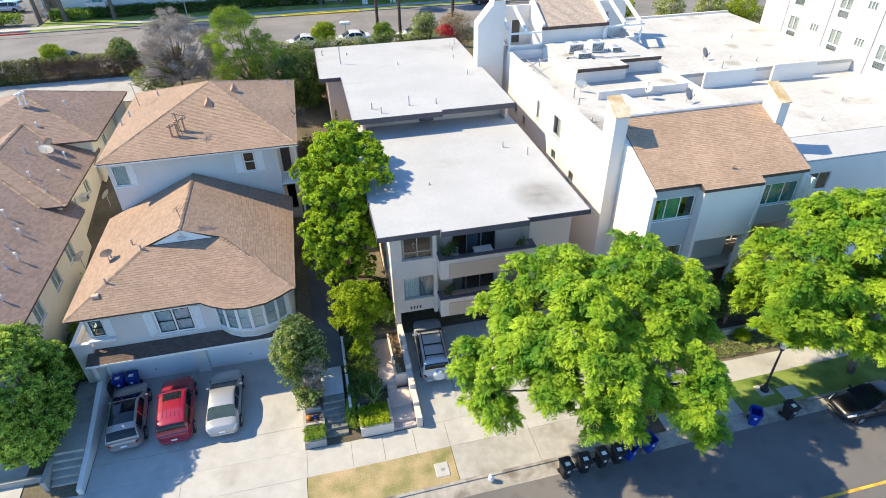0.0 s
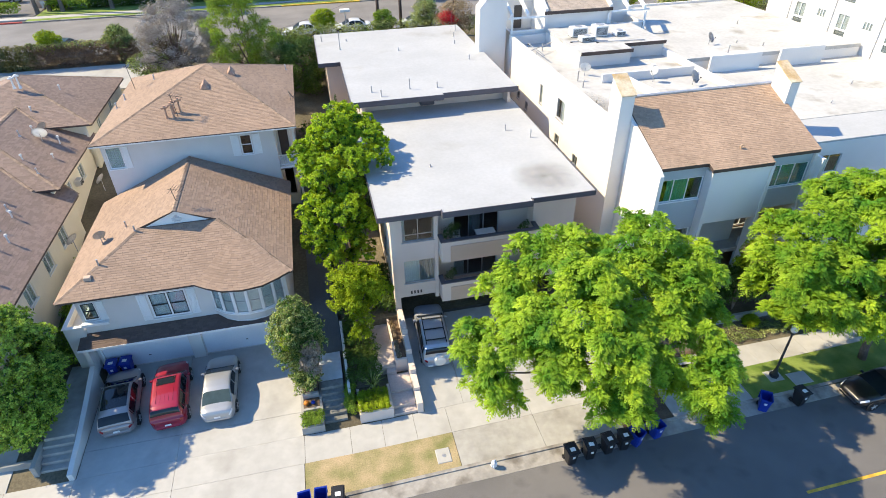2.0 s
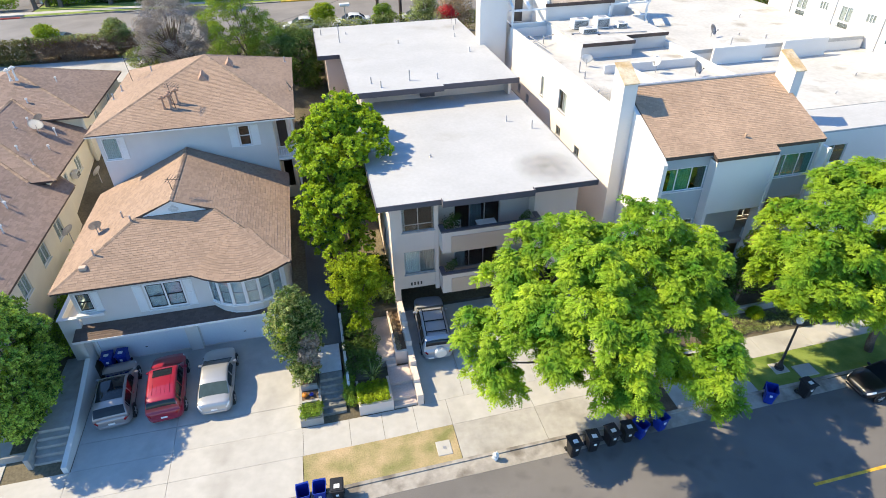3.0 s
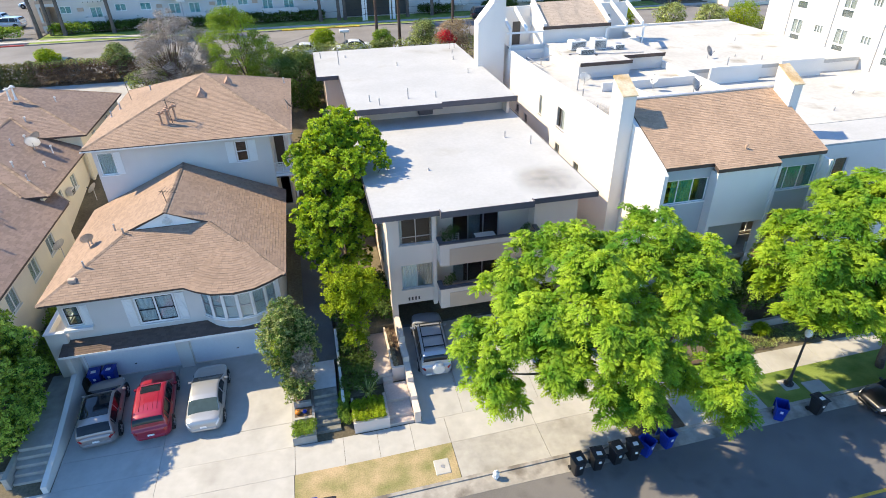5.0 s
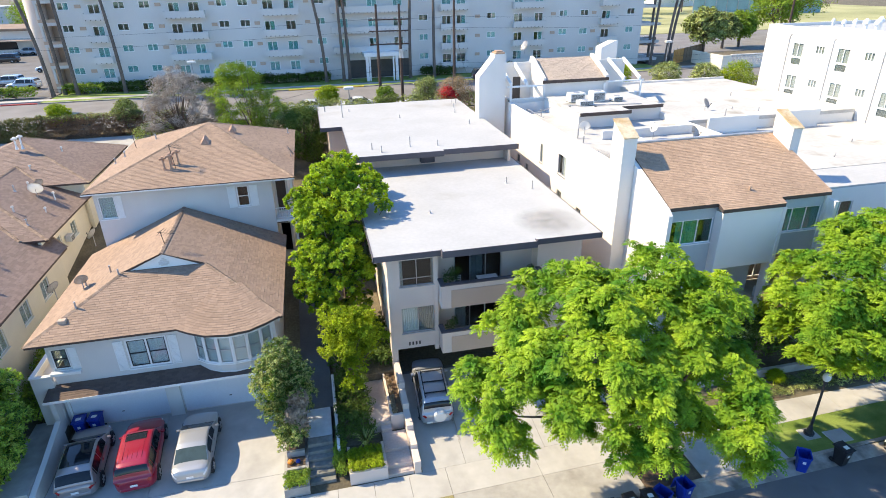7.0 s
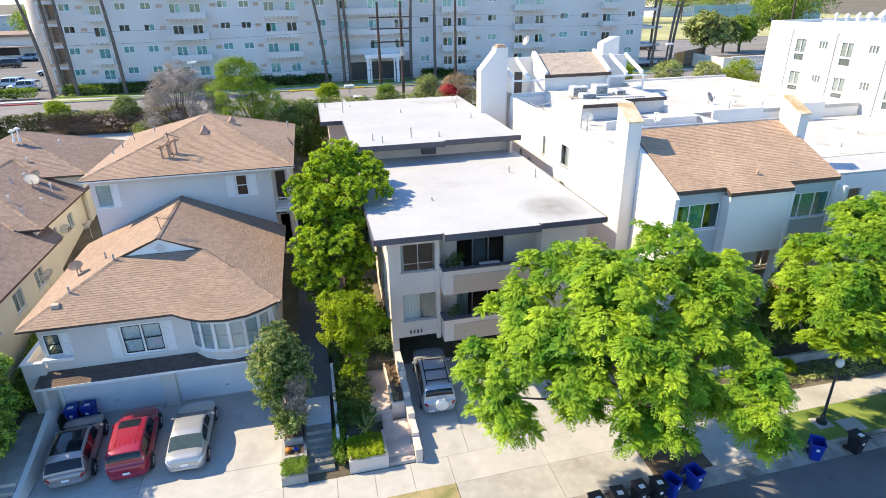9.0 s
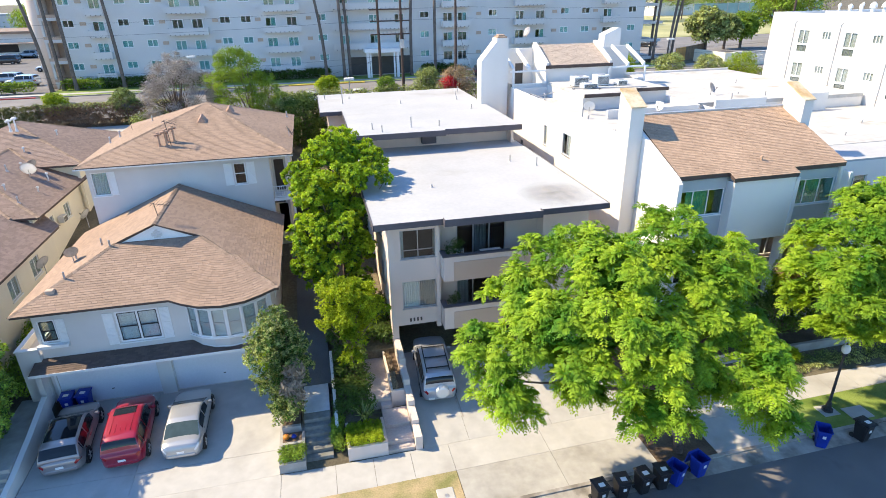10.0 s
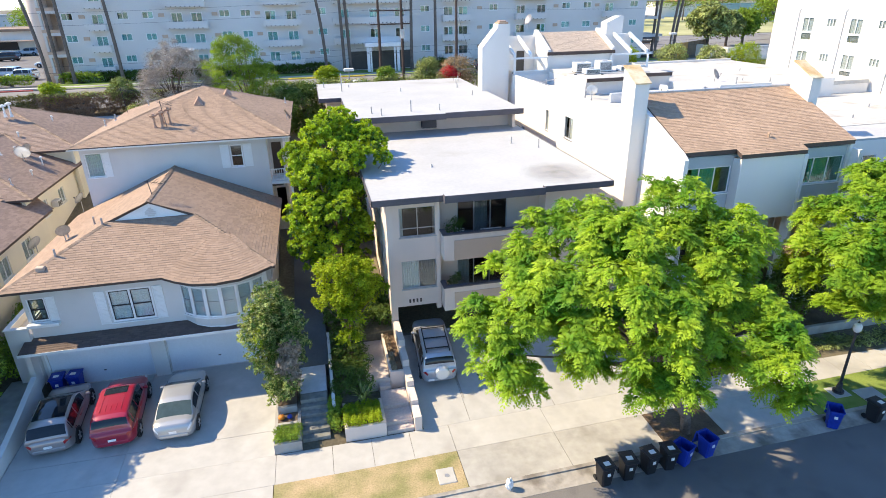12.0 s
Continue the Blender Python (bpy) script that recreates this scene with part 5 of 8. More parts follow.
    for a, b in ((17.2, 20.58), (26.99, 30.7)):
        part("pergola_rail", boxes((a, b, 50.32, 50.52, 13.28, 13.42)), WHITE_PAINT, h)
    for x in (17.4, 26.5, 30.2):
        part("pergola_post", boxes((x, x + 0.14, 50.1, 50.24, 11.2, 13.3)), WHITE_PAINT, h)
    c2 = part("chimney", boxes((28.2, 29.9, 54.6, 55.8, 11.5, 15.9)), STUCCO_WHITE, h, "white stucco chimney with a sloping top")
    part("head", prism([(28.2, 54.6, 15.9), (29.9, 54.6, 15.9), (29.9, 54.6, 16.45), (29.5, 54.6, 16.45)], (0, 1.2, 0)), STUCCO_WHITE, c2)
    part("flat_roof", boxes((17.5, 29.0, 50.3, 60.0, 11.4, 11.58)), ROOF_DIRTY, h)
    return h


white_building()


def right_building():
    h = thing("apartment_building", (40, 45, 2.0), "white stucco low apartment building with flat white roof", "apartment building")
    part("wall", wall("y", 27.5, 0.2, 29.8, 60.0, 0.6, 10.2, [(30.6, 32.4, 8.0, 9.3)]), STUCCO_WHITE, h)
    window(h, "y", 27.5, 0.2, 30.6, 32.4, 8.0, 9.3, 2, glass=GLASS_GREEN)
    part("wall", wall("x", 29.2, 0.2, 31.5, 60.0, 1.0, 11.3), STUCCO_WHITE, h)
    part("wall", wall("y", 60.0, 0.2, 29.2, 45.5, 5.0, 11.3), STUCCO_WHITE, h)
    part("roof", boxes((29.4, 60.0, 31.0, 42.0, 10.0, 10.25), (29.4, 46.6, 42.0, 60.0, 11.0, 11.3)), ROOF_DIRTY, h, "glaring white flat roof")
    part("front_roof", prism([(29.8, 27.5, 10.2), (60, 27.5, 10.2), (60, 31.0, 10.1), (29.8, 31.0, 10.1)], (0, 0, 0.12)), ROOF_WHITE, h)
    for a in ((31.5, 36.2, 41.2, 41.4, 10.25, 11.6), (38.0, 42.2, 41.2, 41.4, 10.25, 11.7)):
        part("parapet", boxes(a), STUCCO_WHITE, h)
    part("wall", boxes((29.4, 46.6, 42.0, 42.2, 10.0, 10.99)), STUCCO_WHITE, h)
    part("kerb", boxes((29.2, 46.6, 59.8, 60.0, 11.3, 11.5), (29.2, 29.4, 42.0, 59.8, 11.3, 11.5)), STUCCO_WHITE, h)
    return h


right_building()


def tall_white_block():
    h = thing("apartment_block", (52, 45, 5.0), "tall white apartment block with aluminium windows", "apartment building")
    at, top = 46.8, 17.5
    large, small = [], []
    for y in (49.5, 44.2, 38.9):
        for z in (13.95, 10.95, 7.95):
            large.append((y, y + 1.35, z, z + 2.08))
    for y in (47.0, 41.7, 36.4):
        for z in (15.25, 12.22, 9.2):
            small.append((y, y + 1.03, z, z + 0.73))
    part("wall", wall("x", at, 0.25, 34.0, 54.6, 4.0, top, large + small), STUCCO_WHITE, h)
    part("wall", wall("y", 54.4, 0.2, at + 0.25, 62.0, 4.0, top), STUCCO_WHITE, h)
    part("wall", wall("y", 34.0, 0.2, at + 0.25, 62.0, 4.0, top), STUCCO_WHITE, h)
    part("wall", wall("x", 62.0, 0.2, 34.0, 54.6, 4.0, top), STUCCO_WHITE, h)
    roof = part("roof", boxes((at + 0.25, 62.0, 34.2, 54.4, 17.0, 17.2)), ROOF_WHITE, h)
    part("parapet", boxes((at - 0.02, at + 0.2, 34.0, 48.2, top, top + 0.22)), STUCCO_WHITE, h)
    part("floor_slab", boxes((at + 0.3, 61.9, 34.3, 54.3, 13.4, 13.6), (at + 0.3, 61.9, 34.3, 54.3, 10.4, 10.6)), CARPET_DARK, h)
    for a, b, c, d in large:
        window(h, "x", at, 0.25, a, b, c + 0.78, d, 2, WHITE_PAINT, bar=0.065, blind=(0.0, 1.0), blind_mat=BLIND_GREY, sill=False)
        window(h, "x", at, 0.25, a, b, c, c + 0.77, 1, WHITE_PAINT, bar=0.09, blind=(0.0, 1.0), blind_mat=BLIND_DARK)
    for a, b, c, d in small:
        window(h, "x", at, 0.25, a, b, c, d, 3, WHITE_PAINT, bar=0.06, blind=(0.0, 1.0), blind_mat=BLIND_GREY)
    for y in (51.4, 46.1, 40.8):
        part("drainpipe", tubes(((at - 0.06, y, 5), (at - 0.06, y, 16.6), 0.035), ((at - 0.06, y, 16.6), (at - 0.05, y - 0.14, 16.78), 0.035), ((at - 0.05, y - 0.14, 16.78), (at + 0.05, y - 0.32, 16.8), 0.035)), METAL_GREY, h)
    for k, (y, hgt, r) in enumerate(((47.6, 0.5, 0.16), (46.9, 0.35, 0.22), (46.3, 0.4, 0.16), (45.2, 0.6, 0.14), (44.6, 0.45, 0.3), (43.7, 0.7, 0.26), (43.0, 0.5, 0.3), (42.2, 0.65, 0.16), (41.6, 0.8, 0.32), (40.6, 0.6, 0.3))):
        x = at + 0.8 + 0.5 * (k % 3)
        part("roof_cowl", tubes(((x, y, 17.15), (x, y, 17.6 + hgt), r * 0.55), ((x, y, 17.6 + hgt), (x, y, 17.7 + hgt + r * 0.5), r, r * 0.9), ((x, y, 17.7 + hgt + r * 0.5), (x, y, 17.75 + hgt + r), r * 0.9, r * 0.3), sides=12), WHITE_PAINT, roof)
    return h


tall_white_block()


# ---- the yellow house with stepped roofs ----
WHITE_PIPE_Y = material("pale_vent_paint", (0.68, 0.66, 0.62), 0.6, 0.08, 2.0, 12.0, 0.1)


def yellow_house():
    h = thing("house", (-24, 40, 1.5), "yellow stucco house with three stepped brown hip roofs", "house")
    def unit(x0, x1, y0, y1, ez, ridge_a, ridge_b, z0, holes):
        part("wall", wall("x", x1 - 0.55, -0.2, y0 + 0.3, y1, z0, ez - 0.05, holes), STUCCO_YELLOW, h)
        part("wall", wall("y", y0 + 0.5, 0.2, x0, x1 - 0.75, z0, ez - 0.05), STUCCO_YELLOW, h)
        part("wall", wall("y", y1 - 0.5, 0.2, x0, x1 - 0.75, z0, ez - 0.05), STUCCO_YELLOW, h)
        for a, b, c, d in holes:
            window(h, "x", x1 - 0.55, -0.2, a, b, c, d, 2, WHITE_PAINT, blind=(0.1, 0.9))
        pl = [[(x1, y0, ez), (x1, y1, ez), ridge_b, ridge_a], [(x0, y0, ez), (x1, y0, ez), ridge_a], [(x1, y1, ez), (x0, y1, ez), ridge_b], [(x0, y1, ez), (x0, y0, ez), ridge_a, ridge_b]]
        roof = None
        for p in pl:
            d = part("roof" if roof is None else "roof_deck", prism(p, (0, 0, -0.14)), FASCIA_BROWN, h if roof is None else roof)
            roof = roof or d
            shingled("shingles", roof, p, SHINGLE_B)
        for a, b in ((pl[0][0], ridge_a), (pl[0][1], ridge_b), (ridge_a, ridge_b)):
            ridge_caps("ridge_capping", roof, a, b, RIDGE_TILE)
        return roof
    roofs = [None]
    roofs[0] = unit(-28.0, -17.3, 24.5, 40.3, 6.2, (-22.6, 29.8, 8.6), (-22.6, 44.5, 8.6), 0.5, [(30.2, 31.4, 4.2, 5.4), (33.5, 34.7, 4.2, 5.4), (36.5, 37.7, 4.2, 5.4)])
    unit(-28.5, -17.9, 39.4, 48.7, 7.2, (-23.2, 43.9, 9.5), (-23.2, 53.0, 9.5), 2.5, [(41.6, 42.6, 5.2, 6.3), (44.6, 45.6, 5.2, 6.3)])
    unit(-30.0, -17.5, 47.7, 59.0, 8.45, (-23.7, 53.0, 10.9), (-23.7, 53.8, 10.9), 4.0, [(50.5, 51.5, 6.6, 7.7), (54.5, 55.5, 6.6, 7.7)])
    for a, b in (((-20.75, 47.72, 8.5), (-23.2, 50.0, 9.56)), ((-19.5, 39.42, 7.26), (-22.6, 42.1, 8.66))):
        ridge_caps("valley_capping", roofs[0], a, b, RIDGE_TILE)
    # air unit in the side wall, and a bent cable over the middle roof
    unit_box = part("window_air_unit", boxes((-18.4, -18.0, 43.0, 43.7, 5.5, 5.95), bevel=0.02), WHITE_PIPE_Y, h, "pale air unit in the side wall")
    part("louvre", boxes(*[(-17.999, -17.985, 43.05, 43.65, 5.54 + 0.07 * k, 5.58 + 0.07 * k) for k in range(5)]), METAL_DARK, unit_box, kind="stuff")
    for x, y, tall in ((-20.6, 42.2, 0.35), (-19.2, 43.4, 0.3), (-21.2, 46.6, 0.45), (-19.4, 45.8, 0.55), (-22.0, 49.5, 0.3), (-20.6, 52.5, 0.3), (-19.6, 36.0, 0.4), (-19.0, 33.4, 0.5), (-20.4, 31.0, 0.35), (-18.6, 29.6, 0.35), (-20.8, 37.6, 0.5)):
        z = (6.2 + 0.453 * (-17.3 - x)) if y < 39.4 else (7.2 + 0.434 * (-17.9 - x)) if y < 47.7 else 8.45 + 0.46 * min(y - 47.7, -17.5 - x)
        part("vent_pipe", tubes(((x, y, z - 0.05), (x, y, z + tall), 0.05), ((x, y, z + tall), (x, y, z + tall + 0.1), 0.11, 0.08)), WHITE_PIPE_Y, roofs[0])
    return h


yellow_house()

# ---- the long apartment block across the upper street ----
def far_block():
    h = thing("apartment_block", (10, 96, 8.5), "long grey apartment block with rows of balconies", "apartment building")
    at, z0, rise = 92.5, 8.5, 2.78
    base = [9.52 + rise * f for f in range(5)]
    top = base[-1] + rise + 0.3
    small_x = (-31.8, -24.9, -21.7, -11.65, -8.8, 1.75, 17.1, 27.9, 39.9, 43.5, 51.7)
    terraces = ((-28.7, -26.2, (-28.1,)), (-18.6, -13.2, (-18.0, -15.4)), (-5.7, -0.5, (-5.45, -2.5)), (4.0, 15.2, (5.0, 9.4, 13.2)), (20.4, 24.8, (20.7, 23.0)), (32.0, 37.4, (32.3, 35.7)), (46.8, 50.0, (47.3,)))
    small = [(x, x + 1.45, b + 1.37, b + 2.35) for x in small_x for b in base]
    doors = [(x, x + 1.5, b + 0.25, b + 2.1) for a, c, xs in terraces for x in xs for b in base if not (a == 4.0 and b < 10)]
    holes = small + doors
    part("wall", wall("y", at, 0.3, -32.2, 54.6, z0 - 0.2, top, holes), STUCCO_FAR, h)
    part("wall", boxes((-32.2, -31.9, at + 0.3, 110.0, z0, top), (54.3, 54.6, at + 0.3, 110.0, z0, top), (-32.2, 54.6, 110.0, 110.3, z0, top)), STUCCO_FAR, h)
    part("roof", boxes((-32.2, 54.6, at, 110.3, top, top + 0.3)), ROOF_WHITE, h)
    part("floor_slab", boxes(*[(-31.8, 54.2, at + 0.35, 100.0, 9.3 + rise * f, 9.5 + rise * f) for f in range(6)]), CARPET_DARK, h)
    for k, (a, b, c, d) in enumerate(holes):
        window(h, "y", at, 0.3, a, b, c, d, 2, WHITE_PAINT, GLASS_FAR, bar=0.1, sill=False, blind=(0.05, 0.95) if k * 7 % 5 in (0, 2) else ((0.5, 0.95) if k % 3 == 0 else None))
    for a, c, xs in terraces:
        for b in base:
            if a == 4.0 and b < 10:
                continue
            bal = part("balcony", boxes((a, c, at - 1.1, at - 0.003, b, b + 0.14)), STUCCO_FAR, h, "pale balcony")
            part("parapet", boxes((a, c, at - 1.1, at - 1.0, b + 0.14, b + 0.95), (a, a + 0.1, at - 1.0, at - 0.003, b + 0.14, b + 0.95), (c - 0.1, c, at - 1.0, at - 0.003, b + 0.14, b + 0.95)), STUCCO_FAR, bal)
            n = int((c - a) / 0.62)
            for k in range(n):
                x = a + 0.3 + k * 0.62
                part("scupper", boxes((x, x + 0.12, at - 1.106, at - 1.101, b + 0.02, b + 0.13)), METAL_DARK, bal)
    for x in (-29.6, -19.6, -12.6, -6.8, 0.3, 26.0, 38.5, 45.5):
        for b in base:
            part("wall_unit", boxes((x, x + 0.75, at - 0.12, at - 0.003, b + 1.6, b + 2.05)), STUCCO_TAN, h)
    # entrance portico
    part("portico", boxes((8.2, 13.4, 88.9, at - 0.01, 12.0, 12.55), (8.4, 8.8, 89.0, 89.4, z0, 12.0), (12.8, 13.2, 89.0, 89.4, z0, 12.0), (8.9, 9.1, 89.0, 89.3, z0, 12.0), (12.4, 12.6, 89.0, 89.3, z0, 12.0)), WHITE_PAINT, h, "white entrance portico")
    part("entrance_door", boxes((6.0, 15.5, at - 0.06, at - 0.004, z0 + 0.1, 11.2)), CARPET_DARK, h)
    # stair tower with open landings at the end
    for f in range(6):
        part("landing", boxes((-34.7, -32.25, at + 0.5, at + 6, z0 + rise * f + 0.5, z0 + rise * f + 0.9)), STUCCO_FAR, h)
        part("landing_rail", boxes((-34.7, -32.25, at + 0.5, at + 0.6, z0 + rise * f + 0.9, z0 + rise * f + 1.3)), STUCCO_TAN, h)
    part("stair_tower", tubes(((-35.3, at + 2.6, z0 - 0.1), (-35.3, at + 2.6, top), 1.25), sides=24), STUCCO_PINK, h, "round beige stair tower", smooth=True)
    part("stair_recess", boxes((-34.6, -32.25, at + 3.02, at + 3.2, z0, top)), STUCCO_TAN, h)
    part("landing_post", boxes((-34.7, -34.4, at + 0.62, at + 0.9, z0, top)), STUCCO_FAR, h)
    for f in range(6):
        part("landing", boxes((54.65, 58.5, at + 0.5, at + 6, z0 + rise * f + 0.5, z0 + rise * f + 0.9)), STUCCO_FAR, h)
    return h


far_block()

# ---- steps, planters and walls between the driveways ----
def garden():
    p = thing("planter", (-2.7, 22.5, 0), "tiered stone planter with clipped bush beside the driveway", "planter")
    part("wall", boxes((-3.3, -2.12, 21.05, 21.2, -0.02, 0.5), (-3.3, -3.16, 21.2, 25.2, -0.02, 0.62), (-2.26, -2.12, 21.2, 25.2, -0.02, 0.75)), CONCRETE_OLD, p)
    part("tier", boxes((-3.15, -2.27, 22.05, 22.2, 0, 0.75)), CONCRETE_OLD, p)
    part("tier", boxes((-3.15, -2.27, 22.95, 23.1, 0, 1.0)), CONCRETE_OLD, p)
    part("soil", boxes((-3.15, -2.27, 21.21, 22.04, 0, 0.42), (-3.15, -2.27, 22.21, 22.94, 0, 0.66), (-3.15, -2.27, 23.11, 25.2, 0, 0.92)), SOIL, p)
    for x, r, m, nm, lb in ((-2.98, 0.15, PUMPKIN, "pumpkin", "orange pumpkin on a stone planter"), (-2.62, 0.12, BIN_BLUE, "ball", "dark blue ball on a stone planter")):
        t = thing(nm, (x, 22.55, 0.66), lb, nm)
        bm = bmesh.new()
        bmesh.ops.create_uvsphere(bm, u_segments=16, v_segments=10, radius=r)
        for v in bm.verts:
            a = math.atan2(v.co.y, v.co.x)
            k = (1 + 0.08 * abs(math.sin(4 * a))) if nm == "pumpkin" else 1
            v.co.x, v.co.y, v.co.z = v.co.x * k, v.co.y * k, v.co.z * 0.8
        bmesh.ops.translate(bm, verts=bm.verts, vec=(x, 22.55, 0.66 + r * 0.8))
        part("body", bm, m, t, smooth=True)
        part("stem", tubes(((x, 22.55, 0.66 + r * 1.5), (x + 0.02, 22.56, 0.66 + r * 1.9), 0.018)), BARK if nm == "pumpkin" else m, t)
    st = thing("steps", (-1.5, 22.5, 0), "shaded concrete garden steps up to a path", "steps", kind="structure")
    for k in range(6):
        part("step", boxes((-2.1, -0.86, 21.5 + 0.32 * k, 21.5 + 0.32 * (k + 1) if k < 5 else 23.6, -0.02, 0.19 * (k + 1)), bevel=0.012), STEP_MOSS_SHADE, st)
    strip("side_path", -2.1, -0.86, lambda x: 23.61, lambda x: 25.7, 1.14, 1.2, PATH_PALE, 1.1, label="pale concrete side path")
    strip("side_path", -2.35, -0.7, lambda x: 25.71, lambda x: 41.0, 1.2, 3.4, PATH_DARK, 1.2, label="dark side path with its shade in the colour")
    strip("yard_bed", -0.5, 1.08, lambda x: 22.95, lambda x: 27.7, 0.75, 1.42, EARTH, 1.4, label="dark planted garden bed")
    strip("yard_bed", -0.5, 2.95, lambda x: 27.71, lambda x: 41.0, 1.45, 3.5, EARTH, 1.4, label="dark planted garden bed")
    strip("yard_bed", -3.3, -2.36, lambda x: 25.25, lambda x: 41.0, 0.95, 3.4, EARTH, 1.2, label="dark planted garden bed")
    w = thing("garden_wall", (-0.6, 24, 0), "low stucco garden wall beside the path", "wall", kind="structure")
    part("wall", prism([(-0.66, 22.5, -0.02), (-0.66, 27.4, 0.5), (-0.66, 27.4, 2.05), (-0.66, 22.5, 1.15)], (0.15, 0, 0)), STUCCO_GREY, w)
    b = thing("planter", (0.7, 22, 0), "pink stucco planter box with a clipped hedge", "planter")
    part("wall", boxes((-0.2, 1.66, 21.1, 21.24, -0.02, 0.72), (-0.2, -0.06, 21.24, 22.94, -0.02, 0.72), (1.52, 1.66, 21.24, 22.94, -0.02, 0.72)), STUCCO_PINK, b)
    part("soil", boxes((-0.06, 1.52, 21.24, 22.94, 0, 0.64)), SOIL, b)
    ms = thing("steps", (2.3, 22.5, 0), "pink concrete front steps beside a driveway", "steps", kind="structure")
    for y0, y1, z in ((21.12, 21.5, 0.19), (21.5, 22.45, 0.38), (22.45, 23.7, 0.57), (23.7, 24.05, 0.77), (24.05, 27.7, 0.97)):
        part("step", boxes((1.68 if y0 < 23.9 else 1.1, 2.94 if y0 < 23.6 else 2.24, y0 + 0.003, y1, -0.02, z), bevel=0.012), STEP_PINK, ms)
    sw = thing("side_wall", (3.1, 24, 0), "stepped beige stucco wall along the driveway", "wall", kind="structure")
    for y0, y1, z in ((21.06, 22.0, 0.78), (22.0, 23.1, 1.0), (23.1, 24.4, 1.3), (24.4, 25.7, 1.65), (25.7, 27.72, 2.05)):
        part("wall", boxes((2.96, 3.3, y0, y1, -0.02, z), bevel=0.015), STUCCO_PINK, sw)
    q = thing("planter", (2.6, 26, 0.9), "narrow beige planter with dry brown plants", "planter")
    part("wall", boxes((2.26, 2.95, 24.06, 24.2, 0.3, 1.3), (2.26, 2.38, 24.2, 27.7, 0.3, 1.35)), STUCCO_PINK, q)
    part("soil", boxes((2.38, 2.95, 24.2, 27.7, 0.3, 1.22)), SOIL, q)
    # left of the garage drive
    lw = thing("retaining_wall", (-14.7, 24, 0), "smooth pale stucco retaining wall along a driveway", "wall", kind="structure")
    part("wall", prism([(-14.85, 21.02, -0.02), (-14.85, 27.3, 0.05), (-14.85, 27.3, 1.75), (-14.85, 25.0, 1.15), (-14.85, 23.0, 0.72), (-14.85, 21.02, 0.42)], (0.26, 0, 0)), STUCCO_GREY, lw)
    ls = thing("steps", (-15.6, 24, 0), "weathered concrete steps beside a big bush", "steps", kind="structure")
    for k in range(5):
        part("step", boxes((-16.35, -14.87, 21.75 + 0.36 * k, 21.75 + 0.36 * (k + 1) if k < 4 else 28.4, -0.02, 0.19 * (k + 1)), bevel=0.015), CONCRETE_OLD, ls)
    bw = thing("block_wall", (-16.8, 22, 0), "low pale block wall at the foot of a bush", "wall", kind="structure")
    part("wall", boxes((-16.62, -16.37, 21.6, 24.5, -0.02, 0.75), (-19.5, -16.62, 22.2, 22.4, -0.02, 0.5), bevel=0.02), CONCRETE_OLD, bw)
    # front garden of the townhouse
    rw = thing("retaining_wall", (24, 22.6, 0), "low shaded concrete garden retaining wall", "wall", kind="structure")
    part("wall", boxes((17.0, 34.0, 23.3, 23.5, -0.02, 0.75)), CONCRETE_OLD, rw)
    strip("garden_bed", 15.1, 34.0, lambda x: BACK(x) + 0.02, lambda x: 23.3, 0.03, 0.12, SOIL, 0.2, label="ivy-covered garden bed")
    strip("upper_bed", 15.1, 34.0, lambda x: 23.5, lambda x: 26.3, 0.65, 0.75, SOIL, 0.7, label="dark shrub bed below the townhouse")


PUMPKIN = material("pumpkin_skin", (0.6, 0.2, 0.02), 0.5, 0.1, 3.0, 12.0, 0.1)
STEP_PINK = material("pink_concrete", (0.5, 0.42, 0.37), 0.9, 0.1, 0.8, 10.0, 0.2)
TERRACOTTA = material("terracotta", (0.32, 0.13, 0.07), 0.85, 0.15, 2.0, 12.0, 0.2)
garden()

# ---- trees and shrubs ----
def sub_lobes(seed, majors, per, scale):
    """Smaller leaf clumps spread over the upper surface of each main lobe."""
    r = random.Random(seed)
    out = []
    for x, y, z, a in majors:
        for k in range(per):
            t = (k + r.random()) / per
            up = 1 - 1.5 * t
            ang = k * 2.4 + r.uniform(-0.5, 0.5)
            ring = math.sqrt(max(0.0, 1 - up * up))
            s = a * scale * r.uniform(0.75, 1.3)
            out.append((x + a * 0.8 * ring * math.cos(ang), y + a * 0.8 * ring * math.sin(ang), z + a * 0.62 * up, s, s, s * 0.72))
    return out


def lobe_cloud(seed, n, centre, spread, size, low=1.25):
    r = random.Random(seed)
    out = []
    for k in range(n):
        a = k * 2.399963 + r.uniform(-0.3, 0.3)
        t = (k + 0.5) / n
        up = 1 - (1 + low * 0.6) * t
        ring = math.sqrt(max(0.04, 1 - up * up))
        s = size * r.uniform(0.65, 1.3)
        q = r.uniform(0.78, 1.08)
        out.append((centre[0] + spread[0] * ring * math.cos(a) * q, centre[1] + spread[1] * ring * math.sin(a) * q, centre[2] + spread[2] * up * r.uniform(0.9, 1.06), s, s, s * 0.8))
    return out


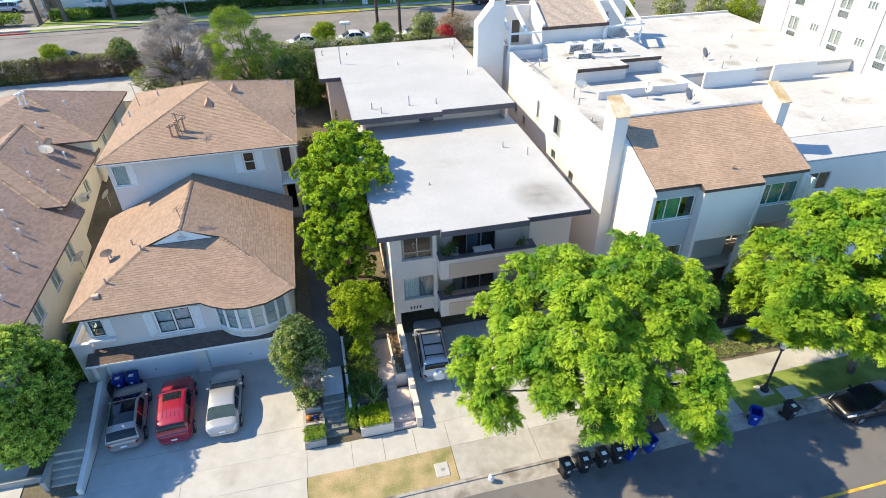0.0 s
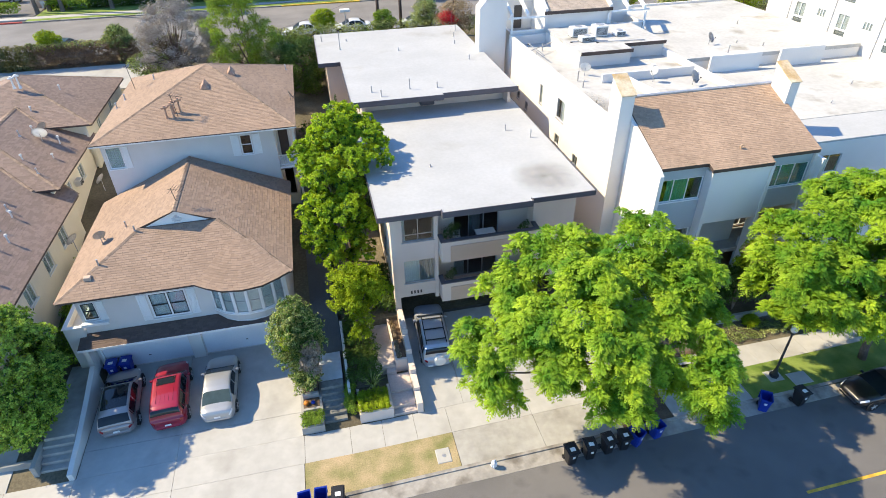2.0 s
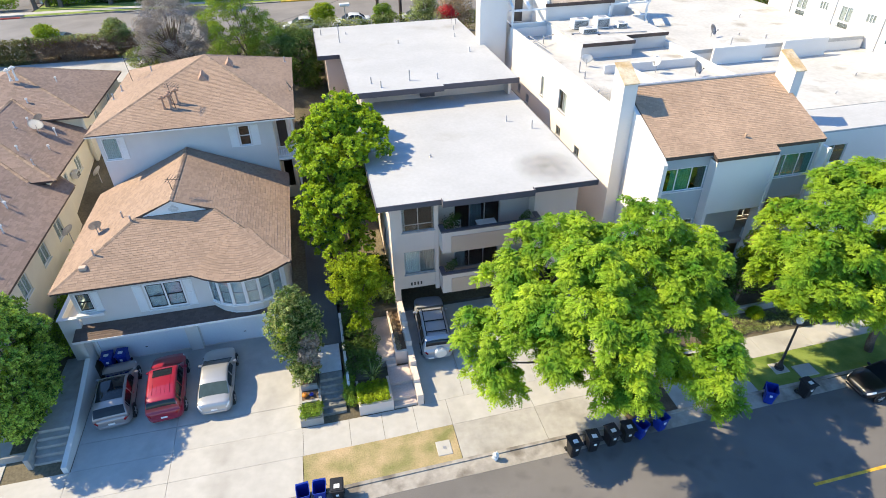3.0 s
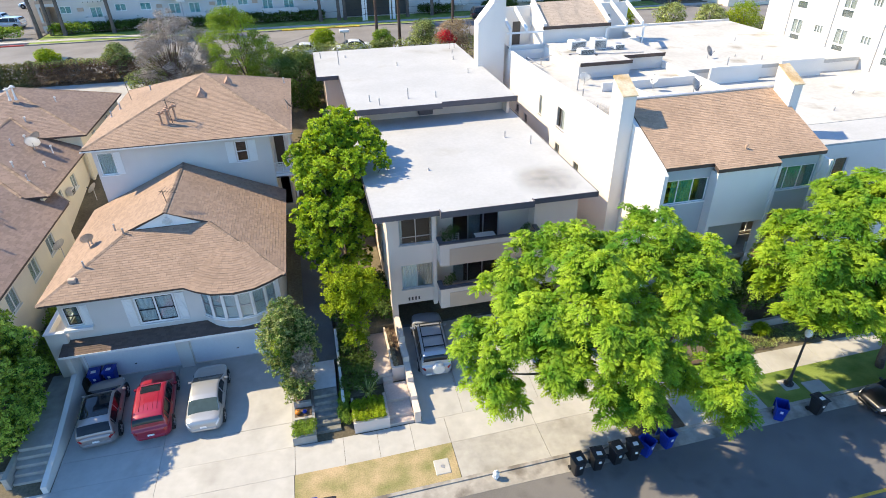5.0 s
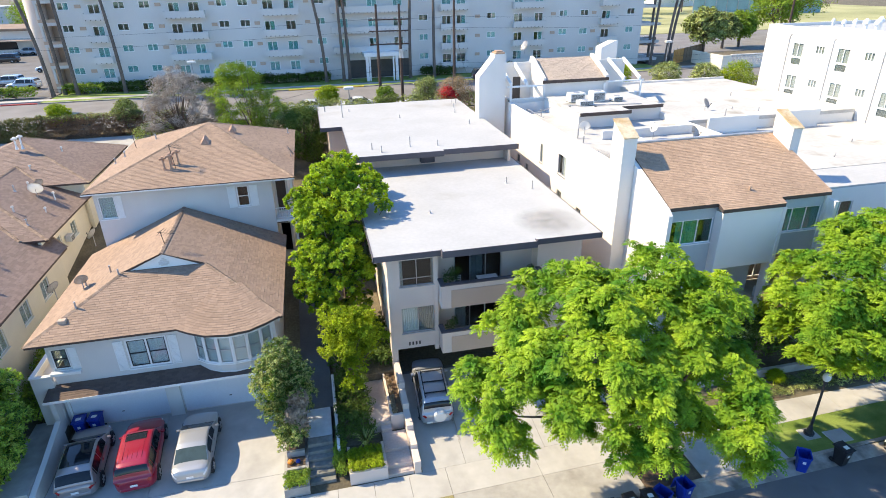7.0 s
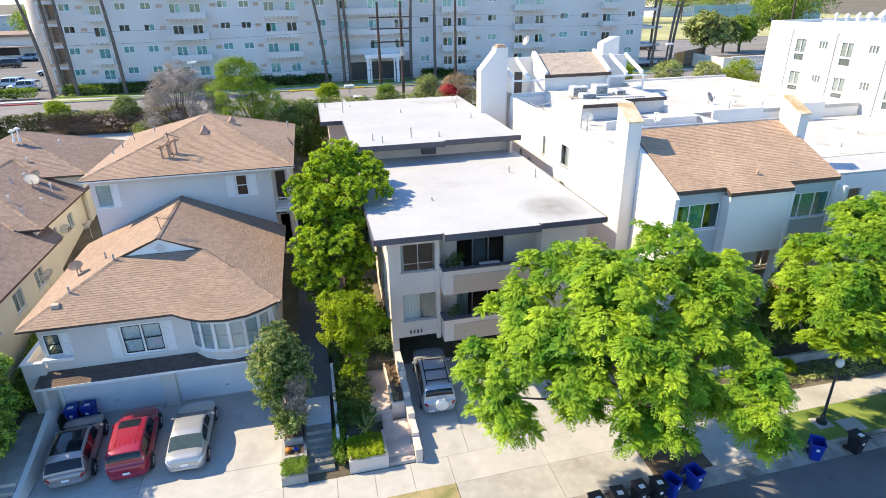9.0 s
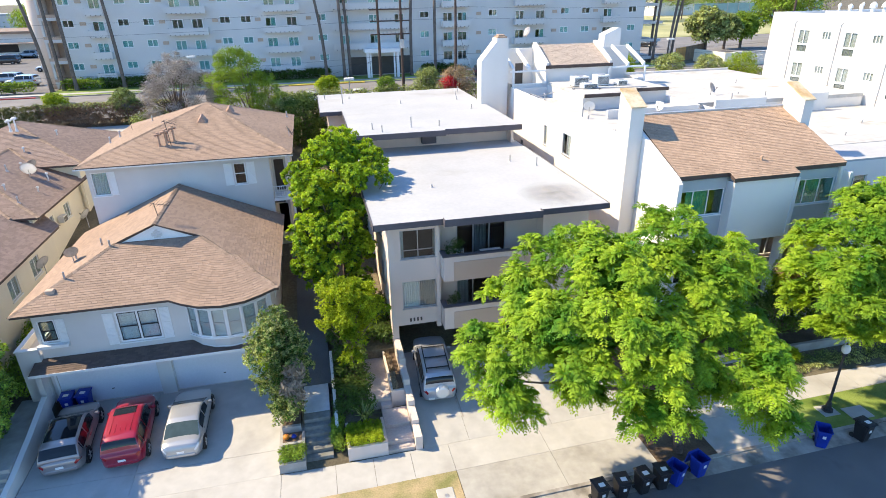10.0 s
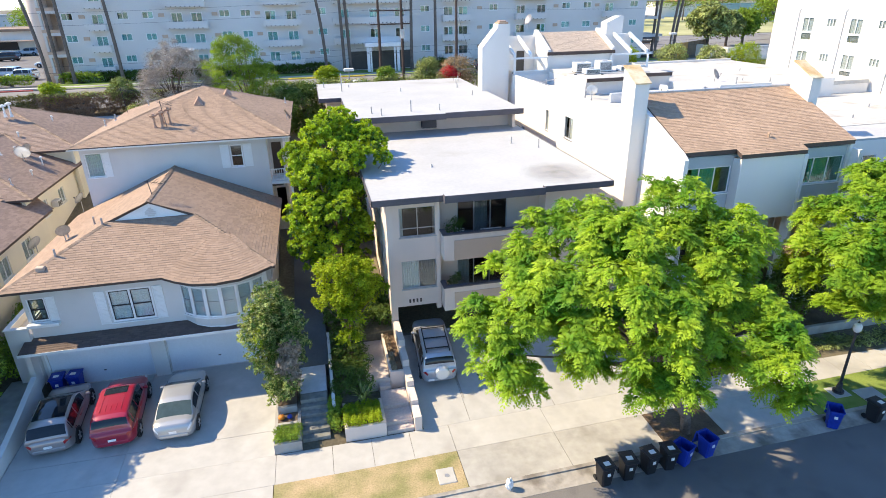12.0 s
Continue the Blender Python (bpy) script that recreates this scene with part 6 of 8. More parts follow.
JAC1 = [(7.2, 22.0, 7.6, 0.75), (7.9, 20.8, 7.3, 0.85), (8.5, 21.6, 8.1, 0.9), (8.2, 19.8, 7.5, 0.95), (8.4, 19.0, 6.2, 0.85), (6.0, 19.2, 6.3, 1.1), (6.0, 17.9, 5.3, 1.0), (6.2, 17.2, 4.9, 0.75), (7.2, 18.4, 6.9, 1.1), (8.8, 18.4, 7.8, 1.3), (9.2, 17.8, 6.0, 1.05), (9.0, 17.3, 5.2, 0.75),
        (8.9, 16.4, 6.9, 0.95), (9.6, 22.6, 8.6, 1.1), (11.3, 22.2, 9.1, 1.25), (12.4, 21.6, 8.6, 1.2), (10.6, 20.2, 8.6, 1.2), (11.0, 18.8, 9.2, 1.3), (10.6, 16.8, 8.3, 1.3), (11.0, 15.5, 7.9, 1.0), (10.9, 15.0, 6.6, 0.95),
        (10.8, 15.2, 5.3, 0.85), (11.7, 14.6, 5.6, 0.75), (11.9, 17.2, 7.6, 1.2), (12.4, 19.6, 8.6, 1.3), (13.7, 19.8, 9.0, 1.25), (14.8, 20.9, 10.0, 1.15), (14.2, 21.8, 10.4, 0.6), (15.3, 18.5, 8.8, 1.2), (16.7, 19.3, 9.1, 1.1), (13.9, 17.3, 7.9, 1.15),
        (16.2, 21.2, 8.2, 1.3), (17.0, 20.4, 7.2, 1.2), (16.0, 18.8, 6.4, 1.2), (16.4, 19.6, 5.2, 0.9), (15.5, 16.2, 7.1, 1.0), (15.0, 14.9, 6.7, 0.95), (14.7, 14.0, 6.4, 0.85), (15.0, 13.7, 5.3, 0.75), (14.0, 15.6, 5.6, 0.9), (16.3, 15.6, 6.0, 0.85), (13.0, 15.8, 6.6, 0.9), (18.1, 20.2, 7.4, 0.8), (18.4, 19.2, 5.6, 0.7)]
JAC2 = [(24.4, 22.4, 7.9, 1.15), (23.0, 20.9, 5.5, 0.95), (23.4, 21.4, 6.8, 1.1), (23.2, 19.5, 4.6, 0.75), (24.0, 19.7, 7.5, 1.2), (22.7, 18.3, 6.3, 0.95), (23.8, 17.8, 5.0, 0.9), (24.6, 18.3, 6.2, 1.1), (25.6, 21.6, 8.4, 1.3), (25.8, 19.4, 7.4, 1.3), (27.6, 23.0, 9.0, 1.3), (27.4, 20.4, 8.6, 1.5),
        (26.0, 17.4, 5.6, 1.1), (27.6, 17.8, 6.6, 1.4), (29.8, 18.0, 7.6, 1.6), (28.0, 16.4, 4.9, 1.2), (30.0, 20.8, 9.4, 1.6), (29.0, 23.0, 9.2, 1.4), (31.6, 22.0, 9.0, 1.6), (32.2, 18.8, 7.8, 1.6), (30.4, 16.0, 5.6, 1.3), (33.8, 20.6, 8.0, 1.6), (25.4, 20.0, 5.4, 1.1), (27.0, 20.6, 5.8, 1.3), (34.5, 17.6, 6.6, 1.5), (29.0, 20.0, 6.2, 1.5), (26.9, 16.6, 5.0, 0.8)]
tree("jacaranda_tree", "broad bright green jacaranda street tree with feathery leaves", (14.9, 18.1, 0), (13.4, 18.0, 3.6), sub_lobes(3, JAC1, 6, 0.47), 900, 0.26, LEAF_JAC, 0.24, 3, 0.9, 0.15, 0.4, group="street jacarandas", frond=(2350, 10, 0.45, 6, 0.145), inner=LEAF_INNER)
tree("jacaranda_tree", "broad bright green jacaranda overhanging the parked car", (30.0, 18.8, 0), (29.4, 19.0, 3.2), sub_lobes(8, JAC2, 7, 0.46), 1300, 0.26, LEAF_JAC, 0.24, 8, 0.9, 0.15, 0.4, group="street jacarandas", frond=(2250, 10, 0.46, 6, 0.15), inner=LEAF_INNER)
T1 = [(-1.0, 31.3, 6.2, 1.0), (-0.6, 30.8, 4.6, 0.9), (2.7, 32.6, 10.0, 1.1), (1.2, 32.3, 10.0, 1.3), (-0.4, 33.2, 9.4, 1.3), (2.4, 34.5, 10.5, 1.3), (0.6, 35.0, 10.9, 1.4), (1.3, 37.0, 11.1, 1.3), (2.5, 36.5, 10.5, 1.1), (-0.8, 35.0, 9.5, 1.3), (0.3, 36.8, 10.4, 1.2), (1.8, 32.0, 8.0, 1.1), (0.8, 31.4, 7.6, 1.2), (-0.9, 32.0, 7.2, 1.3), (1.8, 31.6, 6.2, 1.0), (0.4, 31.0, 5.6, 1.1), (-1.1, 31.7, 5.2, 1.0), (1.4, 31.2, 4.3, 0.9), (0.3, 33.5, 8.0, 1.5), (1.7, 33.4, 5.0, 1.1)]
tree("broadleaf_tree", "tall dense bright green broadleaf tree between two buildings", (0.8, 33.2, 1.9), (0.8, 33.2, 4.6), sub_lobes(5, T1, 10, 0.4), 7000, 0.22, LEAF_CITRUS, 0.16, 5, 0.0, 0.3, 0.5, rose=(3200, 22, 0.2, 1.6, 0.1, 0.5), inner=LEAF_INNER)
T2 = [(1.3, 26.3, 5.9, 0.75), (1.9, 26.2, 5.0, 0.7), (0.4, 26.2, 6.1, 0.85), (-0.2, 26.6, 5.6, 0.8), (1.1, 26.0, 5.4, 0.8), (0.2, 25.6, 4.9, 0.8), (1.4, 26.4, 4.6, 0.7), (-0.4, 26.2, 4.6, 0.7), (0.6, 25.4, 3.9, 0.6), (0.5, 25.0, 3.0, 0.5), (0.9, 26.6, 3.8, 0.7)]
tree("citrus_tree", "small yellow-green garden tree beside the steps", (0.5, 26.0, 1.2), (0.5, 26.0, 2.8), sub_lobes(6, T2, 9, 0.42), 5000, 0.14, LEAF_YELLOW, 0.08, 6, 0.2, 0.4, rose=(1500, 8, 0.17, 1.2, 0.3, 0.45))
T3 = [(-2.9, 24.4, 2.5, 0.75), (-3.4, 24.6, 2.6, 0.7), (-2.5, 24.9, 2.6, 0.7), (-3.0, 24.0, 1.7, 0.65), (-2.2, 24.9, 4.3, 0.75), (-2.3, 25.0, 3.3, 0.7), (-2.1, 24.4, 3.4, 0.7), (-2.9, 25.1, 4.9, 0.8), (-3.3, 25.0, 3.6, 0.8), (-2.3, 24.6, 2.4, 0.6), (-2.7, 23.2, 2.0, 0.6), (-2.95, 22.95, 1.6, 0.5), (-2.5, 23.0, 2.4, 0.55), (-3.0, 24.4, 6.25, 0.6), (-3.2, 23.7, 1.45, 0.5), (-2.6, 23.6, 1.6, 0.5), (-3.0, 24.4, 5.75, 0.75), (-3.5, 24.3, 5.1, 0.8), (-2.5, 24.5, 5.2, 0.75), (-3.5, 24.1, 4.2, 0.85), (-2.7, 24.0, 4.0, 0.8), (-2.3, 24.3, 4.5, 0.7), (-3.6, 24.6, 4.4, 0.8), (-3.4, 24.0, 3.1, 0.8), (-2.6, 23.8, 2.9, 0.7), (-3.0, 23.8, 2.1, 0.6), (-3.0, 24.0, 4.7, 0.9), (-2.5, 25.5, 2.2, 0.6), (-2.9, 25.7, 2.9, 0.6), (-2.5, 25.9, 2.6, 0.5)]
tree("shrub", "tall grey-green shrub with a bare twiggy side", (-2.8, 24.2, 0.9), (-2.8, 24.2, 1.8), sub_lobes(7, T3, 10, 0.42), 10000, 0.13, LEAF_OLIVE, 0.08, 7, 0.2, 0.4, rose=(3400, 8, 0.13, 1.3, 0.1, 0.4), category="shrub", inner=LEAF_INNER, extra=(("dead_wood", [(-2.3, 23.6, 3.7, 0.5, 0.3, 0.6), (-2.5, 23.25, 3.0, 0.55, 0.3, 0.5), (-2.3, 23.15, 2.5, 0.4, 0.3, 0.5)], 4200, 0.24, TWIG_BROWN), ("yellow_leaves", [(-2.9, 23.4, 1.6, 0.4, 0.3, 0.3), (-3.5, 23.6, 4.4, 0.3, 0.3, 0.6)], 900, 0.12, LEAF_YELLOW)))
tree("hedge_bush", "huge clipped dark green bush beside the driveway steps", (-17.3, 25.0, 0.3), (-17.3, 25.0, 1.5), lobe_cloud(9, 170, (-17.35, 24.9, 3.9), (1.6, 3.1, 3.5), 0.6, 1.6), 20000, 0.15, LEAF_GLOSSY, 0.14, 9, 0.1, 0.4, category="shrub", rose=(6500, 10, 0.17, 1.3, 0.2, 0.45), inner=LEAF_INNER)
tree("garden_tree", "leafy green tree behind the rear house", (-5.5, 57.6, 6.0), (-5.5, 57.6, 8.0), lobe_cloud(10, 46, (-6.6, 57.6, 11.6), (2.3, 1.8, 3.9), 0.8) + lobe_cloud(14, 24, (-4.2, 57.4, 10.2), (1.7, 1.6, 2.6), 0.6), 26000, 0.2, LEAF_HEDGE, 0.2, 10, 0.9, 0.5, 0.3, extra=(("yellow_leaves", lobe_cloud(15, 14, (-3.2, 56.6, 9.6), (1.0, 0.8, 1.6), 0.5), 3500, 0.18, LEAF_OLIVE),))
tree("dark_tree", "dark green tree behind the houses", (-1.0, 58.0, 6.2), (-1.0, 58.0, 7.6), lobe_cloud(11, 40, (-1.1, 57.4, 8.6), (1.9, 3.6, 2.4), 0.8), 14000, 0.22, LEAF_DARK, 0.2, 11)
tree("bare_tree", "leafless grey twiggy tree behind the rear house", (-12.8, 61.0, 6.6), (-12.8, 61.0, 8.4), lobe_cloud(12, 44, (-12.2, 60.5, 11.0), (3.6, 2.4, 3.2), 1.0) + lobe_cloud(16, 8, (-12.4, 60.5, 14.0), (1.2, 1.0, 1.2), 0.6), 21000, 0.4, TWIG, 0.12, 12, -0.6, 0.1, 0.04, forks=52)
tree("small_tree", "yellowing small tree behind the rear house", (-15.8, 61.5, 6.6), (-15.8, 61.5, 7.8), lobe_cloud(13, 24, (-15.4, 61.5, 8.6), (1.6, 1.4, 1.3), 0.6), 5000, 0.18, LEAF_OLIVE, 0.1, 13)


def cypress(x, y, z, h, r, seed, label="slender dark green cypress in the side garden"):
    rng = np.random.default_rng(seed)
    t = thing("cypress", (x, y, z), label, "shrub", "side garden cypresses")
    part("trunk", tubes(((x, y, z), (x, y, z + h * 0.5), 0.05, 0.03)), BARK, t)
    v, f = foliage(rng, [(x, y, z + h * (0.12 + 0.8 * k / 8), r * (1 - 0.8 * k / 8.5), r * (1 - 0.8 * k / 8.5), h * 0.12) for k in range(9)], 1600, 0.16, -1.5, 0.6, 0.3)
    mesh_part("crown", v, f, LEAF_DARK, t)


for x, y, h, s in ((1.4, 47.2, 4.6, 1), (2.0, 46.4, 4.2, 2), (0.7, 46.0, 4.4, 3), (1.6, 45.4, 4.0, 4)):
    cypress(x, y, height(y), h, 0.45, 40 + s)


def bush(name, label, lobes, count, size, mat, seed, base, extra=(), droop=0.1, aspect=0.42, shell=0.6):
    rng = np.random.default_rng(seed)
    t = thing(name, base, label, "shrub" if name != "hedge" else "hedge")
    part("stem", tubes(*[(base, (l[0], l[1], l[2]), 0.04, 0.015) for l in lobes[:12]]), BARK, t)
    v, f = foliage(rng, lobes, count, size, droop, shell, aspect)
    mesh_part("leaves", v, f, mat, t, kind="stuff")
    for nm, lb, n, sz, m in extra:
        v, f = foliage(rng, lb, n, sz, droop, 0.6, aspect)
        mesh_part(nm, v, f, m, t, kind="stuff")
    return t


def grid_lobes(x0, x1, y0, y1, z, step, r, rz, seed, jit=0.08):
    rr = random.Random(seed)
    out, x = [], x0
    while x <= x1 + 1e-6:
        y = y0
        while y <= y1 + 1e-6:
            out.append((x + rr.uniform(-jit, jit), y + rr.uniform(-jit, jit), (z(y) if callable(z) else z) + rr.uniform(-jit, jit), r, r, rz))
            y += step
        x += step
    return out


bush("hedge", "clipped yellow-green hedge in a stucco planter", grid_lobes(-0.05, 1.5, 21.3, 22.6, 0.85, 0.28, 0.2, 0.26, 1, 0.04), 6000, 0.09, LEAF_YELLOW, 51, (0.7, 22, 0.64))
bush("shrub", "dark leafy shrub spilling beside the steps", grid_lobes(-0.72, -0.35, 21.7, 23.0, lambda y: 0.6 + 0.2 * (y - 21.7), 0.26, 0.22, 0.4, 2), 3000, 0.1, LEAF_HEDGE, 52, (-0.55, 22.2, 0))
bush("shrub", "clipped green bush in a stone planter", grid_lobes(-3.05, -2.3, 21.25, 21.95, 0.62, 0.25, 0.24, 0.3, 3, 0.09), 3000, 0.09, LEAF_HEDGE, 53, (-2.7, 21.7, 0.4))
bush("shrub", "dense dark understorey shrubs below a garden tree", grid_lobes(-0.3, 1.2, 23.4, 27.6, lambda y: 1.2 + 0.2 * (y - 23.4), 0.45, 0.35, 0.4, 4, 0.15), 6500, 0.15, LEAF_DARK, 54, (0.4, 25, 1.0))
bush("shrub", "dense dark shrubs along the side path", grid_lobes(-0.4, 2.6, 28.2, 31.5, lambda y: 2.2 + 0.16 * (y - 28), 0.6, 0.5, 0.6, 5, 0.2), 7000, 0.2, LEAF_DARK, 55, (1, 30, 2.0))
bush("shrub", "dark shrubs beside the rear house", grid_lobes(-1.2, 2.4, 37.5, 50.0, lambda y: 3.6 + 0.17 * (y - 38), 0.9, 0.7, 0.7, 6, 0.3), 12000, 0.22, LEAF_DARK, 56, (0.6, 44, 3.6))
bush("shrub", "dry brown plants in a narrow planter", grid_lobes(2.55, 2.8, 24.4, 27.4, lambda y: 1.35, 0.4, 0.16, 0.22, 7), 1500, 0.12, LEAF_DRY, 57, (2.6, 26, 1.2))
bush("ivy", "low green ivy ground cover with dry patches", grid_lobes(21.5, 33.0, 21.9, 23.1, 0.14, 0.35, 0.28, 0.12, 8, 0.1), 12000, 0.1, LEAF_OLIVE, 58, (26, 22.5, 0.1))
bush("fern", "yellow-green spiky fern in the ivy bed", [(25.2, 22.9, 0.5, 0.5, 0.4, 0.35)], 700, 0.5, LEAF_YELLOW, 59, (25.2, 22.9, 0.1), aspect=0.12)
bush("shrub", "dark flowering shrubs below the townhouse windows", grid_lobes(18.2, 30.0, 24.2, 25.6, lambda y: 1.7 + 0.5 * (y - 24), 0.7, 0.6, 0.7, 9, 0.25), 15000, 0.17, LEAF_DARK, 60, (24, 25, 0.7), extra=(("blossom", [(23.4 + 0.5 * k, 24.2, 3.0 + 0.2 * (k % 3), 0.5, 0.4, 0.5) for k in range(5)], 1500, 0.12, LEAF_OLIVE),))
bush("shrub", "sunlit yellow and pink croton shrub before a patio", [(24.5 + 0.55 * math.cos(k * 2.4) * (1 + k % 3) * 0.5, 24.0 + 0.3 * math.sin(k * 2.4), 4.2 + 0.13 * k, 0.5, 0.45, 0.45) for k in range(14)], 2600, 0.17, LEAF_YELLOW, 63, (24.5, 24.0, 0.6), extra=(("pink_leaves", [(24.3, 23.8, 5.6, 0.7, 0.4, 0.5), (24.9, 23.7, 5.0, 0.6, 0.4, 0.5)], 900, 0.16, LEAF_PINK), ("dark_leaves", [(24.5, 24.1, 3.4, 0.9, 0.6, 1.6)], 2500, 0.17, LEAF_DARK)))
bush("shrub", "dark shrubs between the buildings", grid_lobes(15.2, 17.6, 21.8, 26.5, lambda y: 1.3 + 0.2 * (y - 21), 0.7, 0.6, 0.8, 10, 0.25), 9000, 0.17, LEAF_DARK, 61, (16.4, 24, 0))
bush("shrub", "sunlit green shrubs beside the yellow house", grid_lobes(-16.8, -15.6, 28.6, 36.0, lambda y: 1.5 + 0.2 * (y - 28), 0.8, 0.55, 0.7, 11, 0.2), 8000, 0.18, LEAF_HEDGE, 62, (-16.2, 32, 1.0))

flax = thing("flax_plant", (0.75, 22.75, 0.64), "spiky bronze-green flax plant behind a hedge", "plant")
rf = random.Random(77)
fv, ff = [], []
for k in range(46):
    a, lean, ln = rf.uniform(0, math.tau), rf.uniform(0.15, 0.75), rf.uniform(0.95, 1.5)
    side = Vector((-math.sin(a), math.cos(a), 0)) * 0.035
    p0 = Vector((0.75, 22.75, 0.64))
    p1 = p0 + Vector((math.cos(a) * lean * 0.45, math.sin(a) * lean * 0.45, 0.6)) * ln
    p2 = p1 + Vector((math.cos(a) * lean * 0.6, math.sin(a) * lean * 0.6, 0.32 - 0.35 * lean)) * ln
    s = len(fv)
    fv += [p0 - side, p0 + side, p1 + side * 0.8, p1 - side * 0.8, p2]
    ff += [(s, s + 1, s + 2, s + 3), (s + 3, s + 2, s + 4)]
mesh_part("leaves", fv, ff, LEAF_OLIVE, flax, kind="stuff")

HEDGE_BROWN = leaf_material("brown_bare_hedge", (0.2, 0.125, 0.08), (0.31, 0.21, 0.14), 0.1)
LEAF_HEDGE_OLD = leaf_material("browning_hedge_leaf", (0.10, 0.12, 0.04), (0.2, 0.19, 0.08), 0.2)
# hedge along the upper street, brown and tall at one end
rngh = np.random.default_rng(31)
hedge = thing("hedge", (-30, 66.2, 7.9), "tall browning hedge along the upper street", "hedge")
lob = [(x + rngh.normal() * 0.1, y + rngh.normal() * 0.06, z + rngh.normal() * 0.06, 0.42, 0.35, 0.4) for x in np.arange(-56, -13, 0.5) for y in (65.7, 66.3) for z in (7.9, 8.4, 8.9, 9.4, 9.9)]
hv, hf = foliage(rngh, [l for l in lob if l[0] < -26.8 or l[0] > -16.5], 56000, 0.2, 0.3, 0.6)
mesh_part("leaves", hv, hf, LEAF_HEDGE_OLD, hedge, kind="stuff")
hv, hf = foliage(rngh, [l for l in lob if l[0] >= -27.4], 36000, 0.17, 0.6, 0.6, 0.3)
mesh_part("bare_brush", hv, hf, HEDGE_BROWN, hedge, kind="stuff")
hv, hf = foliage(rngh, [(l[0], l[1], l[2] + 0.18, 0.4, 0.4, 0.3) for l in lob if l[0] >= -27.4 and (l[2] > 9.7 or (l[0] > -19 and math.sin(l[0] * 2.2) > 0.2))], 7000, 0.16, 0.3, 0.7)
mesh_part("green_growth", hv, hf, LEAF_OLIVE, hedge, kind="stuff")
hedge2 = thing("hedge", (16, 63.4, 7.4), "low trimmed hedge behind the white roof", "hedge")
lob = [(x + rngh.normal() * 0.2, 63.4 + rngh.normal() * 0.2, z + rngh.normal() * 0.12, 0.8, 0.6, 0.7) for x in np.arange(-4, 60, 0.8) for z in (9.3, 10.2) if not 29 < x < 45.8]
hv, hf = foliage(rngh, lob, 30000, 0.2, 0.1, 0.7)
mesh_part("leaves", hv, hf, LEAF_OLIVE, hedge2, kind="stuff")
for k, (x, y, z, r, m, lb) in enumerate(((1.8, 65.4, 10.6, 1.15, LEAF_YELLOW, "bright yellow-green round street shrub"), (8.0, 64.6, 10.2, 1.1, LEAF_HEDGE, "green street shrub beside a utility pole"), (12.6, 64.6, 10.8, 1.4, LEAF_OLIVE, "olive-green shrub along the street"), (15.4, 62.4, 10.7, 1.7, LEAF_DRY, "brown and red bougainvillea shrub"), (-25.6, 67.0, 9.9, 1.05, LEAF_YELLOW, "bright round shrub along the street"), (-19.0, 66.8, 9.9, 1.25, LEAF_OLIVE, "olive and yellow shrub along the street"), (31.6, 61.8, 11.6, 2.3, LEAF_HEDGE, "green shrubby tree behind the white roof"), (35.0, 63.0, 11.4, 1.4, LEAF_YELLOW, "bright green shrub along the street"), (41.0, 62.6, 11.2, 1.6, LEAF_OLIVE, "olive shrub with some red flowers"), (45.4, 61.8, 11.2, 1.4, LEAF_OLIVE, "olive-green shrub along the street"), (49.0, 60.8, 11.0, 1.6, LEAF_YELLOW, "bright yellow-green shrub behind roofs"))):
    tree("street_shrub", lb, (x, y, height(y) - 0.02), (x, y, z - 0.6), lobe_cloud(70 + k, 26, (x, y, z + 0.25), (r * 0.9, r * 0.8, r * 0.85), r * 0.45), 4500, 0.2, m, 0.06, 70 + k, category="shrub", extra=(("blossom", [(x - 1.1, y - 0.7, z + 0.5, 0.9, 0.6, 0.7), (x - 0.5, y - 0.9, z + 0.1, 0.7, 0.5, 0.5)], 1800, 0.16, LEAF_RED),) if "bougain" in lb else ())
for k, (x, y, h, r) in enumerate(((70.5, 97.5, 8.2, 3.3), (87, 109, 6.5, 3.0), (82.5, 108, 6.2, 2.8), (106, 120, 17, 8.5), (116, 128, 16, 9.0), (98, 113, 12, 5.0), (62, 128, 8, 4), (150, 225, 15, 11), (128, 220, 14, 9), (172, 232, 13, 9), (108, 200, 12, 7), (92, 190, 12, 7), (240, 280, 15, 12), (-70, 190, 10, 8), (-100, 175, 10, 8))):
    tree("park_tree", "distant dark green park tree", (x, y, 8.35), (x, y, 8.5 + h * 0.35), lobe_cloud(90 + k, 34, (x, y, 8.5 + h * 0.62), (r * 0.8, r * 0.8, h * 0.36), r * 0.34), 5000, 0.6, (LEAF_OLIVE, LEAF_HEDGE, LEAF_OLIVE, LEAF_HEDGE)[k % 4], 0.3, 90 + k, group="park trees")
for k, (x, y, m) in enumerate(((-39, 90.5, LEAF_HEDGE), (-44, 89.5, LEAF_DARK), (-30.5, 91.3, LEAF_HEDGE), (-25.6, 91.5, LEAF_DARK), (-20.6, 91.6, LEAF_DARK), (-15.4, 91.6, LEAF_DARK), (-10, 91.6, LEAF_DARK), (-4.8, 91.6, LEAF_DARK), (0.6, 91.6, LEAF_DARK), (20, 91.6, LEAF_DARK), (30, 91.6, LEAF_DARK), (40, 91.6, LEAF_DARK), (48, 91.6, LEAF_DARK))):
    bush("hedge", "dark clipped hedge before the apartment block", grid_lobes(x - 2.6, x + 2.6, y - 0.5, y + 0.3, 9.3, 0.6, 0.5, 0.75, 20 + k, 0.1), 2200, 0.3, m, 120 + k, (x, y, 8.45))

# ---- vehicles ----
def paint(name, col, metal=0.35):
    return material(name, col, 0.32, 0.04, 0.8, 30.0, 0.0, metal=metal, coat=1.0, spec=0.5)


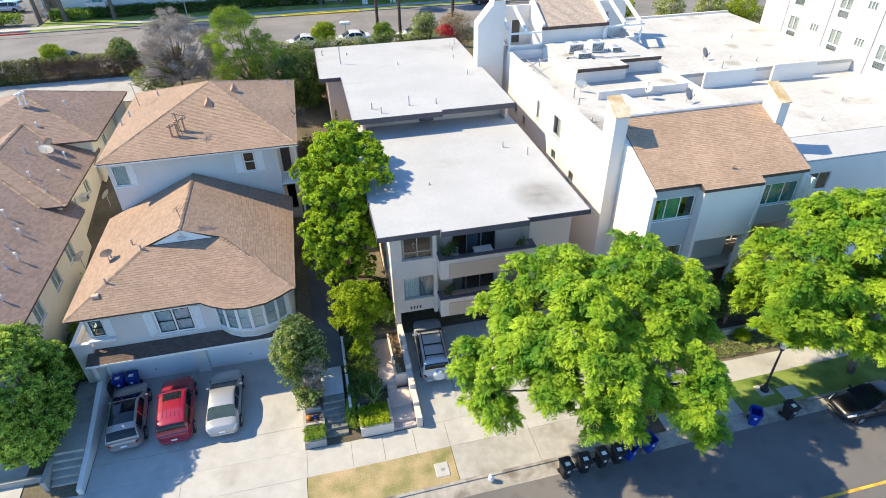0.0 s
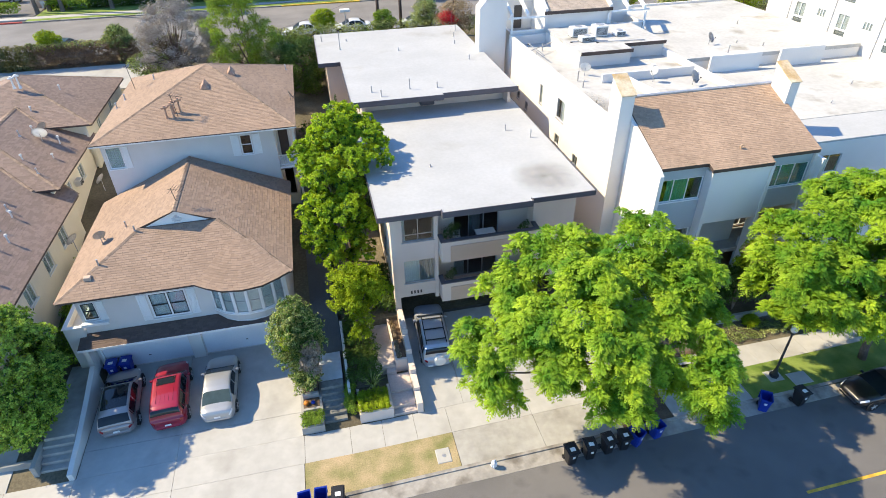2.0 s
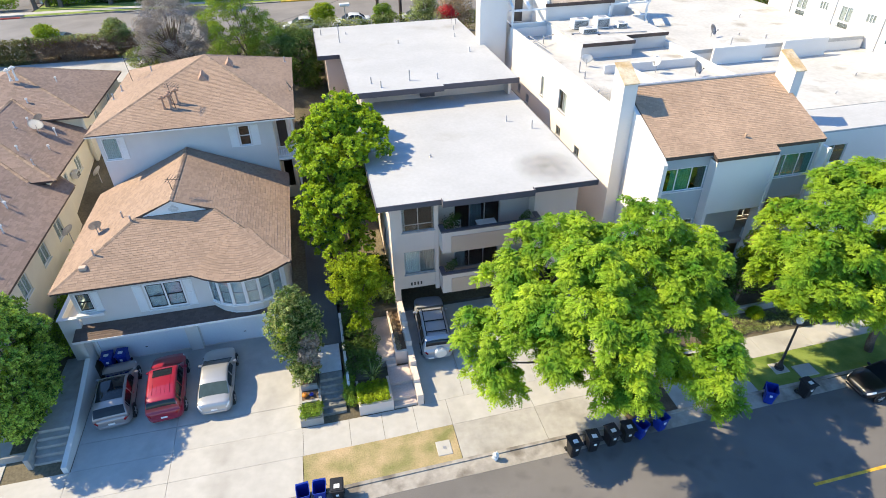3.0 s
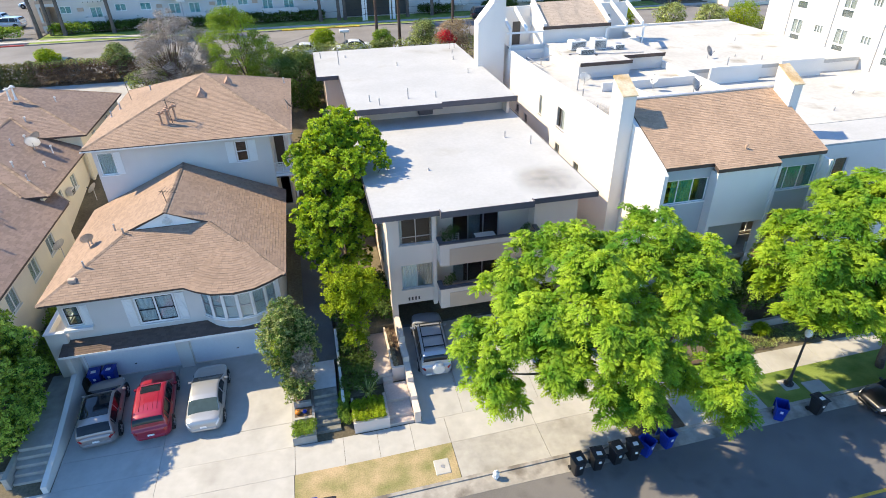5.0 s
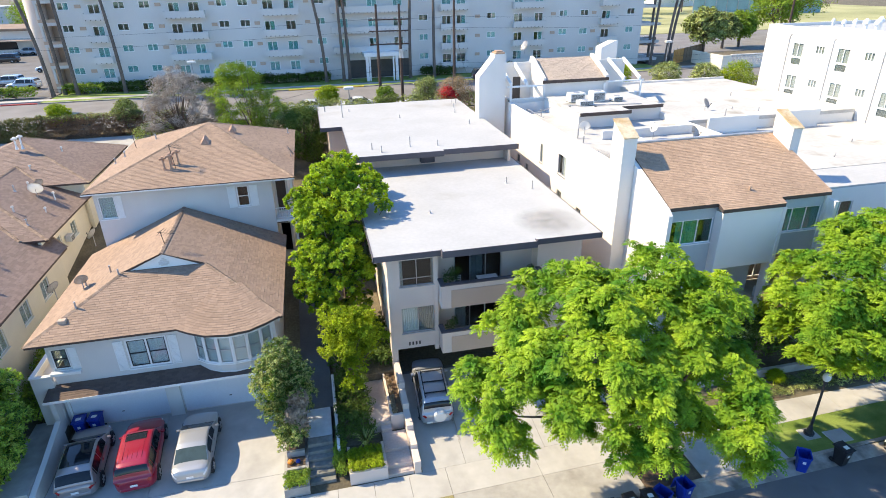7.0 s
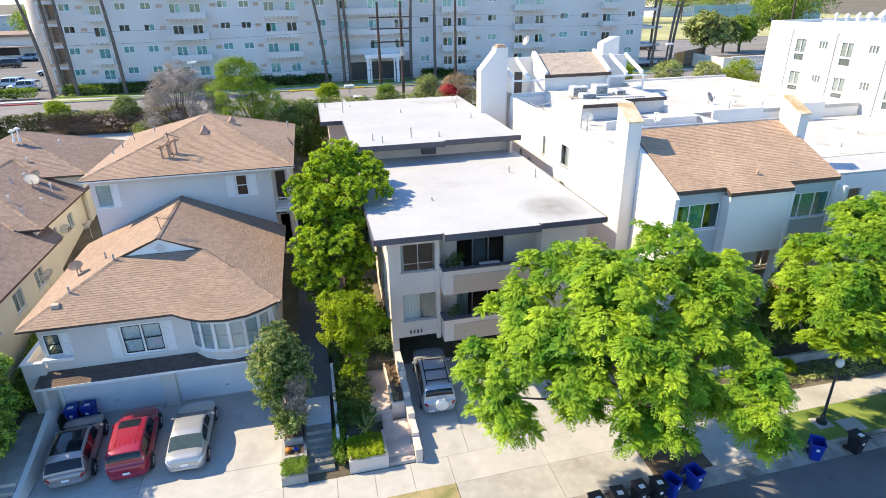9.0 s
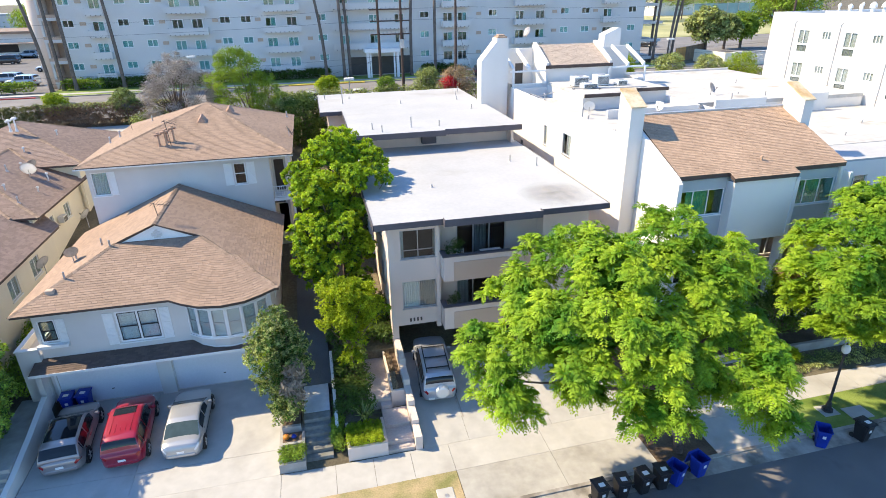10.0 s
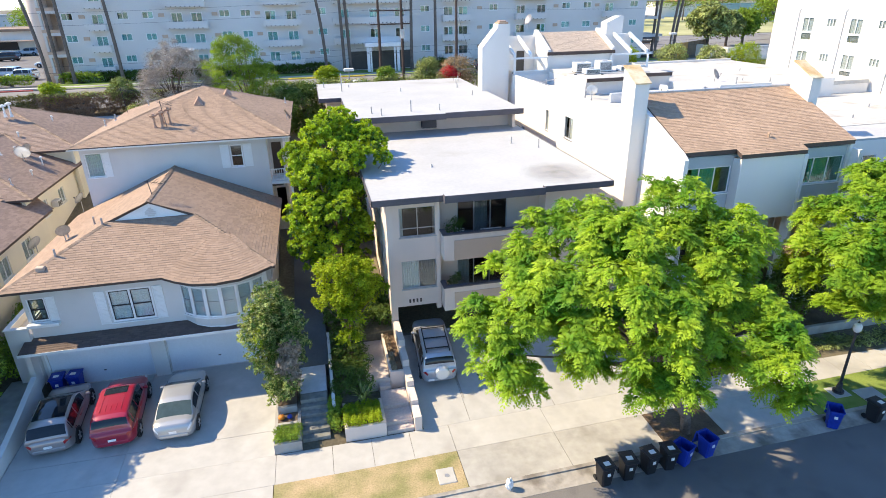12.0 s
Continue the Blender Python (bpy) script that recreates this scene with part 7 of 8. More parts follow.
CHROME = material("chrome", (0.6, 0.6, 0.62), 0.2, 0.05, 2.0, 20.0, 0.0, metal=1.0)
RED_LENS = material("red_lens", (0.3, 0.01, 0.015), 0.2, 0.1, 3.0, 20.0, 0.0, coat=0.6)
CLEAR_LENS = material("clear_lens", (0.7, 0.7, 0.7), 0.15, 0.05, 3.0, 20.0, 0.0, coat=0.8)
BLACK_TRIM = material("black_trim", (0.02, 0.02, 0.022), 0.55, 0.1, 3.0, 20.0, 0.0)


def loft(rows):
    """Faces of a closed loft over rings of equal length, capped at both ends."""
    n = len(rows[0])
    vs = [q for r in rows for q in r]
    fs = [(k * n + i, k * n + (i + 1) % n, (k + 1) * n + (i + 1) % n, (k + 1) * n + i) for k in range(len(rows) - 1) for i in range(n)]
    return vs, fs + [tuple(range(n))[::-1], tuple(range((len(rows) - 1) * n, len(rows) * n))]


def car(label, length, width, tall, body_mat, style="suv", sunroof=None, rails=False, spare=False, lower=None, name="car", ribs=0, rear_glass=None, bars=2):
    """A parked car along +y (its nose) standing on z=0 round the origin."""
    t = thing(name, (0, 0, 0), label, "car")
    hl, hw = length / 2, width / 2
    suv = style != "sedan"
    belt = tall * (0.59 if suv else 0.65)
    hood = tall * (0.62 if suv else 0.64)
    tail = tall * (0.62 if suv else 0.70)
    # stations: y, width factor, bottom, shoulder, deck
    ctl = np.array([
        *([(-hl, 0.64, 0.36, tail * 0.78, tail * 0.86), (-hl + 0.05, 0.78, 0.30, tail * 0.9, tail * 0.96), (-hl + 0.14, 0.88, 0.27, tail * 0.955, tail * 1.0)] if suv else [(-hl, 0.66, 0.36, tail * 0.66, tail * 0.70), (-hl + 0.05, 0.80, 0.30, tail * 0.80, tail * 0.86), (-hl + 0.14, 0.89, 0.27, tail * 0.91, tail * 0.97)]), (-hl + 0.32, 0.96, 0.25, tail * 0.96, tail + 0.0), (-hl + 0.6, 0.985, 0.24, belt, tail + 0.01), (-hl + 1.1, 1.0, 0.26, belt + 0.01, tail),
        (0, 1.0, 0.24, belt - 0.01, belt + 0.02), (hl - 1.6, 1.0, 0.24, belt - 0.03, hood + 0.07), (hl - 1.0, 0.985, 0.26, belt - 0.09, hood + 0.02), (hl - 0.55, 0.95, 0.25, hood - 0.13, hood - 0.05), (hl - 0.28, 0.885, 0.24, hood - 0.21, hood - 0.13), (hl - 0.1, 0.78, 0.25, hood - 0.32, hood - 0.25), (hl, 0.6, 0.32, hood - 0.44, hood - 0.42)])

    def half_ring(y):
        wf, zb, zs, zd = (np.interp(y, ctl[:, 0], ctl[:, k]) for k in range(1, 5))
        w = hw * wf
        return [(0.78 * w, zb), (0.95 * w, zb + 0.06), (0.985 * w, zb + 0.2), (1.0 * w, (zb + zs) / 2 + 0.06), (0.99 * w, zs - 0.1), (0.955 * w, zs - 0.03), (0.88 * w, zs + (zd - zs) * 0.35), (0.6 * w, zs + (zd - zs) * 0.85), (0.3 * w, zs + (zd - zs) * 0.97), (0.0, zd)]

    ys = np.unique(np.concatenate([ctl[:, 0], np.linspace(-hl, hl, 33)]))
    rows = []
    for y in ys:
        r = half_ring(y)
        rows.append([(-a, y, b) for a, b in r] + [(a, y, b) for a, b in r[::-1][1:]])
    mesh_part("body", *loft(rows), body_mat, t, smooth=True)

    def on_body(side, y, k):
        r = half_ring(y)
        a = np.interp(k, range(10), [q[0] for q in r])
        return (side * (a + 0.012), y - (0.012 if y < -hl + 0.2 else 0) + (0.012 if y > hl - 0.2 else 0), np.interp(k, range(10), [q[1] for q in r]) + 0.004)

    # cabin: roof line along the car, as fractions of the height above the belt
    if style == "suv":
        line = [(-hl + 0.06, 0.0), (-hl + 0.12, 0.3), (-hl + 0.24, 0.72), (-hl + 0.36, 0.9), (-hl + 0.56, 0.965), (-hl + 1.3, 1.0), (0.1, 1.0), (hl - 2.0, 0.95), (hl - 1.86, 0.88), (hl - 1.06, 0.0)]
    elif style == "hatch":
        line = [(-hl + 0.06, 0.0), (-hl + 0.14, 0.25), (-hl + 0.34, 0.68), (-hl + 0.5, 0.86), (-hl + 0.75, 0.94), (-hl + 1.6, 1.0), (0.05, 1.0), (hl - 2.05, 0.93), (hl - 1.9, 0.86), (hl - 0.95, 0.0)]
    else:
        line = [(-hl + 0.5, 0.0), (-hl + 0.75, 0.28), (-hl + 1.1, 0.7), (-hl + 1.3, 0.86), (-hl + 1.55, 0.94), (-hl + 2.0, 1.0), (-0.05, 1.0), (hl - 2.2, 0.93), (hl - 2.05, 0.86), (hl - 1.15, 0.0)]
    ln = np.array(line)
    zb, high = belt - 0.05, tall - belt + 0.05

    def cabin_ring(y):
        h = np.interp(y, ln[:, 0], ln[:, 1])
        end = min((y - ln[0, 0]) / 0.5, (ln[-1, 0] - y) / 0.8, 1.0)
        w0 = hw * (0.89 + 0.075 * math.sin(max(end, 0) * math.pi / 2))
        w1 = hw * (0.95 - 0.17 * h) * (0.93 + 0.07 * math.sin(max(end, 0) * math.pi / 2))
        z = high * h
        half = [(w0, 0.0), (w0 + (w1 - w0) * 0.35, 0.32 * z), (w0 + (w1 - w0) * 0.7, 0.64 * z), (w1, 0.87 * z), (w1 * 0.93, 0.95 * z), (w1 * 0.8, 0.985 * z), (w1 * 0.45, 1.0 * z + 0.012 * h), (0.0, 1.0 * z + 0.018 * h)]
        return [(a, zb + b) for a, b in half]

    yl = np.unique(np.concatenate([ln[:, 0], np.linspace(ln[0, 0], ln[-1, 0], 34)]))
    rows = []
    for y in yl:
        r = cabin_ring(y)
        rows.append([(-a, y, b) for a, b in r] + [(a, y, b) for a, b in r[::-1][1:]])
    cabin = mesh_part("cabin", *loft(rows), body_mat, t, smooth=True)

    def on_cabin(y, k):
        """k runs from the one belt (0) over the roof (7) to the other (14)."""
        r = cabin_ring(y)
        i = k if k <= 7 else 14 - k
        a, b = np.interp(i, range(8), [q[0] for q in r]), np.interp(i, range(8), [q[1] for q in r])
        slope = np.interp(y + 0.05, ln[:, 0], ln[:, 1]) - np.interp(y - 0.05, ln[:, 0], ln[:, 1])
        top = min(max(i - 3.0, 0), 1)
        return ((-1 if k < 7 else 1) * (a + 0.009 * (1 - top)), y - (math.copysign(0.014, slope) if abs(slope) > 0.05 else 0) * top, b + 0.009 * top)

    def glass(nm, y0, y1, k0, k1, mat=None, lift=0.0):
        gv, gf = [], []
        a, b = max(4, int(abs(y1 - y0) / 0.07)), max(4, int((k1 - k0) * 2))
        for y in np.linspace(y0, y1, a):
            for k in np.linspace(k0, k1, b):
                q = on_cabin(y, k)
                gv.append((q[0], q[1], q[2] + lift))
        for i in range(a - 1):
            for m in range(b - 1):
                q = i * b + m
                gf.append((q, q + 1, q + b + 1, q + b))
        mesh_part(nm, gv, gf, mat or CAR_WINDOW, cabin, smooth=True)

    yr, yf = ln[3, 0], ln[-2, 0]
    glass("windscreen", ln[-1, 0] - 0.1, yf + 0.05, 3.6, 10.4)
    glass("rear_window", ln[0, 0] + (0.11 if suv else 0.14), yr - 0.03, 3.95, 10.05, rear_glass)
    mid = (yr + yf) / 2
    for k0, k1 in ((0.55, 2.95), (11.05, 13.45)):
        glass("side_window", mid + 0.04, yf + 0.12, k0, k1)
        glass("side_window", mid - 0.86, mid - 0.04, k0, k1)
        if suv:
            glass("side_window", yr + 0.06, mid - 0.93, k0 + 0.15, k1 - 0.15)
    if sunroof:
        a, b, c = sunroof
        glass("sunroof", ln[4, 0] + (yf - ln[4, 0]) * a, ln[4, 0] + (yf - ln[4, 0]) * b, 7 - c, 7 + c, lift=0.004)
    for k in range(ribs):
        x = hw * (-0.5 + k / (ribs - 1)) * 0.9
        part("roof_rib", boxes((x - 0.012, x + 0.012, ln[4, 0] + 0.2, 0.1, tall - 0.02, tall + 0.016), bevel=0.005), body_mat, cabin)
    if rails:
        for x in (-hw * 0.62, hw * 0.62):
            part("roof_rail", boxes((x - 0.025, x + 0.025, ln[4, 0] + 0.05, yf - 0.1, tall - 0.03, tall + 0.06), bevel=0.015), BLACK_TRIM, cabin)
        for y in np.linspace(ln[4, 0] + 0.3, yf - 0.3, bars):
            part("cross_bar", boxes((-hw * 0.62, hw * 0.62, y - 0.045, y + 0.045, tall + 0.05, tall + 0.08), bevel=0.01), BLACK_TRIM, cabin)

    def skin(nm, side, y0, y1, k0, k1, mat):
        gv = [on_body(side, y, k) for y in np.linspace(y0, y1, 7) for k in np.linspace(k0, k1, 5)]
        gf = [(i * 5 + m, i * 5 + m + 1, i * 5 + m + 6, i * 5 + m + 5) for i in range(6) for m in range(4)]
        mesh_part(nm, gv, gf, mat, t, smooth=True)

    part("rear_bumper", boxes((-hw * 0.70, hw * 0.70, -hl - 0.03, -hl + 0.2, 0.36, 0.56), bevel=0.05), lower or body_mat, t)
    part("front_bumper", boxes((-hw * 0.64, hw * 0.64, hl - 0.12, hl + 0.03, 0.28, 0.48), bevel=0.04), lower or body_mat, t)
    for sg in (-1, 1):
        skin("tail_light", sg, -hl + 0.01, -hl + (0.24 if suv else 0.2), 3.9 if suv else 4.3, 5.6, RED_LENS if suv else CLEAR_LENS)
        skin("headlight", sg, hl - 0.5, hl - 0.1, 4.6, 6.0, CLEAR_LENS)
        skin("door_handle", sg, mid + 0.08, mid + 0.26, 4.0, 4.4, CHROME)
        skin("door_handle", sg, mid - 0.8, mid - 0.62, 4.0, 4.4, CHROME)
        skin("sill_trim", sg, -hl + 1.3, hl - 1.3, 0.6, 1.6, BLACK_TRIM)
        part("mirror", boxes((sg * (hw + 0.03) - 0.1, sg * (hw + 0.03) + 0.1, ln[-1, 0] - 0.52, ln[-1, 0] - 0.38, belt - 0.04, belt + 0.11), bevel=0.04), body_mat, t)
    part("number_plate", boxes((-0.16, 0.16, -hl - 0.045, -hl - 0.034, 0.60, 0.72) if spare is False else (-0.6, -0.3, -hl - 0.045, -hl - 0.034, 0.40, 0.52)), PRINT_WHITE, t)
    part("grille", boxes((-hw * 0.42, hw * 0.42, hl - 0.06, hl + 0.008, hood - 0.58, hood - 0.46), bevel=0.01), BLACK_TRIM, t)
    if spare:
        part("spare_cover", tubes(((0.1, -hl + 0.1, 0.88), (0.1, -hl - 0.15, 0.88), 0.35, 0.35), ((0.1, -hl - 0.15, 0.88), (0.1, -hl - 0.19, 0.88), 0.35, 0.28), sides=28), SPARE, t, "white spare wheel cover")
    for sx in (-1, 1):
        for y in (-hl + 0.85, hl - 0.88):
            r, x = (0.345 if suv else 0.325), sx * (hw - 0.1)
            arch = bmesh.new()
            tube(arch, (x, y, r + 0.02), (x + sx * 0.106, y, r + 0.02), r + 0.06, r + 0.06, 28)
            part("wheel_arch", arch, BLACK_TRIM, t)
            w = part("wheel", tubes(((x - 0.1, y, r), (x + sx * 0.112, y, r), r * 0.62), sides=20), METAL_GREY, t)
            part("tyre", tubes(((x - 0.11, y, r), (x + sx * 0.114, y, r), r), sides=24), RUBBER, w)
            e = sx * 0.124
            rim = bmesh.new()
            tube(rim, (x, y, r), (x + e, y, r), r * 0.2, r * 0.18, 12)
            for k in range(5):
                a = k * math.tau / 5
                tube(rim, (x + e, y, r), (x + e, y + math.cos(a) * r * 0.6, r + math.sin(a) * r * 0.6), 0.035, 0.03, 6)
            part("rim", rim, METAL_GREY, w)
    return t


CAR_WINDOW = material("car_window", (0.012, 0.016, 0.02), 0.06, 0.1, 1.0, 10.0, 0.0, spec=0.45)
# Green tint made paler, with the sky's reflection put into the glass colour
CAR_WINDOW_PALE = material("green_tinted_skylit_car_window", (0.06, 0.085, 0.08), 0.06, 0.15, 1.0, 3.0, 0.0, spec=0.5)
SPARE = paint("white_plastic", (0.7, 0.69, 0.66), 0.1)
P_GREY, P_RED, P_SILVER = paint("warm_silver_paint", (0.33, 0.29, 0.275), 0.45), paint("red_paint", (0.30, 0.008, 0.028), 0.1), paint("silver_white_paint", (0.43, 0.43, 0.425), 0.5)
P_SUV, P_BLACK, P_WHITE = paint("blue_silver_paint", (0.40, 0.42, 0.46), 0.45), paint("black_paint", (0.012, 0.012, 0.015), 0.2), paint("white_car_paint", (0.75, 0.75, 0.75), 0.0)
P_GREEN, P_BLUE = paint("dark_teal_paint", (0.05, 0.10, 0.11)), paint("pale_blue_paint", (0.35, 0.42, 0.5))


def park(c, x, y, z, heading, pitch):
    c.matrix_basis = pose(x, y, z, pitch, 0, heading)
    return c


LEVEL = math.degrees(math.atan(0.036))
SLOPE = math.degrees(math.atan(0.12))
park(car("silver-grey hatchback with black glass roof on the driveway", 4.5, 1.92, 1.54, P_GREY, style="hatch", sunroof=(0.06, 0.95, 2.45)), -13.05, 25.3, drive(25.3) + 0.005, 5, LEVEL)
park(car("red compact suv with small sunroof on the driveway", 4.55, 1.90, 1.66, P_RED, sunroof=(0.66, 0.92, 1.6), ribs=5), -10.4, 25.15, drive(25.15) + 0.005, 4, LEVEL)
park(car("silver-white sedan parked on the driveway", 4.6, 1.84, 1.45, P_SILVER, style="sedan", rear_glass=CAR_WINDOW_PALE), -7.72, 25.08, drive(25.08) + 0.005, 0, LEVEL)
park(car("silver suv with roof rails and spare wheel at the carport", 4.65, 1.9, 1.70, P_SUV, rails=True, spare=True, bars=3), 4.84, 25.98, height(25.98) + 0.02, -3, SLOPE)
park(car("black sedan parked at the kerb under a tree", 4.7, 1.84, 1.46, P_BLACK, style="sedan"), 28.95, 16.35, -0.155, 90, 0)
street_car = car("white car parked on the upper street", 4.5, 1.8, 1.5, P_WHITE, style="sedan")
park(street_car, -0.6, 69.3, UP + 0.01, 90, 0)
tagged(street_car, group="cars on the upper street")
for x, y, a in ((4.9, 69.4, 90), (12.3, 69.3, 90), (-58.0, 70.0, 92)):
    copy_thing(street_car, pose(x, y, UP + 0.01, 0, 0, a))
teal = park(car("dark teal car parked on the upper street", 4.5, 1.8, 1.5, P_GREEN, style="sedan"), -25.6, 69.3, UP + 0.01, 90, 0)
lot_car = park(car("pale blue car in the parking lot", 4.6, 1.8, 1.6, P_BLUE), -41.2, 99.0, UP + 0.03, 80, 0)
tagged(lot_car, group="cars in the parking lot")
for x, y, a in ((-60.0, 151.0, 85), (-66.0, 140.0, 85), (-45.0, 103.5, 80), (-54.0, 146.0, 80), (-44.5, 119.0, 85)):
    copy_thing(lot_car, pose(x, y, UP + 0.03, 0, 0, a))
dark_suv = park(car("black suv in the parking lot", 4.8, 1.9, 1.8, P_BLACK), -58.5, 136.5, UP + 0.03, 85, 0)
copy_thing(dark_suv, pose(26.0, 85.2, UP + 0.01, 0, 0, -90))
copy_thing(dark_suv, pose(72.0, 120.0, UP + 0.04, 0, 0, 30))
copy_thing(street_car, pose(36.0, 85.2, UP + 0.01, 0, 0, -90))


# ---- wheeled bins ----
def wheelie_bin(label, mat, lid_open=False, group=""):
    t = thing("wheelie_bin", (0, 0, 0), label, "bin", group)
    bm = bmesh.new()
    rings = []
    for z, hx, hy in ((0.04, 0.22, 0.25), (0.5, 0.255, 0.29), (0.94, 0.285, 0.335), (0.98, 0.31, 0.36), (1.02, 0.31, 0.36)):
        rings.append([bm.verts.new((sx * (hx - cx), sy * (hy - cy), z)) for sx, sy, cx, cy in ((-1, -1, 0.05, 0), (1, -1, 0.05, 0), (1, -1, 0, 0.05), (1, 1, 0, 0.05), (1, 1, 0.05, 0), (-1, 1, 0.05, 0), (-1, 1, 0, 0.05), (-1, -1, 0, 0.05))])
    for z, hx, hy in ((1.02, 0.285, 0.335), (0.1, 0.2, 0.23)):
        rings.append([bm.verts.new((sx * (hx - cx), sy * (hy - cy), z)) for sx, sy, cx, cy in ((-1, -1, 0.05, 0), (1, -1, 0.05, 0), (1, -1, 0, 0.05), (1, 1, 0, 0.05), (1, 1, 0.05, 0), (-1, 1, 0.05, 0), (-1, 1, 0, 0.05), (-1, -1, 0, 0.05))])
    for a, b in zip(rings[:-1], rings[1:]):
        for k in range(8):
            bm.faces.new((a[k], a[(k + 1) % 8], b[(k + 1) % 8], b[k]))
    bm.faces.new(rings[0][::-1])
    bm.faces.new(rings[-1])
    part("body", bm, mat, t)
    if lid_open:
        lid = prism([(-0.3, 0.37, 1.0), (0.3, 0.37, 1.0), (0.27, 0.5, 0.32), (-0.27, 0.5, 0.32)], (0, 0.05, 0.02))
    else:
        lid = boxes((-0.32, 0.32, -0.4, 0.37, 1.021, 1.06), (-0.26, 0.26, -0.33, 0.3, 1.06, 1.09), bevel=0.012)
    ld = part("lid", lid, mat, t)
    if not lid_open:
        part("label", boxes((-0.13, 0.13, -0.2, 0.02, 1.0905, 1.093)), PRINT_WHITE, ld, "white printed label")
    part("mark", boxes((-0.07, 0.07, -0.337, -0.318, 0.62, 0.76)), PRINT_WHITE, t)
    part("handle", tubes(((-0.25, 0.43, 0.95), (0.25, 0.43, 0.95), 0.018), ((-0.25, 0.35, 0.95), (-0.25, 0.43, 0.95), 0.018), ((0.25, 0.35, 0.95), (0.25, 0.43, 0.95), 0.018)), mat, t)
    for s in (-1, 1):
        part("wheel", tubes(((s * 0.2, 0.27, 0.12), (s * 0.27, 0.27, 0.12), 0.12), sides=16), RUBBER, t)
    return t


black_bin = wheelie_bin("black plastic wheelie bin in the street gutter", BIN_BLACK, False, "bins at the kerb")
black_bin.matrix_basis = pose(10.0, 16.35, gutter_z(10.0, 16.35), 0, 0, 4)
for x, y, a in ((11.05, 16.42, -3), (12.1, 16.5, 6), (13.0, 16.52, -2), (23.9, 16.85, 8), (-1.7, 16.62, -4)):
    copy_thing(black_bin, pose(x, y, gutter_z(x, y), 0, 0, a))
blue_bin = wheelie_bin("blue plastic wheelie bin with its lid hanging open", BIN_BLUE, True, "blue bins at the kerb")
blue_bin.matrix_basis = pose(13.75, 16.55, gutter_z(13.75, 16.55), 0, 0, 25)
for x, y, a in ((15.0, 16.75, 12), (21.7, 16.95, -35), (-3.25, 16.7, 5), (-2.5, 16.72, -2)):
    copy_thing(blue_bin, pose(x, y, gutter_z(x, y), 0, 0, a))
shut_bin = wheelie_bin("blue plastic wheelie bin beside a garage door", BIN_BLUE, False, "bins at the garage")
shut_bin.matrix_basis = pose(-14.02, 27.85, drive(27.85), 0, 0, 4)
copy_thing(shut_bin, pose(-13.25, 27.9, drive(27.9), 0, 0, -3))

# ---- street things ----
def lamp_post(x, y, z):
    t = thing("street_lamp", (x, y, z), "black street lamp post with white globe", "street lamp")
    part("base", tubes(((x, y, z), (x, y, z + 0.12), 0.26), ((x, y, z + 0.12), (x, y, z + 0.55), 0.17, 0.1), sides=12), METAL_DARK, t)
    part("pole", tubes(((x, y, z + 0.5), (x, y, z + 3.35), 0.075, 0.055), ((x, y, z + 3.35), (x, y, z + 3.45), 0.12, 0.12), sides=12), METAL_DARK, t)
    bm = bmesh.new()
    bmesh.ops.create_uvsphere(bm, u_segments=16, v_segments=10, radius=0.2)
    for v in bm.verts:
        v.co = Vector((v.co.x, v.co.y, v.co.z * 1.35)) + Vector((x, y, z + 3.7))
    part("globe", bm, GLOBE, t, "white acorn globe", smooth=True)
    part("finial", tubes(((x, y, z + 3.95), (x, y, z + 4.08), 0.06, 0.01)), METAL_DARK, t)


GLOBE = material("lamp_globe", (0.72, 0.74, 0.74), 0.25, 0.03, 2.0, 20.0, 0.0)
lamp_post(23.85, 18.8, 0.02)
pad = thing("utility_pad", (25.2, 18.3, 0), "concrete utility cover set in the verge", "utility cover")
part("slab", boxes((24.6, 25.8, 17.85, 18.75, -0.02, 0.05), bevel=0.03), CONCRETE, pad)
pad2 = thing("lamp_footing", (23.85, 18.8, 0), "square concrete lamp footing", "footing")
part("slab", boxes((23.4, 24.3, 18.4, 19.2, -0.02, 0.03), bevel=0.01), CONCRETE, pad2)
cover = thing("utility_cover", (3.76, 18.05, 0), "pale concrete meter cover in the dry lawn", "utility cover")
part("plate", boxes((3.36, 4.12, 17.62, 18.5, -0.02, 0.035), bevel=0.03), CONCRETE, cover)
part("lid", tubes(((3.76, 18.05, 0.036), (3.76, 18.05, 0.05), 0.1), sides=16), METAL_GREY, cover)
bag = thing("plastic_bag", (6.1, 16.9, -0.1), "crumpled white plastic bag lying at the kerb", "bag")
bm = bmesh.new()
bmesh.ops.create_icosphere(bm, subdivisions=3, radius=1.0)
for v in bm.verts:
    k = 1 + 0.45 * noise.noise(v.co * 2.3) + 0.15 * noise.noise(v.co * 6.0)
    v.co = Vector((v.co.x * 0.15 * k + 6.1, v.co.y * 0.13 * k + 16.88, -0.1 + max(0, (v.co.z * 0.3 * k + 0.25))))
part("bag", bm, PRINT_WHITE, bag)


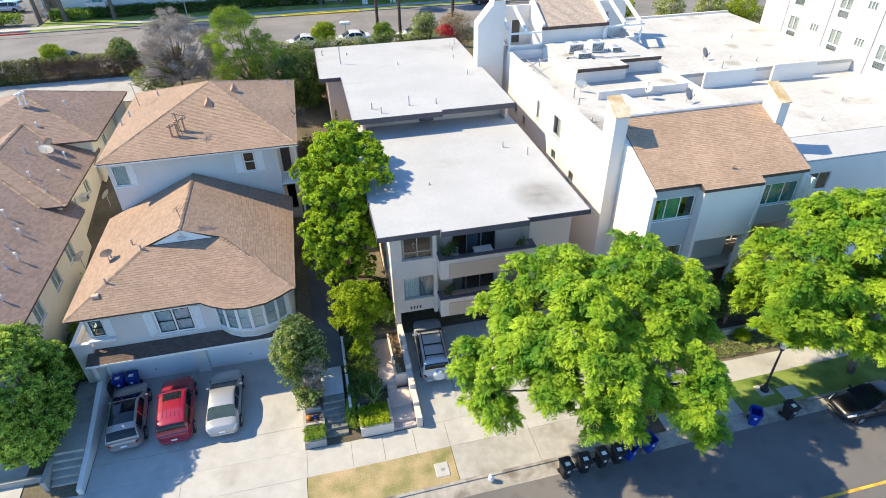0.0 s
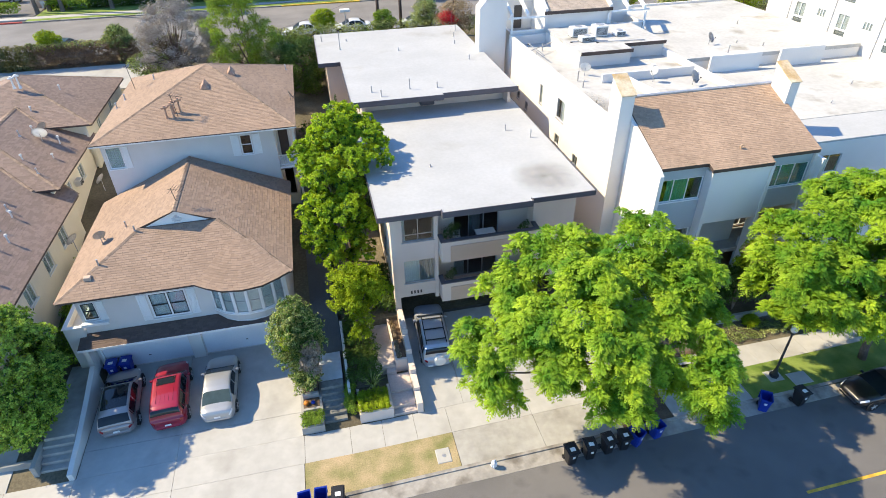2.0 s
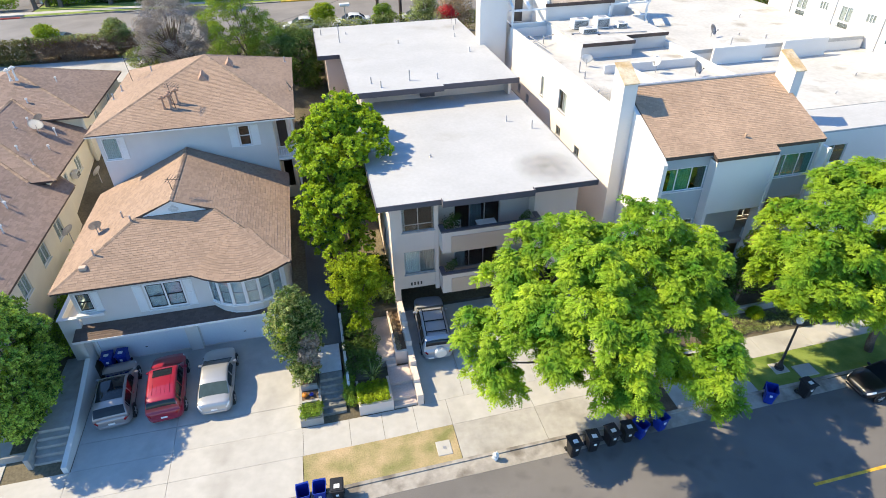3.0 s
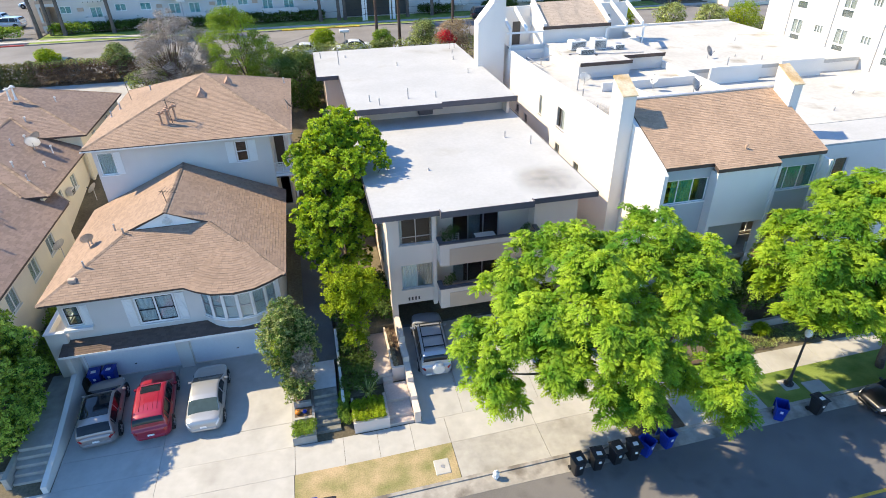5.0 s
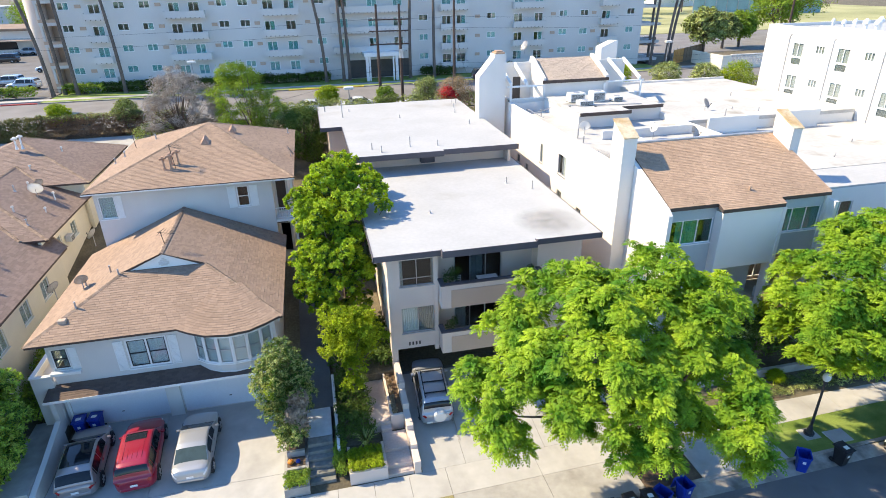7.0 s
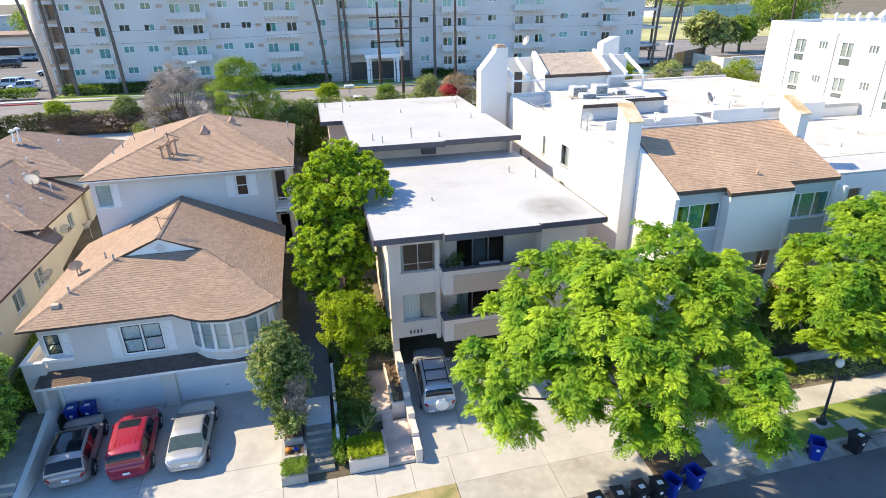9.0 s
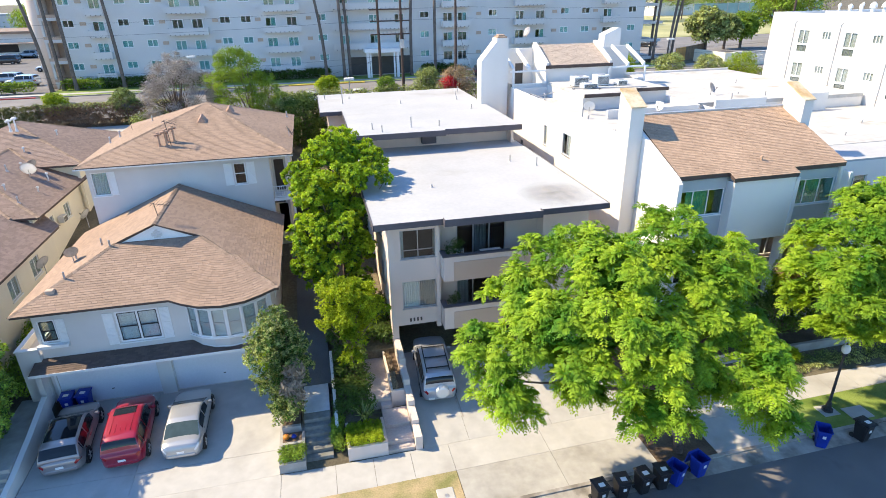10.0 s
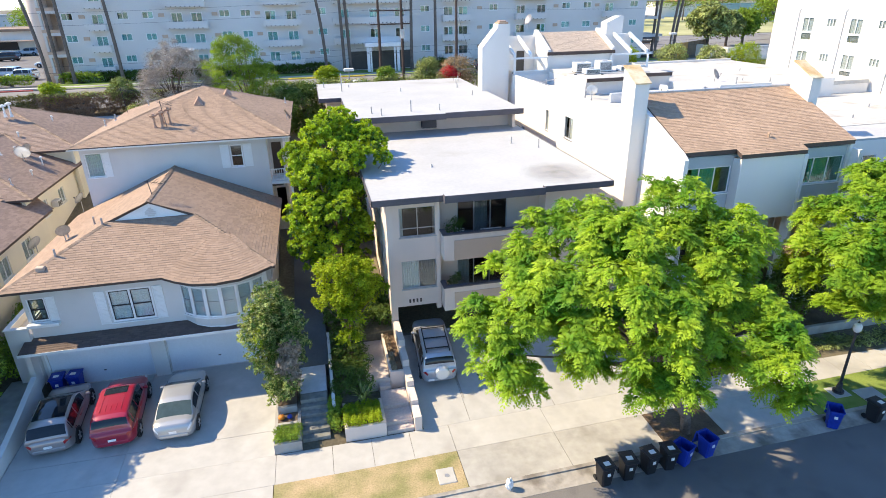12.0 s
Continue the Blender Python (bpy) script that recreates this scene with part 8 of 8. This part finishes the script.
# ---- things on roofs ----
def dish(x, y, z, turn=200, r=0.42, mast=0.55, label="grey satellite dish on a roof mast", mat=None):
    t = thing("satellite_dish", (x, y, z), label, "satellite dish", "satellite dishes")
    part("mast", tubes(((x, y, z - 0.05), (x, y, z + mast), 0.025)), METAL_GREY, t)
    n = Vector((math.cos(radians(turn)), math.sin(radians(turn)), 0.55)).normalized()
    q = n.to_track_quat("Z", "Y")
    bm = bmesh.new()
    rows = []
    for k in range(1, 6):
        a = k / 5
        rows.append([bm.verts.new(Vector((x, y, z + mast)) + q @ Vector((r * a * math.cos(j * math.tau / 18), r * 1.1 * a * math.sin(j * math.tau / 18), 0.22 * r * a * a))) for j in range(18)])
    bm.faces.new(rows[0][::-1])
    for a, b in zip(rows[:-1], rows[1:]):
        for j in range(18):
            bm.faces.new((a[j], a[(j + 1) % 18], b[(j + 1) % 18], b[j]))
    bmesh.ops.solidify(bm, geom=bm.faces, thickness=0.02)
    part("reflector", bm, mat or METAL_GREY, t, smooth=True)
    c = Vector((x, y, z + mast))
    part("feed_arm", tubes((c - q @ Vector((0, r, 0)), c + n * r * 1.1 - q @ Vector((0, r * 0.4, 0)), 0.015), (c + n * r * 1.1 - q @ Vector((0, r * 0.4, 0)), c + n * r * 0.95 - q @ Vector((0, r * 0.4, 0)), 0.045)), METAL_DARK, t)


dish(-16.1, 34.3, 5.2, 150, 0.4, 0.9)
dish(-16.4, 42.6, 5.2, 160, 0.4, 0.9)
dish(-13.6, 32.1, 6.85, 120, 0.36, 0.55)
dish(-20.4, 45.6, 8.35, 100, 0.5, 0.5, "white satellite dish on a roof mast", WHITE_PAINT)
dish(-20.6, 46.9, 8.45, 140, 0.35, 0.45)
dish(-2.0, 43.2, 10.5, 20, 0.35, 0.4)
dish(20.2, 40.6, 11.22, 60, 0.42, 0.6, "white satellite dish on a roof mast", WHITE_PAINT)
dish(24.5, 38.0, 11.22, 200, 0.32, 0.8, "white satellite dish on a roof mast", WHITE_PAINT)
dish(26.9, 36.6, 11.22, -60, 0.45, 0.6)
dish(33.9, 45.2, 11.3, -60, 0.42, 0.6)
dish(20.4, 55.0, 15.6, 200, 0.45, 0.7)


def antenna(x, y, z, h=1.6):
    t = thing("antenna", (x, y, z), "old television antenna with bent arms on a roof", "antenna")
    part("mast", tubes(((x, y, z - 0.05), (x - 0.15, y, z + h), 0.02)), METAL_DARK, t)
    for k in range(5):
        w = 0.5 - 0.06 * k
        c = Vector((x - 0.13 + 0.14 * k, y + 0.04 * k, z + h * 0.95 - 0.05 * k))
        part("element", tubes((c - Vector((0.1, w, 0)), c + Vector((0.1, w, 0.04)), 0.01)), METAL_DARK, t)
    part("boom", tubes(((x - 0.3, y - 0.05, z + h * 0.97), (x + 0.55, y + 0.2, z + h * 0.75), 0.014)), METAL_DARK, t)


antenna(-9.4, 40.4, 11.0, 1.7)
antenna(-9.0, 32.6, 8.4, 1.3)
antenna(-13.6, 47.8, 10.8, 1.9)


def flue_pair(x, y, z, mat, label):
    t = thing("chimney_flue", (x, y, z), label, "flue", "roof flues")
    for k, (dx, h) in enumerate(((0, 0.7), (0.42, 0.85))):
        part("pipe", tubes(((x + dx, y, z - 0.08), (x + dx, y, z + h), 0.065, 0.065), ((x + dx, y, z - 0.08), (x + dx, y, z + 0.16), 0.13, 0.08), sides=12), mat, t)
        part("cowl", tubes(((x + dx - 0.2, y + 0.02, z + h + 0.02), (x + dx + 0.22, y - 0.06, z + h + 0.1), 0.085, 0.085), ((x + dx, y, z + h), (x + dx, y, z + h + 0.2), 0.07, 0.09), sides=12), mat, t)


RUST_PIPE = material("rusty_pipe", (0.42, 0.26, 0.18), 0.75, 0.2, 2.0, 12.0, 0.2)
WHITE_PIPE = material("white_pipe", (0.74, 0.73, 0.7), 0.6, 0.06, 2.0, 12.0, 0.1)
flue_pair(-10.1, 40.4, 11.02, RUST_PIPE, "twin rusty roof flues with cowls")
flue_pair(-9.7, 40.9, 11.14, RUST_PIPE, "twin rusty roof flues with cowls")
flue_pair(-23.4, 51.6, 10.55, WHITE_PIPE, "twin white roof flues with cowls")
for x, y, z, h in ((-7.8, 43.5, 11.85, 0.22), (-6.1, 45.5, 12.05, 0.2)):
    t = thing("roof_vent", (x, y, z), "small brown half-round roof vent", "roof vent", "roof vents")
    part("hood", prism([(x - 0.3, y - 0.25, z - 0.02), (x + 0.3, y - 0.25, z - 0.02), (x, y - 0.2, z + h + 0.18)], (0, 0.6, 0.16)), RUST_PIPE, t)
for x, y, z in ((-14.3, 44.6, 10.55), (-14.0, 46.0, 10.66), (-2.3, 50.2, 10.62), (-21.7, 45.5, 8.87), (-19.4, 40.8, 7.84), (-20.0, 36.6, 7.45), (-19.3, 32.5, 7.12), (-19.8, 34.4, 7.33), (-12.2, 48.4, 11.2)):
    t = thing("vent_pipe", (x, y, z), "short grey roof vent pipe with flashing", "vent pipe", "roof vent pipes")
    part("pipe", tubes(((x, y, z - 0.08), (x, y, z + 0.4), 0.05), sides=10), METAL_GREY, t)
    part("flashing", tubes(((x, y, z - 0.05), (x, y, z + 0.08), 0.14, 0.07), sides=10), METAL_GREY, t)
    part("cap", tubes(((x, y, z + 0.4), (x, y, z + 0.46), 0.075, 0.04), sides=10), METAL_GREY, t)


def air_unit(x, y, z, a, b, c):
    t = thing("air_conditioner", (x, y, z), "pale metal rooftop air-conditioning unit", "air conditioner", "rooftop air units")
    part("case", boxes((x - a / 2, x + a / 2, y - b / 2, y + b / 2, z, z + c), bevel=0.04), WHITE_PIPE, t)
    part("louvre", boxes(*[(x - a * 0.42, x + a * 0.42, y - b / 2 - 0.012, y - b / 2 - 0.002, z + c * 0.15 + k * c * 0.09, z + c * 0.2 + k * c * 0.09) for k in range(8)]), METAL_DARK, t, kind="stuff")
    part("fan_guard", tubes(((x, y, z + c), (x, y, z + c + 0.05), min(a, b) * 0.34), sides=20), METAL_GREY, t)
    part("foot", boxes((x - a / 2, x + a / 2, y - b / 2 + 0.1, y - b / 2 + 0.2, z - 0.14, z - 0.002)), METAL_DARK, t)
    part("foot", boxes((x - a / 2, x + a / 2, y + b / 2 - 0.2, y + b / 2 - 0.1, z - 0.14, z - 0.002)), METAL_DARK, t)


air_unit(22.3, 47.0, 12.43, 1.4, 0.9, 0.75)
air_unit(22.4, 45.4, 12.43, 1.3, 0.8, 0.4)
air_unit(24.1, 46.7, 12.43, 1.15, 1.0, 0.85)
air_unit(25.7, 46.2, 12.45, 0.9, 0.8, 0.4)
for k, (a, b) in enumerate((((17.8, 46.0, 11.8), (20.5, 48.0, 11.8)), ((21.0, 45.3, 12.48), (24.0, 44.8, 12.48)), ((18.3, 48.0, 11.8), (18.4, 44.5, 11.8)), ((23.0, 44.6, 12.49), (27.0, 44.2, 12.49)))):
    t = thing("roof_pipe", a, "thin grey service pipe on the flat roof", "pipe", "roof pipes")
    part("pipe", tubes((a, b, 0.04)), METAL_GREY, t)
    part("bracket", boxes((a[0] - 0.08, a[0] + 0.08, a[1] - 0.08, a[1] + 0.08, a[2] - 0.09, a[2] - 0.02)), METAL_DARK, t)
for x, y, z, h in ((19.2, 39.6, 11.2, 0.75), (19.0, 38.2, 11.2, 0.5), (18.5, 34.9, 11.2, 0.3), (18.3, 46.0, 11.2, 0.3), (19.4, 47.5, 11.2, 0.6), (34.0, 42.6, 11.3, 0.6), (36.5, 45.0, 11.3, 0.2), (38.0, 43.5, 11.3, 0.3), (40.5, 50.5, 11.3, 0.3), (33.0, 35.0, 10.25, 0.5), (40.5, 36.0, 10.25, 0.25), (36.0, 33.0, 10.25, 0.2)):
    t = thing("vent_pipe", (x, y, z), "short grey vent pipe on a flat roof", "vent pipe", "roof vent pipes")
    part("pipe", tubes(((x, y, z - 0.02), (x, y, z + h), 0.05)), METAL_GREY, t)
    part("cap", tubes(((x, y, z + h), (x, y, z + h + 0.06), 0.08, 0.04)), METAL_GREY, t)

# ---- balcony things ----
tb = thing("table", (8.75, 28.2, 5.92), "white table on the upper balcony", "table")
part("top", boxes((8.15, 9.35, 27.85, 28.5, 6.64, 6.68), bevel=0.01), WHITE_PAINT, tb)
for x in (8.25, 9.25):
    for y in (27.92, 28.43):
        part("leg", tubes(((x, y, 5.92), (x, y, 6.64), 0.02)), WHITE_PAINT, tb)
ch = thing("chair", (7.05, 28.3, 5.92), "white wooden balcony chair beside the table", "chair")
part("seat", boxes((6.83, 7.27, 28.15, 28.55, 6.35, 6.39), bevel=0.01), WHITE_PAINT, ch)
for x in (6.85, 7.23):
    part("leg", boxes((x, x + 0.03, 28.15, 28.18, 5.92, 6.35)), WHITE_PAINT, ch)
    part("leg", boxes((x, x + 0.03, 28.52, 28.55, 5.92, 6.82)), WHITE_PAINT, ch)
for z in (6.5, 6.62, 6.74):
    part("back_slat", boxes((6.88, 7.23, 28.525, 28.545, z, z + 0.05)), WHITE_PAINT, ch)
for x, y, z, s, lb in ((6.3, 27.75, 5.92, 1.0, "leafy potted plant on the upper balcony"), (6.75, 28.2, 5.92, 0.8, "leafy potted plant on the upper balcony"), (10.9, 27.6, 5.92, 0.7, "potted plant in a balcony corner"), (6.4, 27.7, 2.96, 0.8, "potted plant on the lower balcony"), (11.0, 27.6, 2.96, 0.7, "potted plant on the lower balcony")):
    t = thing("potted_plant", (x, y, z), lb, "plant", "balcony plants")
    part("pot", tubes(((x, y, z), (x, y, z + 0.35), 0.14, 0.2), sides=12), TERRACOTTA, t)
    v, f = foliage(np.random.default_rng(int(x * 10)), [(x, y, z + 0.6 + 0.5 * s, 0.4 * s, 0.35 * s, 0.6 * s), (x + 0.25, y, z + 1.3 * s + 0.3, 0.25, 0.25, 0.35)], 330, 0.12, 0.2)
    mesh_part("leaves", v, f, LEAF_DARK, t)
num = thing("house_number", (4.3, 27.78, 3.1), "dark raised house number bars on stucco", "house number")
for k in range(4):
    part("bar", boxes((3.95 + 0.2 * k, 4.05 + 0.2 * k, 27.775, 27.799, 3.0, 3.22)), FASCIA_BROWN, num)

# ---- poles, palms and lamps along the upper street ----
def utility_pole(x, y, h, arm=False, lean=0.0):
    t = thing("utility_pole", (x, y, UP), "tall dark wooden utility pole with cross-arms", "utility pole", "utility poles")
    part("pole", tubes(((x, y, UP - 0.2), (x + lean, y, UP + h), 0.19, 0.12), sides=10), WOOD_POLE, t)
    for z in (9.9, 8.75, 7.4) if arm else ():
        a = part("cross_arm", boxes((x - 0.9, x + 3.4, y - 0.3, y - 0.17, UP + z, UP + z + 0.13)), WOOD_POLE, t)
        for k in (-0.8, -0.3, 0.5, 0.9, 1.35, 1.8, 2.2, 2.9, 3.3):
            part("insulator", tubes(((x + k, y - 0.24, UP + z + 0.13), (x + k, y - 0.24, UP + z + 0.34), 0.05)), METAL_GREY, a)
    return t


for x, h in ((7.7, 11.5), (10.2, 11.5), (16.3, 11.8), (-60, 11.5), (60, 11.5)):
    utility_pole(x, 66.6, h, x == 7.7)
tr_ = thing("transformer", (10.2, 66.3, UP + 6.0), "grey pole-mounted transformer can", "transformer")
part("can", tubes(((10.2, 66.25, UP + 6.0), (10.2, 66.25, UP + 6.9), 0.24), sides=14), METAL_GREY, tr_)
part("bracket", boxes((10.1, 10.3, 66.3, 66.5, UP + 6.2, UP + 6.7)), METAL_DARK, tr_)
for z, y in ((8.95, 66.4), (10.1, 66.4), (5.2, 66.55), (4.6, 66.55)):
    for (xa, xb) in ((-60, 7.7), (16.3, 60), (7.7, 16.3)):
        c = bpy.data.curves.new("cable", "CURVE")
        c.dimensions, c.bevel_depth, c.bevel_resolution = "3D", 0.011, 1
        s = c.splines.new("POLY")
        s.points.add(24)
        for k in range(25):
            f = k / 24
            s.points[k].co = (xa + (xb - xa) * f, y, UP + z - (xb - xa) * 0.012 * 4 * f * (1 - f), 1)
        c.materials.append(METAL_DARK)
        cable = new("cable", c)
        tagged(cable, "thin black overhead cable between utility poles", "cable", "overhead cables")
for a, b in (((16.3, 66.5, UP + 9), (13.6, 57.0, 10.9)), ((16.3, 66.5, UP + 9), (15.0, 53.0, 12.4)), ((7.7, 66.5, UP + 5), (-13.6, 47.8, 12.5))):
    c = bpy.data.curves.new("cable", "CURVE")
    c.dimensions, c.bevel_depth, c.bevel_resolution = "3D", 0.012, 1
    s = c.splines.new("POLY")
    s.points.add(16)
    for k in range(17):
        f = k / 16
        p = Vector(a).lerp(Vector(b), f) - Vector((0, 0, 3.2 * f * (1 - f)))
        s.points[k].co = (*p, 1)
    c.materials.append(METAL_DARK)
    tagged(new("cable", c), "thin black service cable to a roof", "cable", "overhead cables")


def palm(x, y, h, lean):
    t = thing("palm_tree", (x, y, UP), "tall slender palm trunk before the apartment block", "palm tree", "street palms")
    bm = bmesh.new()
    prev, pr = Vector((x, y, UP)), 0.32
    n = 16
    for k in range(1, n + 1):
        f = k / n
        q = Vector((x + lean * f * f, y, UP + h * f))
        r = 0.24 - 0.07 * f
        tube(bm, prev, q, pr, r, sides=10)
        prev, pr = q, r
    part("trunk", bm, PALM_BARK, t)
    rng = np.random.default_rng(int(abs(x) * 10))
    v, f = foliage(rng, [(prev.x, prev.y, prev.z, 1.6, 1.6, 1.3)], 500, 1.5, 0.6, 0.3, 0.1)
    mesh_part("crown", v, f, LEAF_HEDGE, t)


for x, y, h, l in ((-34.4, 90.3, 20, -3.0), (-33.1, 90.9, 20, -0.3), (-31.3, 90.3, 19, -0.2), (-25.2, 90.3, 18, -1.1), (2.5, 90.3, 18, -2.3), (5.1, 90.3, 19, -0.4), (6.0, 90.6, 19, -0.8), (15.2, 90.3, 19, 0.7), (18.9, 90.2, 18, 0.1), (56.5, 91.5, 19, 1.2), (58.6, 90.5, 18, 2.4), (60.2, 92.0, 19, 3.4), (57.4, 94.0, 18, 0.4)):
    palm(x, y, h, l)


def box_lamp(x, y, z, h):
    t = thing("street_lamp", (x, y, z), "street lamp with flat white box head", "street lamp", "upper street lamps")
    part("pole", tubes(((x, y, z - 0.1), (x, y, z + h), 0.07, 0.05)), METAL_GREY, t)
    part("head", boxes((x - 0.55, x + 0.55, y - 0.3, y + 0.3, z + h, z + h + 0.3), bevel=0.05), WHITE_PIPE, t)


for x, y, h in ((4.2, 67.6, 2.7), (32.5, 62.2, 5.4), (-15.4, 87.3, 4.0), (56.5, 87.0, 4.0)):
    box_lamp(x, y, min(height(y), UP), h)
fw = thing("boundary_wall", (70, 86, UP), "white patterned block wall beside the street", "wall", kind="structure")
part("wall", boxes((64.6, 64.9, 84.0, 92.0, UP, UP + 2.0), (64.9, 66.2, 84.0, 84.3, UP, UP + 2.0), (66.2, 100.0, 84.0, 84.3, UP, UP + 0.35)), STUCCO_YELLOW, fw)
for k in range(34):
    for j in range(5):
        x, z = 66.22 + 0.5 * k, UP + 0.36 + 0.33 * j
        part("pierced_block", boxes((x, x + 0.48, 84.04, 84.26, z, z + 0.07), (x, x + 0.08, 84.04, 84.26, z + 0.07, z + 0.31), (x + 0.2 + 0.04 * (j % 2), x + 0.28 + 0.04 * (j % 2), 84.05, 84.25, z + 0.07, z + 0.31)), STUCCO_WHITE, fw)
part("coping", boxes((66.2, 100.0, 83.97, 84.33, UP + 2.0, UP + 2.1)), STUCCO_WHITE, fw)
of = thing("site_fence", (64, 112, UP), "orange and brown site fence panels", "fence", kind="structure")
for k in range(9):
    x, y = 60.4 + 1.15 * k, 91.0 + 0.8 * k
    part("panel", prism([(x, y, UP), (x + 1.1, y + 0.77, UP), (x + 1.1, y + 0.77, UP + 2.3), (x, y, UP + 2.3)], (0.04, -0.06, 0)), FENCE_ORANGE if k < 3 else FENCE_BROWN, of)
    part("post", tubes(((x, y + 0.1, UP), (x, y + 0.1, UP + 2.5), 0.05)), METAL_GREY, of)
lo = thing("commercial_building", (-60, 150, UP), "low white commercial building beyond a parking lot", "building")
part("wall", boxes((-95, -36.5, 152, 170, UP, UP + 5.0)), STUCCO_WHITE, lo)
part("roof", boxes((-96, -36, 151, 171, UP + 5.0, UP + 5.5)), RIDGE_TILE, lo)
part("awning", boxes((-80, -56, 149, 152, UP + 3.0, UP + 3.2)), STUCCO_TAN, lo)
for k in range(6):
    part("window", boxes((-90 + 8 * k, -86 + 8 * k, 151.9, 151.995, UP + 1.2, UP + 3.0)), CAR_WINDOW, lo)
for k, (x, y, w, d, h) in enumerate(((-130, 230, 60, 30, 7), (-60, 260, 50, 30, 6), (20, 300, 80, 40, 8), (120, 320, 90, 40, 7), (230, 330, 80, 40, 8), (-210, 300, 80, 40, 8))):
    b = thing("distant_building", (x, y, UP), "pale distant low building", "building", "distant buildings")
    part("wall", boxes((x - w / 2, x + w / 2, y, y + d, UP - 0.1, UP + h)), STUCCO_FAR, b)
    part("roof", boxes((x - w / 2 - 0.5, x + w / 2 + 0.5, y - 0.5, y + d, UP + h, UP + h + 0.6)), RIDGE_TILE if k % 2 else ROOF_WHITE, b)
court = thing("court_fence", (160, 196, UP), "tall teal netting round a distant tennis court", "fence", kind="structure")
for k in range(12):
    part("net_panel", boxes((135 + 4.5 * k, 139.45 + 4.5 * k, 196, 196.06, UP, UP + 6.5)), COURT_NET, court)
    part("post", tubes(((135 + 4.5 * k, 195.9, UP), (135 + 4.5 * k, 195.9, UP + 6.9), 0.12)), METAL_GREY, court)
hall = thing("distant_building", (190, 262, UP), "distant pale hall with orange tiled roof", "building", "distant buildings")
part("wall", boxes((160, 240, 262, 285, UP - 0.1, UP + 6.5)), STUCCO_WHITE, hall)
part("roof", prism([(158, 260, UP + 6.5), (242, 260, UP + 6.5), (238, 273, UP + 10), (162, 273, UP + 10)], (0, 0, 0.4)), ROOF_ORANGE, hall)
